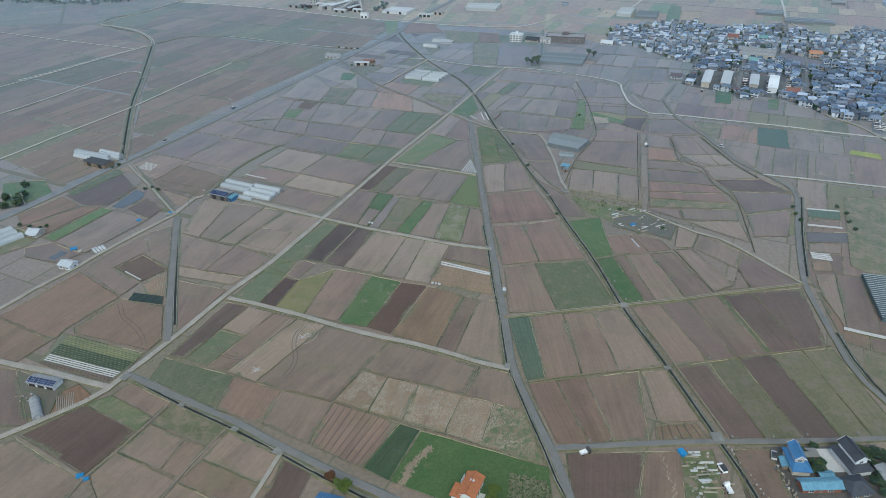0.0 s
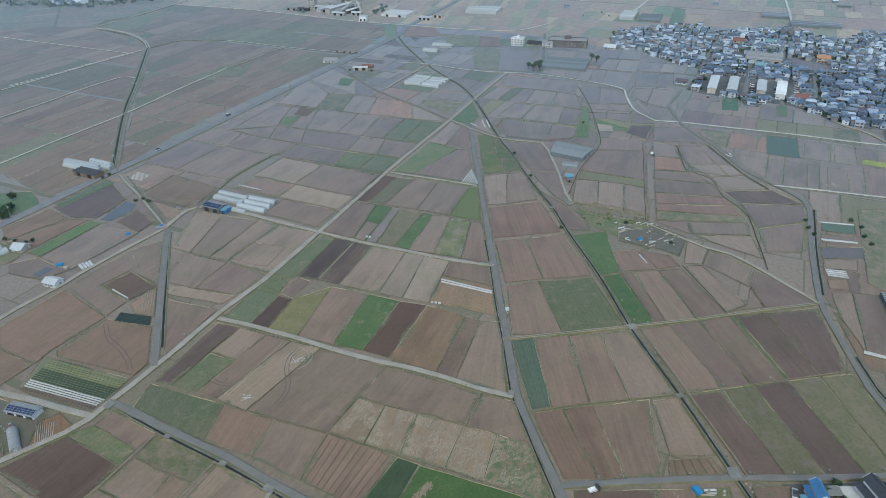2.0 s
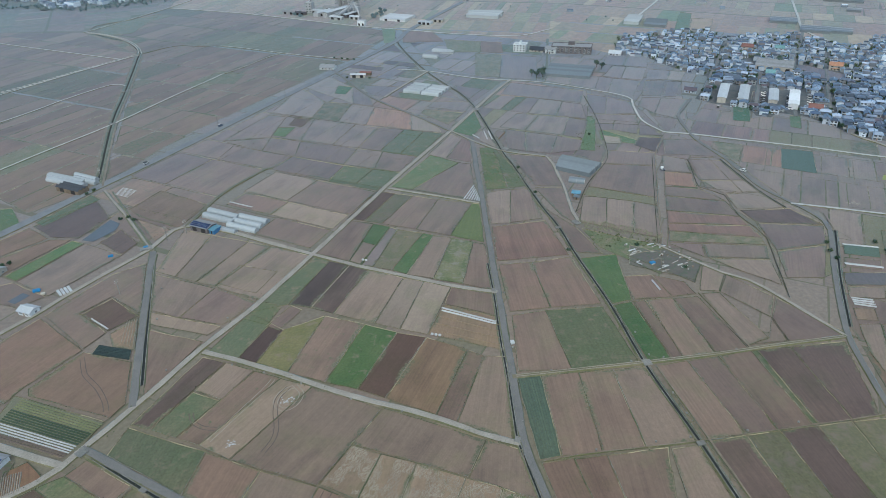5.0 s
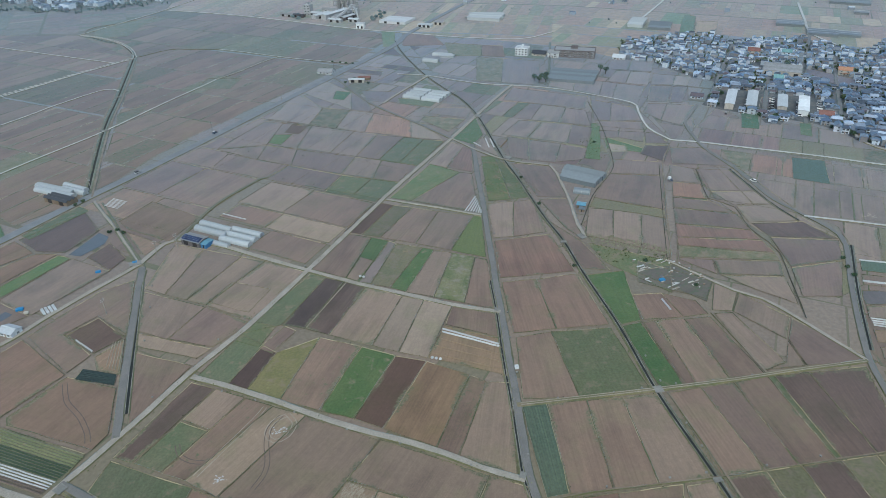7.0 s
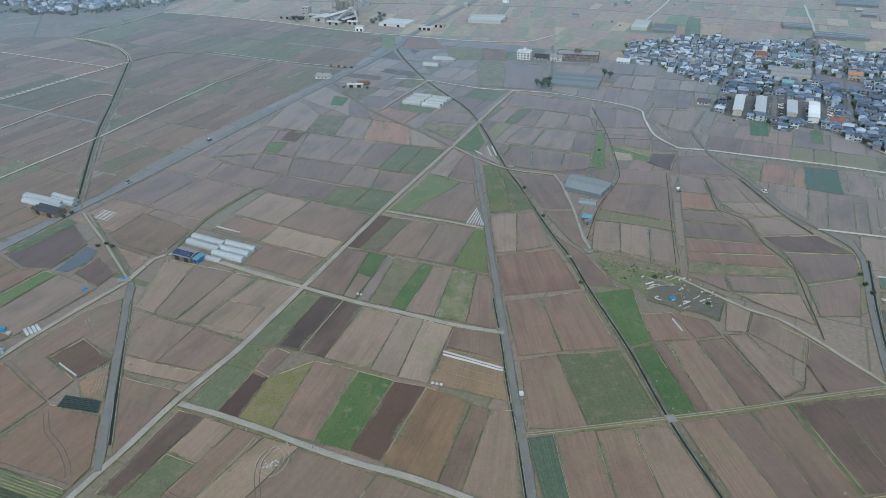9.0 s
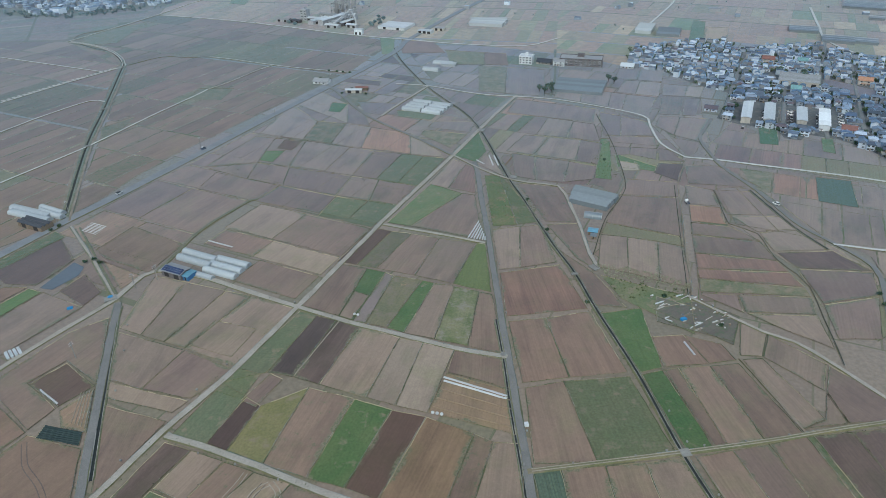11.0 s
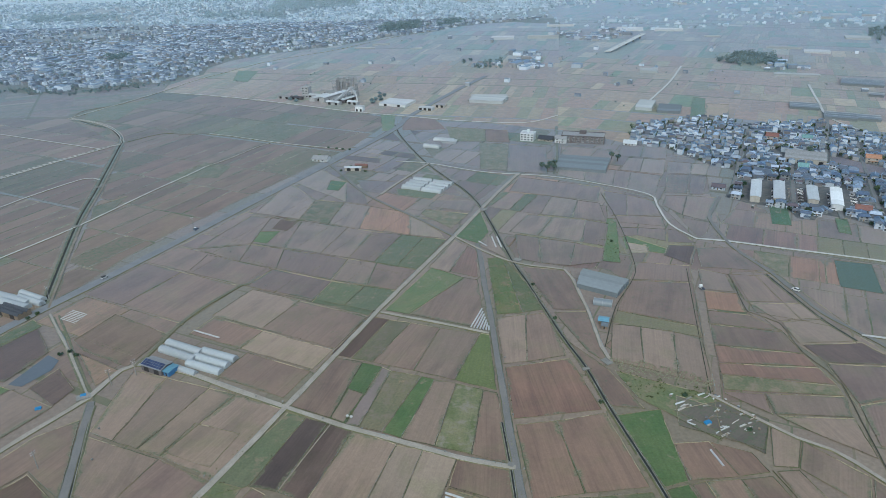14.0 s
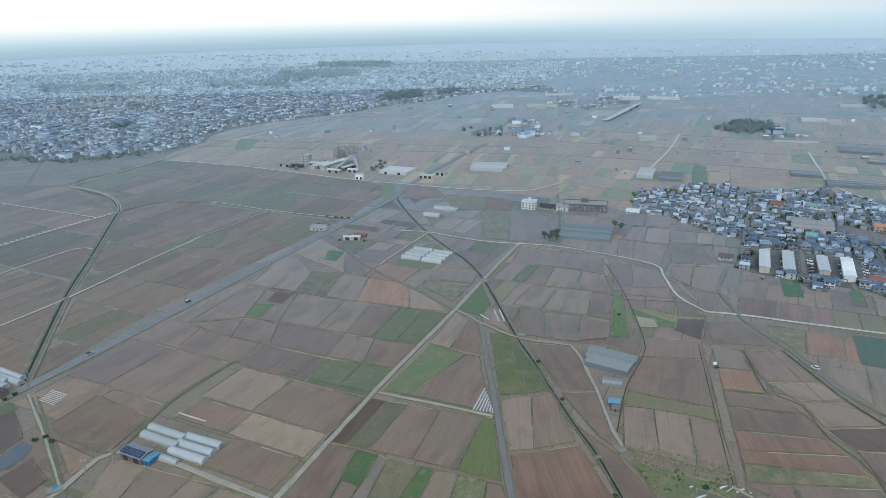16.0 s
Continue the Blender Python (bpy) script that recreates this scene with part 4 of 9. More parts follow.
strips("tan2", [(-111.8, 234.3, -114, 242.3), (-87.5, 226.8, -83.7, 232.1)])
strips("tan tan", [(136.1, 339.8, 140.9, 378.3), (152.6, 332.1, 151.2, 378.4), (171, 321.6, 162.7, 374.7)])
strips("weed2", [(69, 283, 64.3, 300.3), (89.9, 259.3, 96.3, 283)])
strips("yard", [(78.4, 267.8, 82.7, 284.1), (101.7, 254.9, 109, 267.7)])
strips("brown2", [(128.9, 384.5, 134.3, 407.3), (163.9, 377.6, 152.1, 406.1)])
strips("rape", [(229.3, 343.6, 233.7, 349.9), (243.5, 334.7, 246.4, 342.4)])
strips("green5", [(187.9, 436.3, 199.5, 465.6), (197.9, 433.1, 210.5, 464.7)])
strips("green3", [(218.1, 422.3, 227.4, 442.8), (223.5, 418.5, 233.7, 441.1)])
strips("teal", [(184.8, 360.9, 197.3, 388.9), (200.6, 352.9, 212.8, 382.9)])
strips("olive ochre", [(271.6, 401.8, 285.3, 426.3), (276.6, 399.3, 291.1, 425.8), (281.3, 396.9, 297.3, 424.2)])
strips("slate", [(260, 375.7, 272.3, 395.5), (267.4, 373.3, 279.6, 393.9)])
strips("farcrop", [(228.2, 685.1, 260.2, 767.6), (239.5, 679.7, 269.9, 758.4)])
strips("farpale", [(238.7, 677.8, 262.4, 736.3), (258.7, 673.6, 282.1, 729.1)])
strips("farcrop", [(-50.3, 664, -56.2, 726.8), (-39.2, 659.1, -42.1, 727.5)])
strips("farcrop", [(-253.4, 921.9, -266.1, 995.4), (-232.5, 911.8, -237.4, 986.9)])
strips("farpale", [(-79.7, 884.4, -78.4, 931.7), (-48, 880.1, -50.3, 924)])
strips("green3", [(81.8, 394.7, 97.2, 450.8), (90.5, 391.7, 102.9, 450.4)])
strips("green3", [(97.4, 408, 100.1, 427.7), (116.3, 400.7, 118.8, 407.4)])
strips("tanl", [(98.5, 402.7, 100, 416.7), (108.8, 402.1, 109.2, 411.6)])
strips("brown brown2 tan tan brown grass green4", [(-135.3, 422.8, -116.5, 469.5), (-106.4, 427.5, -103.6, 465), (-86.8, 420.6, -83.5, 459.3), (-65.3, 412.4, -54.7, 447), (-49.4, 405.8, -39.2, 440), (-35.6, 400.2, -22.7, 434.6), (-23.6, 395.1, -10.2, 430.5), (-12.8, 390.2, 2.5, 426.3)])
strips("brown2 brown purple tan brown2", [(-125.3, 416, -135, 422.1), (-106.9, 404.9, -106.1, 426.4), (-85.4, 395.2, -86.2, 419.2), (-55.2, 381, -49.3, 404.8), (-37.3, 374.4, -34, 399.1), (-21.1, 368.4, -13.5, 390)])
strips("brown purple green4 grass", [(-130.6, 393.3, -126.4, 414.7), (-96, 377, -86.8, 395), (-60.6, 361.6, -54.6, 379.8), (-45.5, 355.4, -37.9, 373.9), (-31.2, 349, -21.3, 367.7)])
strips("tan grassb tan orange tan2", [(-115.4, 473.9, -105.3, 530.5), (-85.8, 462, -81.1, 494.7), (-67.2, 453.1, -61.8, 488.3), (-47.9, 445.3, -44.7, 480.8), (-17.9, 434, -19.1, 467.3), (1.2, 427.9, -0.3, 434.8)])
strips("tan2 brown", [(-104.9, 532.8, -88.2, 559.3), (-61, 489.3, -65.1, 528.6), (-45.7, 482.3, -50.9, 506.6)])
strips("green5", [(-77.1, 513.5, -76.8, 533.1), (-68.6, 510.7, -65.1, 528.6)])
strips("green3", [(-105.9, 430, -105.1, 444.2), (-97.3, 427, -93.4, 444.3)])
strips("dark", [(-99.2, 447.8, -96.9, 461.9), (-89.5, 444, -85.4, 458.6)])
strips("purple", [(-66.9, 231.5, -59.7, 244.4), (-61.4, 228.5, -54.9, 241.5)])
strips("green4", [(-77.5, 236.4, -72.1, 247.7), (-66.6, 232.1, -62.9, 244.5)])
strips("heavyw", [(-215.9, 470.6, -224.2, 491.9), (-208.7, 482.4, -209.7, 512.6)])
strips("heavyw", [(-187, 546.7, -184.2, 574.4), (-159.6, 544.5, -157, 572.2)])
strips("heavyw", [(-341.6, 723.7, -361.8, 772.2), (-312.2, 731.6, -316.8, 828.7)])
strips("tan", [(63.9, 145.1, 65.1, 167.6), (76.9, 144.7, 73.6, 168.9)])
strips("green3", [(-222.5, 301, -240.7, 333.6), (-204.5, 317.5, -218.6, 336)])
strips("brown2", [(56.6, 279.4, 48.6, 324.5), (69.8, 276.7, 62.4, 301.4)])
strips("yard", [(-133.4, 152.7, -148.4, 177.1), (-126.2, 154.1, -126.8, 168.6)])
strips("tan", [(-40.6, 276.2, -36.1, 293.1), (-35.7, 273.4, -29.9, 289.5)])
strips("brown", [(90.2, 373.8, 98.3, 392.3), (119.6, 369.1, 124, 386.5)])
strips("brown2", [(77, 345.1, 90.1, 372.9), (108.1, 329.9, 119.5, 368.3)])
strips("olivep", [(72.2, 334.6, 76.9, 344.6), (106, 321.4, 108, 329.4)])
strips("tan tan tan", [(64.8, 306.1, 72, 333.9), (76.5, 301.2, 83.3, 330.7), (87.4, 294.4, 95.8, 326.5), (98.7, 289.4, 105.8, 320.8)])
strips("tan", [(121.3, 361.8, 126.5, 383.2), (134.8, 358.2, 137.7, 376.9)])
strips("orange", [(116.5, 344.1, 121.2, 360.6), (131.6, 339.8, 135.1, 357.1)])
strips("brown2", [(112.9, 331.8, 116, 343.1), (140.8, 324.3, 132.7, 337.9)])
strips("brown", [(108.8, 315.9, 112.9, 331.3), (140.7, 308, 140.6, 323.8)])
strips("redd", [(105.6, 303.5, 108.7, 315.5), (141.9, 298.6, 140.8, 307.6)])
strips("redd", [(103.8, 296.2, 105.4, 303), (142.9, 287.3, 142, 298.2)])
strips("grassb", [(101, 286.4, 103.8, 295.8), (142, 281, 142.9, 286.9)])
strips("tan", [(113.2, 272.2, 115.1, 283.6), (138.6, 269.4, 142.3, 280.7)])
strips("tan", [(122.9, 260.6, 113.3, 271.4), (135.2, 249.6, 138.7, 268.8)])
strips("purple", [(100.7, 283.9, 101, 285.7), (112.3, 271.7, 114.6, 283.6)])
strips("brown", [(135.9, 349.4, 139.3, 376.8), (160.6, 347.5, 159, 372.6)])
strips("tan", [(142.7, 332.7, 136.7, 348.3), (161.9, 333.9, 160.4, 346.5)])
strips("tan", [(142.8, 315.1, 143.4, 331.7), (167.5, 315.3, 162, 333)])
strips("dkpur", [(146.7, 301.5, 143.4, 313.8), (175.5, 297.4, 167.9, 314.4)])
strips("purple", [(144.5, 276.2, 146.6, 300.7), (168.3, 280.6, 175.2, 296.7)])
strips("purple", [(139.1, 254.9, 144.4, 275.6), (154.4, 254.3, 168, 279.9)])
strips("yard", [(79, 275.8, 98.5, 280.5), (101.1, 252.9, 109.9, 269.4)])
strips("tan", [(101, 247.4, 109.2, 267.1), (108.5, 246.7, 115.4, 258.8)])
strips("tan", [(106.4, 213.3, 101.2, 245.7), (115.4, 217.4, 108.2, 245.8)])
strips("tan", [(108.8, 246.4, 115.8, 258.8), (121, 229, 128.3, 242.1)])
strips("purple", [(121.4, 215.3, 121.7, 229), (146.3, 215.5, 128.6, 241.4)])
strips("tan", [(107, 213.3, 115.1, 216.9), (121, 215.1, 121, 228.1)])
strips("grassb brown", [(29, 550.3, 32.7, 619.1), (47.7, 543.7, 55.7, 612.1), (75.5, 534.2, 84.8, 601.5)])
strips("tan tan brown tan", [(81.4, 532.5, 87.5, 553.1), (98.1, 519.6, 105, 547.8), (114.5, 507.4, 124.6, 539.9), (121.3, 497.4, 134, 534.3), (135.2, 482.4, 152.2, 525.7)])
strips("brown tan", [(127.7, 539.7, 141.3, 568.6), (140.1, 533.8, 151.9, 564.9), (155.2, 527.8, 166.7, 559.6)])
strips("brown tan", [(134.2, 573.4, 149.7, 611.4), (150.2, 567.8, 163.6, 603.7), (167.6, 562.2, 179.7, 596)])
strips("allot", [(144.2, 490.6, 156.7, 526.5), (157.7, 488.6, 172, 525.3)])
strips("tan tan2", [(157.9, 530, 167.4, 556.9), (173.2, 526.4, 182.9, 550.3), (182.7, 523.3, 194.4, 546.7)])
strips("brown", [(158.7, 487.6, 172.3, 522.9), (167.2, 485.9, 182.5, 521)])
strips("brown2 brown", [(135.7, 469.3, 143.6, 486.7), (142.7, 453.2, 156.3, 484.8), (152.8, 442.7, 173.8, 479.6)])
strips("brown", [(45.1, 502.1, 54.7, 529.9), (98.7, 478.4, 106.2, 504.8)])
strips("brown grass brown2 tan2 brown2", [(29.5, 474.1, 45.2, 499), (41.4, 467.9, 55.3, 496.2), (47.7, 464.8, 63.1, 493.6), (59.3, 459.7, 71.1, 490), (77.2, 453.4, 86.4, 482.1), (96.2, 446.4, 98.8, 475.6)])
strips("purple purple", [(100.3, 457.7, 106.5, 498.5), (110.3, 453.7, 119.1, 489.5), (130, 454, 133.4, 476.9)])
strips("brown", [(100.3, 445.4, 101, 455.2), (127.3, 436.5, 130.1, 451.5)])
strips("tan tan brown", [(38.1, 434.7, 52.1, 460.2), (53.2, 427.9, 66.5, 455.8), (75.9, 418, 84.8, 449.6), (87.4, 411.8, 96.4, 442.5)])
strips("brown tan brown", [(39.8, 399.3, 41.1, 431.6), (50.2, 393.8, 54, 425.7), (64.4, 390, 72.3, 417.5), (81, 393.2, 86.5, 409.2)])
strips("brown brown", [(97.6, 423.6, 99.5, 437.6), (108.3, 425.1, 111.6, 436), (121.1, 416.6, 126.6, 432.8)])
strips("brown", [(122, 415.1, 127.5, 432.7), (136.2, 412.9, 132.1, 430.9)])
strips("dkpur", [(114.6, 399.2, 121.1, 412.5), (125.4, 387.1, 135.5, 409.6)])
strips("dkpur", [(-76.8, 583.2, -76, 593.2), (-45.7, 569.6, -44.6, 581.9)])
strips("purple", [(-51.8, 508.3, -58.7, 533.1), (-38.9, 503.1, -30, 526.2)])
strips("green4", [(-27.8, 499.3, -29.6, 511.9), (-6.1, 490.7, 0.1, 505.4)])
strips("grassb", [(-12.3, 465.4, -9.7, 473.2), (5.5, 441.4, 16.7, 463.5)])
strips("tan", [(-8.4, 477.7, -3.9, 488.6), (18.8, 465.9, 22.4, 486.7)])
strips("heavyw heavy2", [(9.9, 624.5, 6.1, 671.7), (37.5, 621.9, 40.3, 660.6), (57.6, 616.8, 59.3, 655)])
strips("heavy4", [(-32.6, 664.1, -34.9, 713.3), (5.9, 664, -3.9, 705.6)])

# ---- the wider patchwork of fields ----
ALONG, ACROSS, CORNER = Vector((0.4466, 0.8948)), Vector((0.8948, -0.4466)), Vector((-136.6, 145.7))


def grid(u, v):
    return CORNER + ACROSS * u + ALONG * v


def inside(p, poly):
    hit = False
    for i in range(len(poly)):
        (x1, y1), (x2, y2) = poly[i - 1], poly[i]
        if (y1 > p.y) != (y2 > p.y) and p.x < (x2 - x1) * (p.y - y1) / (y2 - y1) + x1:
            hit = not hit
    return hit


def rows_uv(kinds, v0, v1, us):
    """A row of fields between two lines; a last edge of 0 follows the long gravel road."""
    def at(u, v):
        return grid(u if u else 13.5 - 0.037 * v - 2.2, v)
    strips(kinds, [(*at(u, v0), *at(u, v1)) for u in us])


EASTERN = "brown red brown2 ochred tan grassb brown red olivep tan brown orange grass redd tan".split()
WESTERN = "heavy heavy3 heavy2 heavy4 heavy heavy3 heavy2 heavyg heavy heavy3 heavy2 heavy4 heavy heavy2 heavyw heavy3 heavyg heavy".split()
COMMON = "tan tan brown brown2 brown red tan brown2 red purple grass grassb tan brown redd olivep tan brown2 grassb green4 darkr ochred".split()
far_quads, base_quads = [], []


def clip(poly, cell):
    """The part of an outline that lies in a convex cell (anticlockwise)."""
    out = [Vector(p) for p in poly]
    for i in range(len(cell)):
        a, e = cell[i], cell[(i + 1) % len(cell)] - cell[i]
        src, out = out, []
        for j in range(len(src)):
            p, q = src[j - 1], src[j]
            dp, dq = e.x * (p - a).y - e.y * (p - a).x, e.x * (q - a).y - e.y * (q - a).x
            if (dp >= 0) != (dq >= 0):
                out.append(p.lerp(q, dp / (dp - dq)))
            if dq >= 0:
                out.append(q.copy())
    return out


def patchwork(poly, cu, cv, seed, far=False, skew=0.0, kinds=COMMON, wide=1.0):
    """Fills an outline with fields on the lie of the land, about cu by cv metres each."""
    rnd = random.Random(seed)
    ax, al = (Matrix.Rotation(radians(skew), 2) @ w for w in (ACROSS, ALONG))
    loc = [((Vector(p) - CORNER).dot(ax), (Vector(p) - CORNER).dot(al)) for p in poly]
    u0, u1 = min(p[0] for p in loc), max(p[0] for p in loc)
    v0, v1 = min(p[1] for p in loc), max(p[1] for p in loc)
    v = v0
    while v < v1:
        dv = cv * rnd.uniform(0.7, 1.35)
        u = u0 - rnd.uniform(0, cu)
        run = 0
        while u < u1:
            if run <= 0:
                kind, run = rnd.choice(kinds), rnd.choice((1, 1, 2, 3))
            du = cu * rnd.uniform(0.55, 1.5)
            run -= 1
            corners = [CORNER + ax * a + al * b for a, b in ((u, v), (u + du, v), (u + du, v + dv), (u, v + dv))]
            cell = clip(poly, corners)
            if len(cell) > 2 and abs(area_of(cell)) > 0.12 * du * dv:
                if far == "base":
                    base_quads.append(cell)
                elif far:
                    n = rnd.choice((1, 1, 2, 2, 3, 5))
                    for i in range(n):
                        a, b = corners[0].lerp(corners[1], i / n), corners[0].lerp(corners[1], (i + 1) / n)
                        lane = clip(cell, [a, b, b + al * dv, a + al * dv])
                        if len(lane) > 2 and abs(area_of(lane)) > 60:
                            far_quads.append(lane)
                else:
                    plot(cell, al, kind, True, wide)
            u += du
        v += dv + (2.5 if rnd.random() < 0.35 else 0.0)


# plots west of the gravel road and the canal road
plot([(-87.6, 275.5), (-70.1, 269.4), (-75.6, 253.3), (-93.4, 260.9)], ALONG, "tan2")
plot([(-130.7, 146.2), (-103.8, 130.5), (-95.1, 146.6), (-116.3, 158.9)], ALONG, "dark")
plot([(-116.3, 158.9), (-95.1, 146.6), (-92.6, 152.9), (-109.8, 163.1)], ALONG, "grassw")
plot([(-109.8, 163.1), (-92.6, 152.9), (-88.8, 159.0), (-105.8, 168.9)], ALONG, "brown")
plot([(-88.1, 158.7), (-92.0, 150.2), (-71.4, 139.9), (-68.0, 147.3)], ALONG, "grassb")
plot([(-97.9, 138.6), (-82.7, 131.4), (-79.1, 143.1), (-92.1, 149.7)], ALONG, "tan")
plot([(-82.7, 131.4), (-76.8, 128.5), (-71.7, 139.9), (-79.1, 143.1)], ALONG, "heavy3")
plot([(-102.3, 130.1), (-97.9, 138.6), (-76.9, 127.7), (-80.5, 119.0), (-94.3, 117.9)], ALONG, "tan")
plot([(-66.8, 145.6), (-71.8, 135.2), (-49.2, 123.7), (-47.5, 136.3)], ALONG, "tan")
plot([(-71.8, 135.0), (-76.2, 127.1), (-54.9, 116.6), (-49.1, 123.5)], ALONG, "heavy3")
plot([(-76.2, 126.7), (-79.9, 118.7), (-59.2, 109.2), (-54.9, 116.4)], ALONG, "tan")
plot([(-139.0, 138.3), (-131.3, 145.0), (-103.5, 128.5), (-106.0, 121.0), (-131.2, 119.9)], ALONG, "tan")
plot([(-172.3, 208.7), (-155.8, 240.2), (-130.3, 219.8), (-141.2, 201.0), (-143.8, 193.3)], ALONG, "heavy4")
plot([(-179.7, 210.8), (-171.9, 207.6), (-144.2, 193.0), (-150.4, 181.0), (-167.0, 178.9)], ALONG, "heavy")
plot([(-139.5, 200.2), (-129.3, 218.9), (-109.9, 212.7), (-103.7, 192.0), (-106.1, 185.7), (-137.5, 196.7)], ALONG, "heavy2")
plot([(-154.9, 241.6), (-140.8, 270.3), (-129.3, 278.9), (-117.4, 241.1), (-133.5, 253.6), (-141.7, 242.3), (-125.9, 230.2), (-130.2, 220.6)], ALONG, "brown")
plot([(-140.7, 241.8), (-133.1, 252.6), (-117.8, 240.2), (-125.5, 230.6)], ALONG, "dark")
plot([(-124.4, 228.8), (-117.4, 238.9), (-111.0, 218.9), (-120.4, 221.7)], ALONG, "ochred")
plot([(-179.3, 266.5), (-164.5, 297.7), (-142.8, 286.3), (-160.3, 255.3)], ALONG, "tan")
plot([(-186.9, 271.1), (-171.9, 300.9), (-165.0, 297.7), (-179.8, 267.0)], ALONG, "green3")
plot([(-202.6, 280.7), (-182.8, 302.1), (-172.7, 301.5), (-188.2, 272.1)], ALONG, "heavy2")
plot([(-211.6, 294.2), (-198.9, 314.6), (-184.4, 303.3), (-203.2, 281.7)], ALONG, "heavy4")
plot([(-197.8, 315.8), (-178.3, 342.0), (-163.2, 322.5), (-169.9, 302.5), (-183.9, 304.4)], ALONG, "dkpur")
plot([(-158.1, 297.9), (-153.2, 310.9), (-139.9, 297.0), (-143.0, 286.9)], ALONG, "darkr")
plot([(-149.8, 320.5), (-127.5, 308.3), (-132.9, 298.2)], ALONG, "ochred")
plot([(-157.6, 331.2), (-148.9, 353.0), (-118.2, 334.3), (-126.0, 310.6), (-149.6, 323.0)], ALONG, "heavy3")
plot([(-213.2, 274.8), (-203.9, 280.8), (-188.5, 271.2), (-190.1, 262.9), (-200.4, 253.7)], ALONG, "heavyw")
plot([(-190.3, 261.1), (-180.3, 266.1), (-161.1, 254.9), (-168.6, 247.2), (-185.8, 253.0)], ALONG, "brown2")
plot([(-198.8, 319.5), (-184.9, 350.1), (-177.4, 344.0), (-192.6, 315.5)], ALONG, "grassw")

field_base = 0.02
patchwork([(-184, 361), (-266, 637), (-354, 729), (-322, 868), (-222, 818), (-153, 782), (-41, 708), (-73, 609), (-135, 490), (-168, 418)], 17, 46, 1, kinds=WESTERN, wide=1.7)
patchwork([(-208, 330), (-185, 358), (-269, 640), (-366, 742), (-444, 750), (-549, 738), (-360, 442)], 19, 50, 2, kinds=WESTERN, wide=1.7)
patchwork([(-87, 548), (-77, 582), (-44, 672), (-12, 562), (-45, 502)], 14, 30, 3)
patchwork([(-43, 494), (-10, 558), (22, 479), (6, 437)], 14, 26, 4)
patchwork([(-33, 665), (-6, 569), (24, 486), (51, 537), (-8, 572)], 16, 28, 5)
patchwork([(-4, 576), (52, 541), (82, 541), (95, 652), (33, 689), (-33, 692)], 18, 30, 6)
patchwork([(26, 471), (57, 536), (108, 505), (96, 438), (97, 392), (89, 373), (80, 386), (66, 387), (38, 401)], 15, 30, 7, kinds=EASTERN)
patchwork([(111, 504), (134, 480), (139, 420), (121, 387), (97, 392), (100, 438)], 14, 24, 8, kinds=EASTERN)
patchwork([(83, 532), (98, 607), (156, 601), (193, 552), (173, 491), (160, 438), (140, 420), (139, 478), (108, 508)], 16, 26, 9, kinds=EASTERN)
patchwork([(150, 420), (224, 379), (250, 364), (278, 402), (251, 424), (220, 443), (202, 440), (186, 474), (159, 438)], 14, 26, 10, kinds=EASTERN)
patchwork([(152, 414), (194, 393), (223, 378), (248, 361), (211, 310), (174, 321), (163, 352), (160, 388)], 15, 34, 11, kinds=EASTERN)
patchwork([(120, 387), (138, 417), (148, 410), (155, 378), (159, 346), (171, 316), (176, 302), (185, 273), (152, 253), (143, 275), (146, 300), (142, 313), (137, 337), (135, 370)], 16, 30, 22, kinds=EASTERN)
patchwork([(174, 322), (223, 301), (254, 288), (190, 194), (142, 140), (139, 157), (140, 183), (147, 222), (178, 292), (181, 309)], 14, 34, 12)
patchwork([(157, 360), (162, 335), (171, 320), (225, 301), (254, 288), (281, 328), (259, 358), (163, 403)], 15, 34, 23, kinds=EASTERN)
patchwork([(99, 392), (119, 385), (99, 291), (71, 304), (65, 317), (83, 339), (100, 372)], 15, 30, 24)
patchwork([(124, 359), (136, 334), (141, 309), (139, 278), (98, 280)], 16, 28, 25)
patchwork([(-320, 868), (-60, 725), (-28, 716), (22, 692), (40, 685), (97, 655), (130, 640), (151, 919), (236, 1435), (150, 1490), (70, 1465), (-14, 1360), (-75, 1325), (-134, 1235), (-200, 1185), (-268, 1130), (-300, 1080), (-315, 1025), (-305, 970), (-330, 925)], 26, 44, 13, True, 12)
patchwork([(104, 660), (150, 606), (264, 677), (338, 631), (402, 591), (1300, 1500), (1500, 2300), (300, 2500), (240, 1435), (147, 919)], 28, 42, 14, True)
patchwork([(-750, 746), (-373, 752), (-319, 862), (-330, 915), (-440, 890), (-470, 866), (-560, 925), (-800, 930)], 26, 30, 15, True, -40)
patchwork([(-190, 196), (-177, 217), (-220, 284), (-241, 228)], 16, 34, 16, kinds=WESTERN)
patchwork([(33, 119), (34, 134), (57, 135), (50, 105), (36, 105)], 14, 24, 20)
patchwork([(81, 133), (94, 133), (88, 104), (79, 109)], 12, 30, 21)
patchwork([(-330, -80), (260, -80), (420, 640), (200, 780), (-60, 730), (-300, 640), (-400, 300)], 18, 36, 31, "base")
rows_uv("brown", 137, 159, [-104, -68])
rows_uv("ochred brown2", 160, 186, [-131, -101, -68])
rows_uv("purple brown", 187, 224, [-134, -108, -69])
rows_uv("brown", 162, 180, [-27, 0])
rows_uv("red tan2", 181, 196, [-60, -32, 0])
rows_uv("tan brown2", 197, 224, [-62, -34, 0])
rows_uv("brown2 purple brown tan grass", 225, 247, [-134, -103, -70, -50, -28, 0])
rows_uv("purple brown purple tan brown2 grass", 248, 266, [-134, -110, -88, -66, -46, -24, 0])
rows_uv("brown brown2 grassb purple tan green4", 267, 302, [-134, -112, -92, -72, -50, -28, 0])
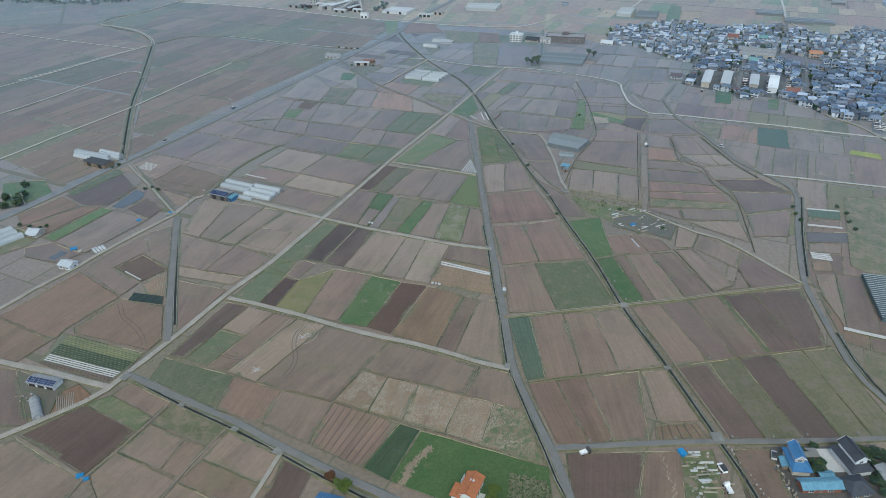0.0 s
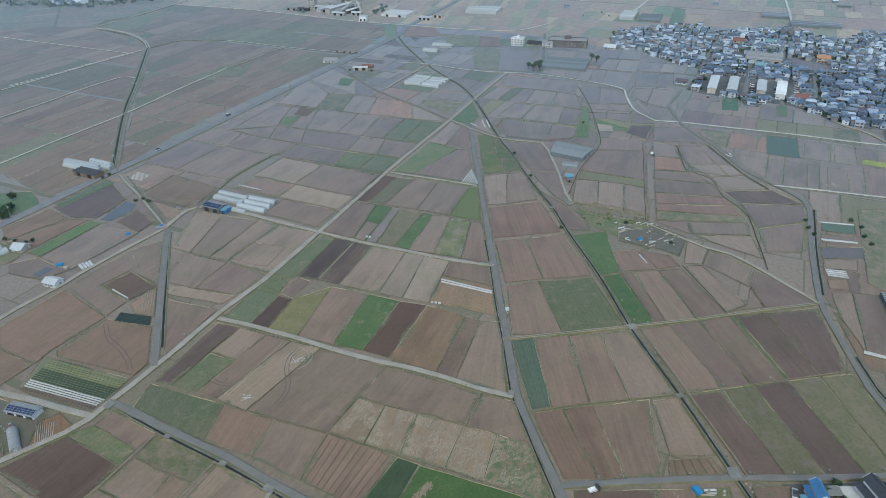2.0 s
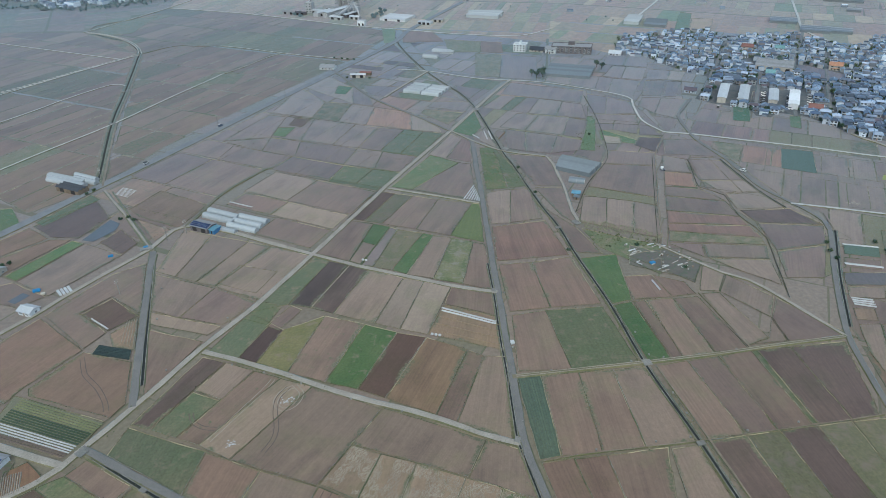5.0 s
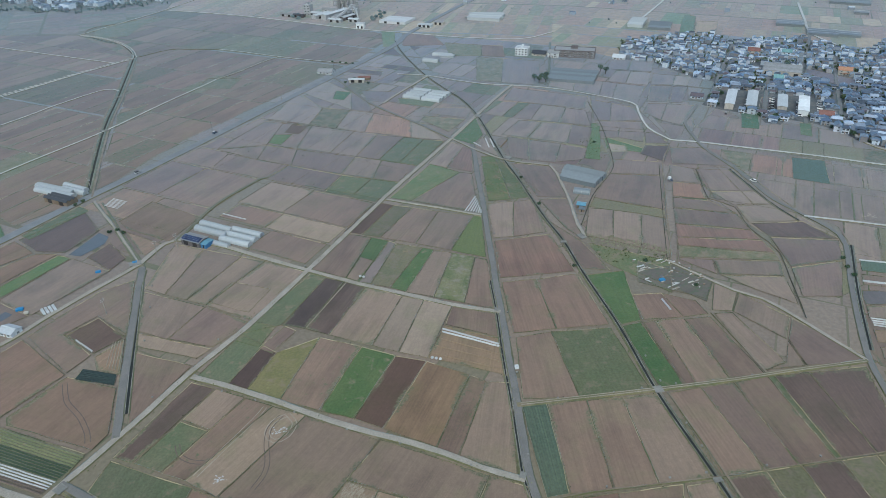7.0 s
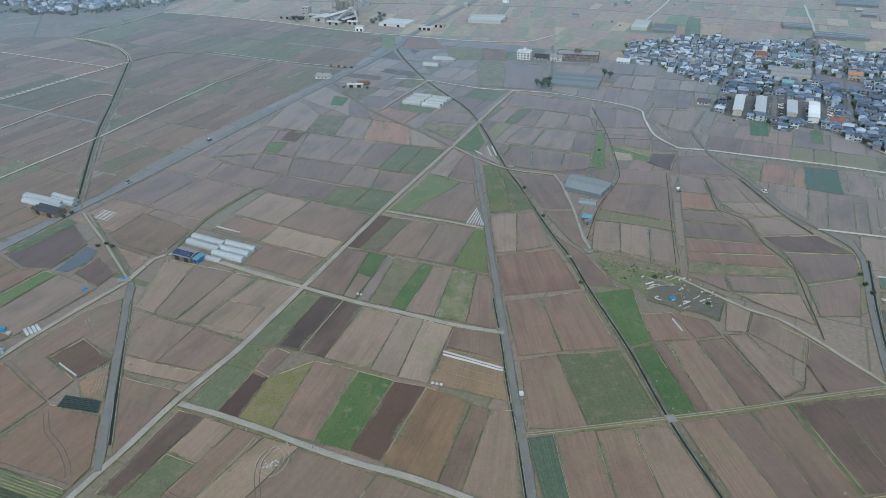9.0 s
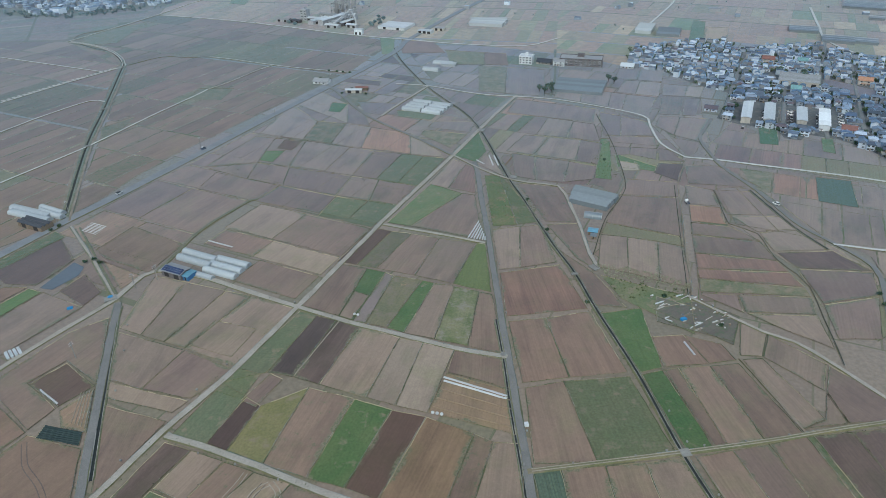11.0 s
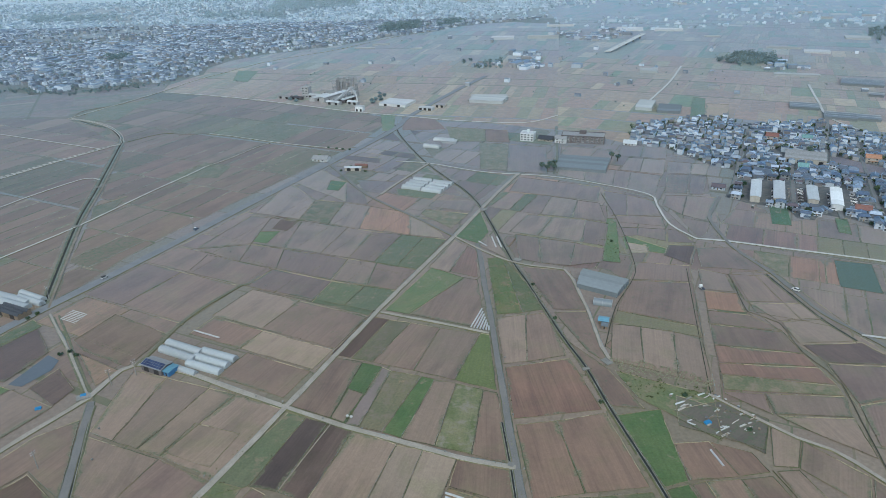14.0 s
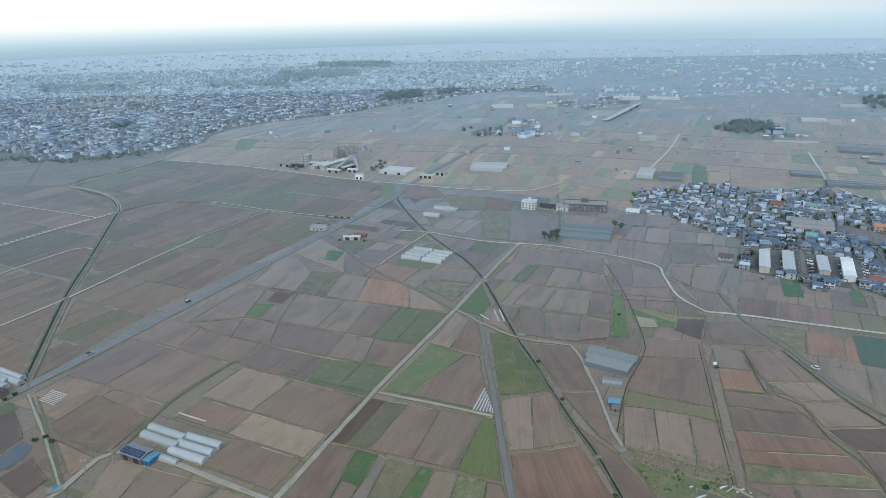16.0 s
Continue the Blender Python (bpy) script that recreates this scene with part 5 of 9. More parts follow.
rows_uv("purple dark grassb brown tan brown", 303, 336, [-134, -112, -104, -92, -72, -40, 0])
rows_uv("brown brown2 orange tan", 337, 366, [-134, -104, -72, -44, -26])
rows_uv("purple grassb tan brown2", 367, 402, [-134, -118, -98, -82, -66])
rows_uv("ochred brown purple", 403, 440, [-136, -118, -104, -92])
field_base = 0.15

# far fields: haze imitated by a blue sheen, stronger for farther sets
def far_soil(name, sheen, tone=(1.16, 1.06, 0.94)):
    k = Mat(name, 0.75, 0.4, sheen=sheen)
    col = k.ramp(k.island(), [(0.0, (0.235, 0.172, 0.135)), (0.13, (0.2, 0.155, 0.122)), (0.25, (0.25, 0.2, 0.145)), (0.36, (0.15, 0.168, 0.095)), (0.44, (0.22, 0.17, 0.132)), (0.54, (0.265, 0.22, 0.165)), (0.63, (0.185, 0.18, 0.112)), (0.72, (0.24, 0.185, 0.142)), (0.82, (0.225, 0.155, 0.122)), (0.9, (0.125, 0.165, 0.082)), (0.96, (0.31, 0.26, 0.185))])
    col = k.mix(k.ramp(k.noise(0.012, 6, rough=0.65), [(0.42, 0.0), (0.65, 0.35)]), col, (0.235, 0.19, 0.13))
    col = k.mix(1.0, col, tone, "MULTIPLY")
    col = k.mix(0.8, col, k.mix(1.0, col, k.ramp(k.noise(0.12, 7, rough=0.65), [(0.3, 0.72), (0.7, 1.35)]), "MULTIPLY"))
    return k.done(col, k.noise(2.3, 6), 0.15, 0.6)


FARSOIL, FARTHEST_SOIL = far_soil("far_soil", 0.56, (1.22, 1.1, 0.94)), far_soil("far_soil_thick_haze", 0.74)
BEYOND_SOIL, RIVER_SOIL = far_soil("far_soil_thin_haze", 0.64, (1.1, 1.05, 0.98)), far_soil("river_soil", 0.5, (0.8, 0.77, 0.74))
k = Mat("corner_soil", 0.8, 0.35, sheen=HAZE_SHEEN)
ccol = k.ramp(k.island(), [(0.0, (0.215, 0.165, 0.125)), (0.35, (0.195, 0.15, 0.112)), (0.6, (0.172, 0.15, 0.098)), (0.8, (0.22, 0.172, 0.128))])
CORNERSOIL = k.done(k.mix(0.7, ccol, k.mix(1.0, ccol, k.ramp(k.noise(0.5, 7), [(0.3, 0.75), (0.7, 1.25)]), "MULTIPLY")), k.noise(2.3, 6), 0.15, 0.6)


def flat_fields(name, quads, z, gap, label, mat=FARSOIL, step=0.00004):
    bm = bmesh.new()
    for i, q in enumerate(quads):
        q = [p for i, p in enumerate(q) if (p - q[i - 1]).length > 2]
        if len(q) < 3:
            continue
        s = inset(q if area_of(q) > 0 else q[::-1], gap)
        bm.faces.new([bm.verts.new((p.x, p.y, z + step * i)) for p in s])
    bm.normal_update()
    for f in bm.faces:
        if f.normal.z < 0:
            f.normal_flip()
    single(name, bm, mat, label, "field", "stuff")


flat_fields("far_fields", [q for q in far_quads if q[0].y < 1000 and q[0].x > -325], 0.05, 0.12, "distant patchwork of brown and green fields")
flat_fields("far_fields", [q for q in far_quads if 1000 <= q[0].y < 1350 and q[0].x > -325], 0.05, 0.12, "farther patchwork of fields in thin haze", BEYOND_SOIL)
flat_fields("far_fields", [q for q in far_quads if q[0].x <= -325], 0.05, 0.12, "dark fields along the far river", RIVER_SOIL)
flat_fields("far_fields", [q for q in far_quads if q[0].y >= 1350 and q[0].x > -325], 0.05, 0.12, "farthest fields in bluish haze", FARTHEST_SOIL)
flat_fields("corner_plots", base_quads, 0.015, 0.4, "small bare plots between larger fields", CORNERSOIL, 0.00003)


# ---- buildings ----
def paint(name, c, rough=0.7, spec=0.3, vary=0.12, stain=0.35, metal=0.0):
    k = Mat(name, rough, spec, metal)
    dirt = k.noise(0.9, 6, k.coords(), stretch=(1, 1, 0.35))
    col = k.mix(stain, c, k.mix(1.0, c, k.ramp(dirt, [(0.3, 0.55), (0.6, 1.1)]), "MULTIPLY"))
    return k.done(k.value(col, k.random(), 1 - vary, 1 + vary))


def palette(name, colours, rough=0.75, island=False, metal=0.0, sheen=0.0):
    """A paint whose colour differs from object to object (or piece to piece)."""
    k = Mat(name, rough, 0.35, metal, sheen)
    r = k.t.nodes.new("ShaderNodeValToRGB")
    r.color_ramp.interpolation = "CONSTANT"
    while len(r.color_ramp.elements) < len(colours):
        r.color_ramp.elements.new(0.5)
    for i, (e, c) in enumerate(zip(r.color_ramp.elements, colours)):
        e.position, e.color = i / len(colours), rgb(c)
    k.link(k.island() if island else k.random(), r.inputs[0])
    tile = k.noise(1.5, 5)
    return k.done(k.mix(0.6, r.outputs[0], k.mix(1.0, r.outputs[0], k.ramp(tile, [(0.3, 0.65), (0.7, 1.3)]), "MULTIPLY")), tile, 0.05, 0.4)


WALLS = [(0.56, 0.58, 0.6), (0.34, 0.36, 0.38), (0.25, 0.265, 0.28), (0.47, 0.485, 0.5), (0.26, 0.255, 0.245), (0.17, 0.175, 0.185), (0.4, 0.41, 0.42), (0.2, 0.18, 0.17), (0.6, 0.62, 0.64), (0.31, 0.29, 0.27)]
ROOFS = [(0.103, 0.117, 0.144), (0.063, 0.076, 0.1), (0.058, 0.07, 0.087), (0.092, 0.109, 0.138), (0.131, 0.153, 0.188), (0.075, 0.091, 0.119), (0.177, 0.2, 0.238), (0.114, 0.115, 0.124), (0.103, 0.121, 0.15), (0.222, 0.247, 0.289), (0.12, 0.092, 0.097), (0.109, 0.13, 0.169), (0.086, 0.117, 0.175), (0.302, 0.335, 0.384), (0.143, 0.159, 0.188), (0.416, 0.452, 0.509)]
# haze over the village is put into its colours as a blue cast
WALLS, ROOFS = ([(r * 0.92, g, b * 1.1) for r, g, b in p] for p in (WALLS, ROOFS))
PLASTER, TILES = palette("house_plaster_hazed", WALLS, sheen=0.8), palette("roof_tiles_hazed", ROOFS, 0.6, sheen=0.7)
# distance haze is mixed into these far wall and roof colours
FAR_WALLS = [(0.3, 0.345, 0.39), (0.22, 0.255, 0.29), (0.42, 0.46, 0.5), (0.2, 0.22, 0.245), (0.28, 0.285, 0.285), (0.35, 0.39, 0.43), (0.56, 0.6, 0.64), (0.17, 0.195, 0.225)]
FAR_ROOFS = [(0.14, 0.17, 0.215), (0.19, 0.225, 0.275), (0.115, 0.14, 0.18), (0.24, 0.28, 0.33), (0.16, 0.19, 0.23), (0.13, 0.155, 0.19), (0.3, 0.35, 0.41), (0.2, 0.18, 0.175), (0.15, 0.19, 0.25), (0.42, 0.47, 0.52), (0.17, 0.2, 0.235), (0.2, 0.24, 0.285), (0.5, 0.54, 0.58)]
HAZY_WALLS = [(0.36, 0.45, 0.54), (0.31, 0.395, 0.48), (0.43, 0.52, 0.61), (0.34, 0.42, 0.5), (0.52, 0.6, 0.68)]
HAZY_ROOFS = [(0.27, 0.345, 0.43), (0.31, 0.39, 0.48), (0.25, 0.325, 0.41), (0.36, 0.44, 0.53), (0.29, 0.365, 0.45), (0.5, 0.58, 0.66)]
# hazy palettes pulled towards haze blue, the far ones cooled a little
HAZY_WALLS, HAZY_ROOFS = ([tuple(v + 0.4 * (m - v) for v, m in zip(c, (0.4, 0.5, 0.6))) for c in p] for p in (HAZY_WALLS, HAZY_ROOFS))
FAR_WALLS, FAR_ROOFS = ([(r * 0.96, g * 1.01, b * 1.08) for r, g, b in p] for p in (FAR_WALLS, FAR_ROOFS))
PLASTER_HAZY, TILES_HAZY = palette("hazed_plaster", HAZY_WALLS, island=True, sheen=0.3), palette("hazed_tiles", HAZY_ROOFS, 0.6, True, sheen=0.3)
PLASTER_FAR, TILES_FAR = palette("far_plaster_hazed", FAR_WALLS, island=True, sheen=0.4), palette("far_tiles_hazed", FAR_ROOFS, 0.6, True, sheen=0.4)
VILLAGE_WALL, VILLAGE_ROOF = palette("village_plaster_hazed", WALLS, island=True, sheen=0.8), palette("village_tiles_hazed", ROOFS, 0.6, True, sheen=0.7)
WHITE, CREAM = paint("white_wall", (0.55, 0.58, 0.6)), paint("cream_wall", (0.42, 0.4, 0.36))
BRICK = paint("red_brick_wall", (0.22, 0.1, 0.07), 0.85, stain=0.6)
BLUE_ROOF, LIGHT_BLUE = paint("blue_metal_roof", (0.05, 0.15, 0.3), 0.45, 0.5), paint("light_blue_roof", (0.125, 0.27, 0.36), 0.5, 0.4, stain=0.5)
NAVY_ROOF, ORANGE_ROOF = paint("slate_roof", (0.055, 0.062, 0.075), 0.6, stain=0.5), paint("orange_tile_roof", (0.36, 0.135, 0.06), 0.7, stain=0.45)
GREY_ROOF, PALE_ROOF = paint("grey_sheet_roof", (0.24, 0.25, 0.26), 0.5, stain=0.5), paint("pale_sheet_roof", (0.43, 0.465, 0.495), 0.5, stain=0.35)
TEAL_ROOF, FADED_ORANGE, RED_ROOF = paint("teal_roof", (0.16, 0.29, 0.3), 0.6, stain=0.5), paint("faded_orange_roof", (0.36, 0.2, 0.13), 0.7, stain=0.5), paint("rust_red_roof", (0.2, 0.105, 0.09), 0.7, stain=0.5)
BRIGHT_ROOF = paint("white_sheet_roof", (0.68, 0.71, 0.73), 0.5, stain=0.25)
DARK_BRICK = paint("dark_cladding", (0.125, 0.115, 0.12), 0.8, stain=0.4)
WORKS = paint("works_cladding", (0.34, 0.355, 0.37), 0.7, stain=0.5)
STEEL, DARK = paint("galvanised_steel", (0.4, 0.41, 0.42), 0.45, 0.5, metal=0.6), paint("dark_void", (0.03, 0.03, 0.032), 0.8)
WOOD, POLE = paint("weathered_wood", (0.2, 0.16, 0.12), 0.9, stain=0.6), paint("concrete_pole", (0.24, 0.235, 0.22), 0.85)
gl = Mat("window_glass", 0.08, 0.7)
GLASS = gl.done(gl.value((0.06, 0.07, 0.08), gl.random(), 0.6, 1.6))
pv = Mat("solar_cells", 0.15, 0.6)
PANEL = pv.done(pv.value((0.04, 0.055, 0.11), pv.random(), 0.75, 1.4))
fm = Mat("tunnel_film", 0.6, 0.3)
fm.p.inputs["Subsurface Weight"].default_value = 0.0
fdirt = fm.noise(0.7, 5, fm.coords(), stretch=(1, 1, 3))
FILM = fm.done(fm.value(fm.mix(fdirt, (0.29, 0.325, 0.345), (0.38, 0.41, 0.43)), fm.random(), 0.9, 1.08))
gf = Mat("greenhouse_roofing", 0.3, 0.5)
GREYFILM = gf.done(gf.value(gf.mix(gf.noise(0.5, 5), (0.125, 0.15, 0.17), (0.18, 0.21, 0.23)), gf.random(), 0.85, 1.15))


def block(x0, x1, y0, y1, z0, z1):
    bm = bmesh.new()
    box(bm, x0, x1, y0, y1, z0, z1)
    return bm


def roof_mesh(w, d, z, rise, over=0.6, hip=0.0, thick=0.18):
    """A roof with its ridge along x: gabled, or hipped by a share of the half length."""
    bm = bmesh.new()
    a, b = w / 2 + over, d / 2 + over
    drop = rise * over / (d / 2)
    r = a * (1 - hip)
    for dz, flip in ((0.0, False), (-thick, True)):
        e = [bm.verts.new((x, y, z - drop + dz)) for x, y in ((-a, -b), (a, -b), (a, b), (-a, b))]
        p, q = bm.verts.new((-r, 0, z + rise + dz)), bm.verts.new((r, 0, z + rise + dz))
        for f in ((e[0], e[1], q, p), (e[2], e[3], p, q), (e[1], e[2], q), (e[3], e[0], p)):
            if len(f) == 3 and not hip:
                continue
            bm.faces.new(f[::-1] if flip else f)
        if flip:
            lo = (e[0], e[1], e[2], e[3], p, q)
        else:
            hi = (e[0], e[1], e[2], e[3], p, q)
    edges = ((0, 1), (2, 3), (1, 2), (3, 0)) if hip else ((0, 1), (2, 3), (1, 5), (5, 2), (3, 4), (4, 0))
    for i, j in edges:
        bm.faces.new((lo[i], lo[j], hi[j], hi[i]))
    return bm


def gable_walls(w, d, h, rise):
    bm = bmesh.new()
    box(bm, -w / 2, w / 2, -d / 2, d / 2, 0, h)
    if rise > 0:
        for x in (-w / 2 + 0.02, w / 2 - 0.22):
            v = [bm.verts.new((x + t, y, z)) for t in (0, 0.2) for y, z in ((-d / 2 + 0.05, h), (d / 2 - 0.05, h), (0, h + rise - 0.12))]
            for f in ((0, 2, 1), (3, 4, 5), (0, 1, 4, 3), (1, 2, 5, 4), (2, 0, 3, 5)):
                bm.faces.new([v[i] for i in f])
    return bm


def window_at(parent, x, y, z, w, h, facing, split=True):
    """A window on a wall: a proud frame with a dark pane. facing: degrees of the wall's outward normal from -y."""
    fr = bmesh.new()
    for x0, x1, z0, z1 in ((-w / 2 - 0.08, w / 2 + 0.08, -0.08, 0), (-w / 2 - 0.08, w / 2 + 0.08, h, h + 0.08), (-w / 2 - 0.08, -w / 2, 0, h), (w / 2, w / 2 + 0.08, 0, h), (-0.03, 0.03, 0, h)):
        box(fr, x0, x1, -0.07, 0.02, z0, z1)
    if not split:
        fr.free()
        fr = block(-w / 2 - 0.08, w / 2 + 0.08, -0.06, 0.02, -0.08, h + 0.08)
        fr.faces.ensure_lookup_table()
        front = min(fr.faces, key=lambda f: f.calc_center_median().y)
        bmesh.ops.inset_individual(fr, faces=[front], thickness=0.08, depth=-0.03)
        front.material_index = 1
    ob = part("window", fr, (WHITE, GLASS), parent)
    ob.matrix_basis = pose(x, y, z, 0, 0, facing)
    if split:
        part("pane", block(-w / 2, w / 2, -0.03, 0.02, 0, h), GLASS, ob)
    return ob


def house(x, y, turn, w, d, storeys, rise, wall, roof, label, hip=0.0, name="house", lean=True, windows=True, floor=1.95, split=True, wing=0.0):
    h = floor * storeys + 0.2
    ob = thing(name, x, y, 0, turn, label, "house")
    part("wall", gable_walls(w, d, h, 0 if hip else rise), wall, ob)
    part("roof", roof_mesh(w, d, h + 0.05, rise, 0.45, hip), roof, ob)
    ridge = bmesh.new()
    r = (w / 2 + 0.45) * (1 - hip)
    box(ridge, -r, r, -0.16, 0.16, h + rise + 0.0, h + rise + 0.2)
    part("ridge_cap", ridge, roof, ob)
    if wing:
        ww, wd, wh = w * 0.55, d * wing, floor + 0.1
        side = part("wing_wall", block(-w / 2, -w / 2 + ww, d / 2 - 0.1, d / 2 + wd, 0, wh), wall, ob)
        cover = part("wing_roof", roof_mesh(wd + 0.2, ww, wh + 0.05, rise * 0.7, 0.4, hip), roof, ob)
        cover.matrix_basis = pose(-w / 2 + ww / 2, d / 2 + wd / 2 - 0.1, 0, 0, 0, 90)
    if windows:
        for s in range(storeys):
            for fx in (-0.28, 0.22):
                window_at(ob, fx * w, -d / 2, 0.6 + floor * s, 1.25, 0.85, 0, split)
            window_at(ob, w / 2, 0.1 * d, 0.6 + floor * s, 0.85, 0.8, 90, split)
        part("door", block(-0.03 * w - 0.38, -0.03 * w + 0.38, -d / 2 - 0.06, -d / 2 + 0.03, 0, 1.55), WOOD, ob)
    if lean:
        part("porch_roof", block(-w * 0.3, w * 0.42, -d / 2 - 1.0, -d / 2 - 0.02, 1.75, 1.85), roof, ob)
        for fx in (-0.29, 0.41):
            part("porch_post", block(fx * w - 0.06, fx * w + 0.06, -d / 2 - 0.95, -d / 2 - 0.83, 0, 1.75), WOOD, ob)
    return ob


def two_tier_house(x, y, turn, w, d, uw, ud, wall, roof, label, shift=(0.0, 0.0), h=2.2, up=1.9, rise=1.0):
    """A farmhouse: a wide ground floor under a skirt roof, a narrower gabled storey above with pale verge boards."""
    ob = thing("house", x, y, 0, turn, label, "house")
    part("wall", block(-w / 2, w / 2, -d / 2, d / 2, 0, h), wall, ob)
    sx, sy = shift
    bm = bmesh.new()
    rings = []
    for a, b, cx, cy, z in ((w / 2 + 0.45, d / 2 + 0.45, 0, 0, h - 0.22), (w / 2 + 0.45, d / 2 + 0.45, 0, 0, h - 0.06), (uw / 2 - 0.05, ud / 2 - 0.05, sx, sy, h + 0.85)):
        rings.append([bm.verts.new((cx + px * a, cy + py * b, z)) for px, py in ((-1, -1), (1, -1), (1, 1), (-1, 1))])
    for r, t in zip(rings, rings[1:]):
        for i in range(4):
            bm.faces.new((r[i], r[(i + 1) % 4], t[(i + 1) % 4], t[i]))
    bm.faces.new(rings[0][::-1])
    part("skirt_roof", bm, roof, ob)
    z = h + 0.6 + up
    storey = gable_walls(uw, ud, z, rise)
    for v in storey.verts:
        if v.co.z < 0.01:
            v.co.z = h + 0.3
    part("upper_wall", storey, wall, ob).matrix_basis = pose(sx, sy, 0)
    part("roof", roof_mesh(uw, ud, z + 0.05, rise, 0.45), roof, ob).matrix_basis = pose(sx, sy, 0)
    for e in (-1, 1):
        bm = bmesh.new()
        ex, drop = e * (uw / 2 + 0.46), rise * 0.45 / (ud / 2)
        lo = [(-ud / 2 - 0.45, z - drop - 0.12), (0, z + rise - 0.12), (ud / 2 + 0.45, z - drop - 0.12)]
        a = [[bm.verts.new((ex + q, py, pz + t)) for py, pz in lo] for q in (-0.05, 0.05) for t in (0, 0.26)]
        for p, q in ((0, 1), (3, 2), (1, 3), (2, 0)):
            for i in range(2):
                bm.faces.new((a[p][i], a[p][i + 1], a[q][i + 1], a[q][i]))
        part("verge_board", bm, WHITE, ob).matrix_basis = pose(sx, sy, 0)
    part("ridge_cap", block(-uw / 2 - 0.45, uw / 2 + 0.45, -0.14, 0.14, z + rise, z + rise + 0.18), roof, ob).matrix_basis = pose(sx, sy, 0)
    for fx in (-0.3, 0.05, 0.32):
        window_at(ob, fx * w, -d / 2, 0.6, 1.2, 1.0, 0)
        window_at(ob, sx + fx * uw, sy - ud / 2, h + 0.95, 1.0, 0.9, 0)
    window_at(ob, sx - uw / 2, sy, h + 0.95, 1.0, 0.9, -90)
    part("door", block(0.18 * w - 0.4, 0.18 * w + 0.4, -d / 2 - 0.06, -d / 2 + 0.03, 0, 1.6), WOOD, ob)
    return ob


def flat_block(x, y, turn, w, d, h, storeys, wall, roof, label, name="building", bays=6):
    """A flat-roofed building with a parapet and rows of windows."""
    ob = thing(name, x, y, 0, turn, label, "building")
    part("wall", block(-w / 2, w / 2, -d / 2, d / 2, 0, h), wall, ob)
    cap = bmesh.new()
    for b in ((-w / 2 - 0.15, w / 2 + 0.15, -d / 2 - 0.15, -d / 2 + 0.25), (-w / 2 - 0.15, w / 2 + 0.15, d / 2 - 0.25, d / 2 + 0.15),
              (-w / 2 - 0.15, -w / 2 + 0.25, -d / 2 + 0.25, d / 2 - 0.25), (w / 2 - 0.25, w / 2 + 0.15, -d / 2 + 0.25, d / 2 - 0.25)):
        box(cap, *b, h - 0.05, h + 0.55)
    part("parapet", cap, wall, ob)
    part("roof", block(-w / 2 + 0.25, w / 2 - 0.25, -d / 2 + 0.25, d / 2 - 0.25, h - 0.02, h + 0.12), roof, ob)
    part("stair_head", block(-w * 0.1, w * 0.06, d * 0.05, d * 0.35, h + 0.1, h + 2.4), wall, ob)
    for s in range(storeys):
        for i in range(bays):
            window_at(ob, -w / 2 + w * (i + 0.5) / bays, -d / 2, 0.9 + s * h / storeys, w / bays * 0.5, 1.1, 0)
    return ob


def shed(x, y, turn, w, d, h, rise, wall, roof, label, name="shed", bays=1, doors=2, category="shed"):
    """A long low building; several bays side by side give a ridge-and-furrow roof."""
    ob = thing(name, x, y, 0, turn, label, category)
    part("wall", block(-w / 2, w / 2, -d / 2, d / 2, 0, h), wall, ob)
    step = d / bays
    for i in range(bays):
        r = part("roof", roof_mesh(w, step, h + 0.05, rise, 0.15 if bays > 1 else 0.4, 0, 0.12), roof, ob)
        r.matrix_basis = pose(0, -d / 2 + step * (i + 0.5), 0)
        if bays > 1:
            for sx in (-1, 1):
                g = bmesh.new()
                g.faces.new([g.verts.new((sx * (w / 2 - 0.05), yy, zz)) for yy, zz in ((-step / 2, h), (step / 2, h), (0, h + rise))])
                part("gable_end", g, wall, ob).matrix_basis = r.matrix_basis.copy()
    for i in range(doors):
        cx = -w / 2 + w * (i + 0.5) / doors
        part("door", block(cx - min(1.5, w * 0.12), cx + min(1.5, w * 0.12), -d / 2 - 0.05, -d / 2 + 0.03, 0, min(2.4, h - 0.2)), DARK, ob)
    return ob


TOWN = [(154, 612), (160, 598), (177, 588), (189, 556), (206, 532), (190, 500), (179, 481), (188, 470), (208, 458), (206, 444), (214, 440), (222, 449), (236, 440), (245, 424), (248, 406), (262, 396), (273, 392), (300, 420), (345, 470), (430, 590), (396, 636), (357, 604), (345, 630), (331, 656), (256, 648), (262, 680), (224, 676), (172, 662)]
APARTS = [(186, 470), (210, 463), (234, 452), (250, 455), (262, 490), (240, 500), (208, 512), (198, 508)]
LOT, REDPLOT = [(216, 472), (229, 471), (238, 491), (224, 493)], [(289, 561), (312, 526), (296, 511), (276, 538)]
for x, y, w, d in ((200.2, 486, 33, 5.6), (213, 482, 34, 6.0), (230.5, 475, 27, 5.6)):
    shed(x, y, 65, w, d, 4.0, 0.5, CREAM, PALE_ROOF, "long pale apartment row with a pale sheet roof", "apartment_row", 1, 6, "building")
for i in range(4):
    q = Vector((241.5, 468)) + Vector((0.45, 0.89)) * (i * 8.2 - 12.3)
    shed(q.x, q.y, 63.5, 7.8, 6.0, 4.0, 0.5, WHITE, BRIGHT_ROOF, "white two-storey terrace unit with a bright flat roof", "terrace", 1, 2, "building")
shed(266, 553, -28, 27, 22, 3.6, 0.9, CREAM, GREY_ROOF, "large low hall with ridged grey roofs", "hall", 4, 4, "building")
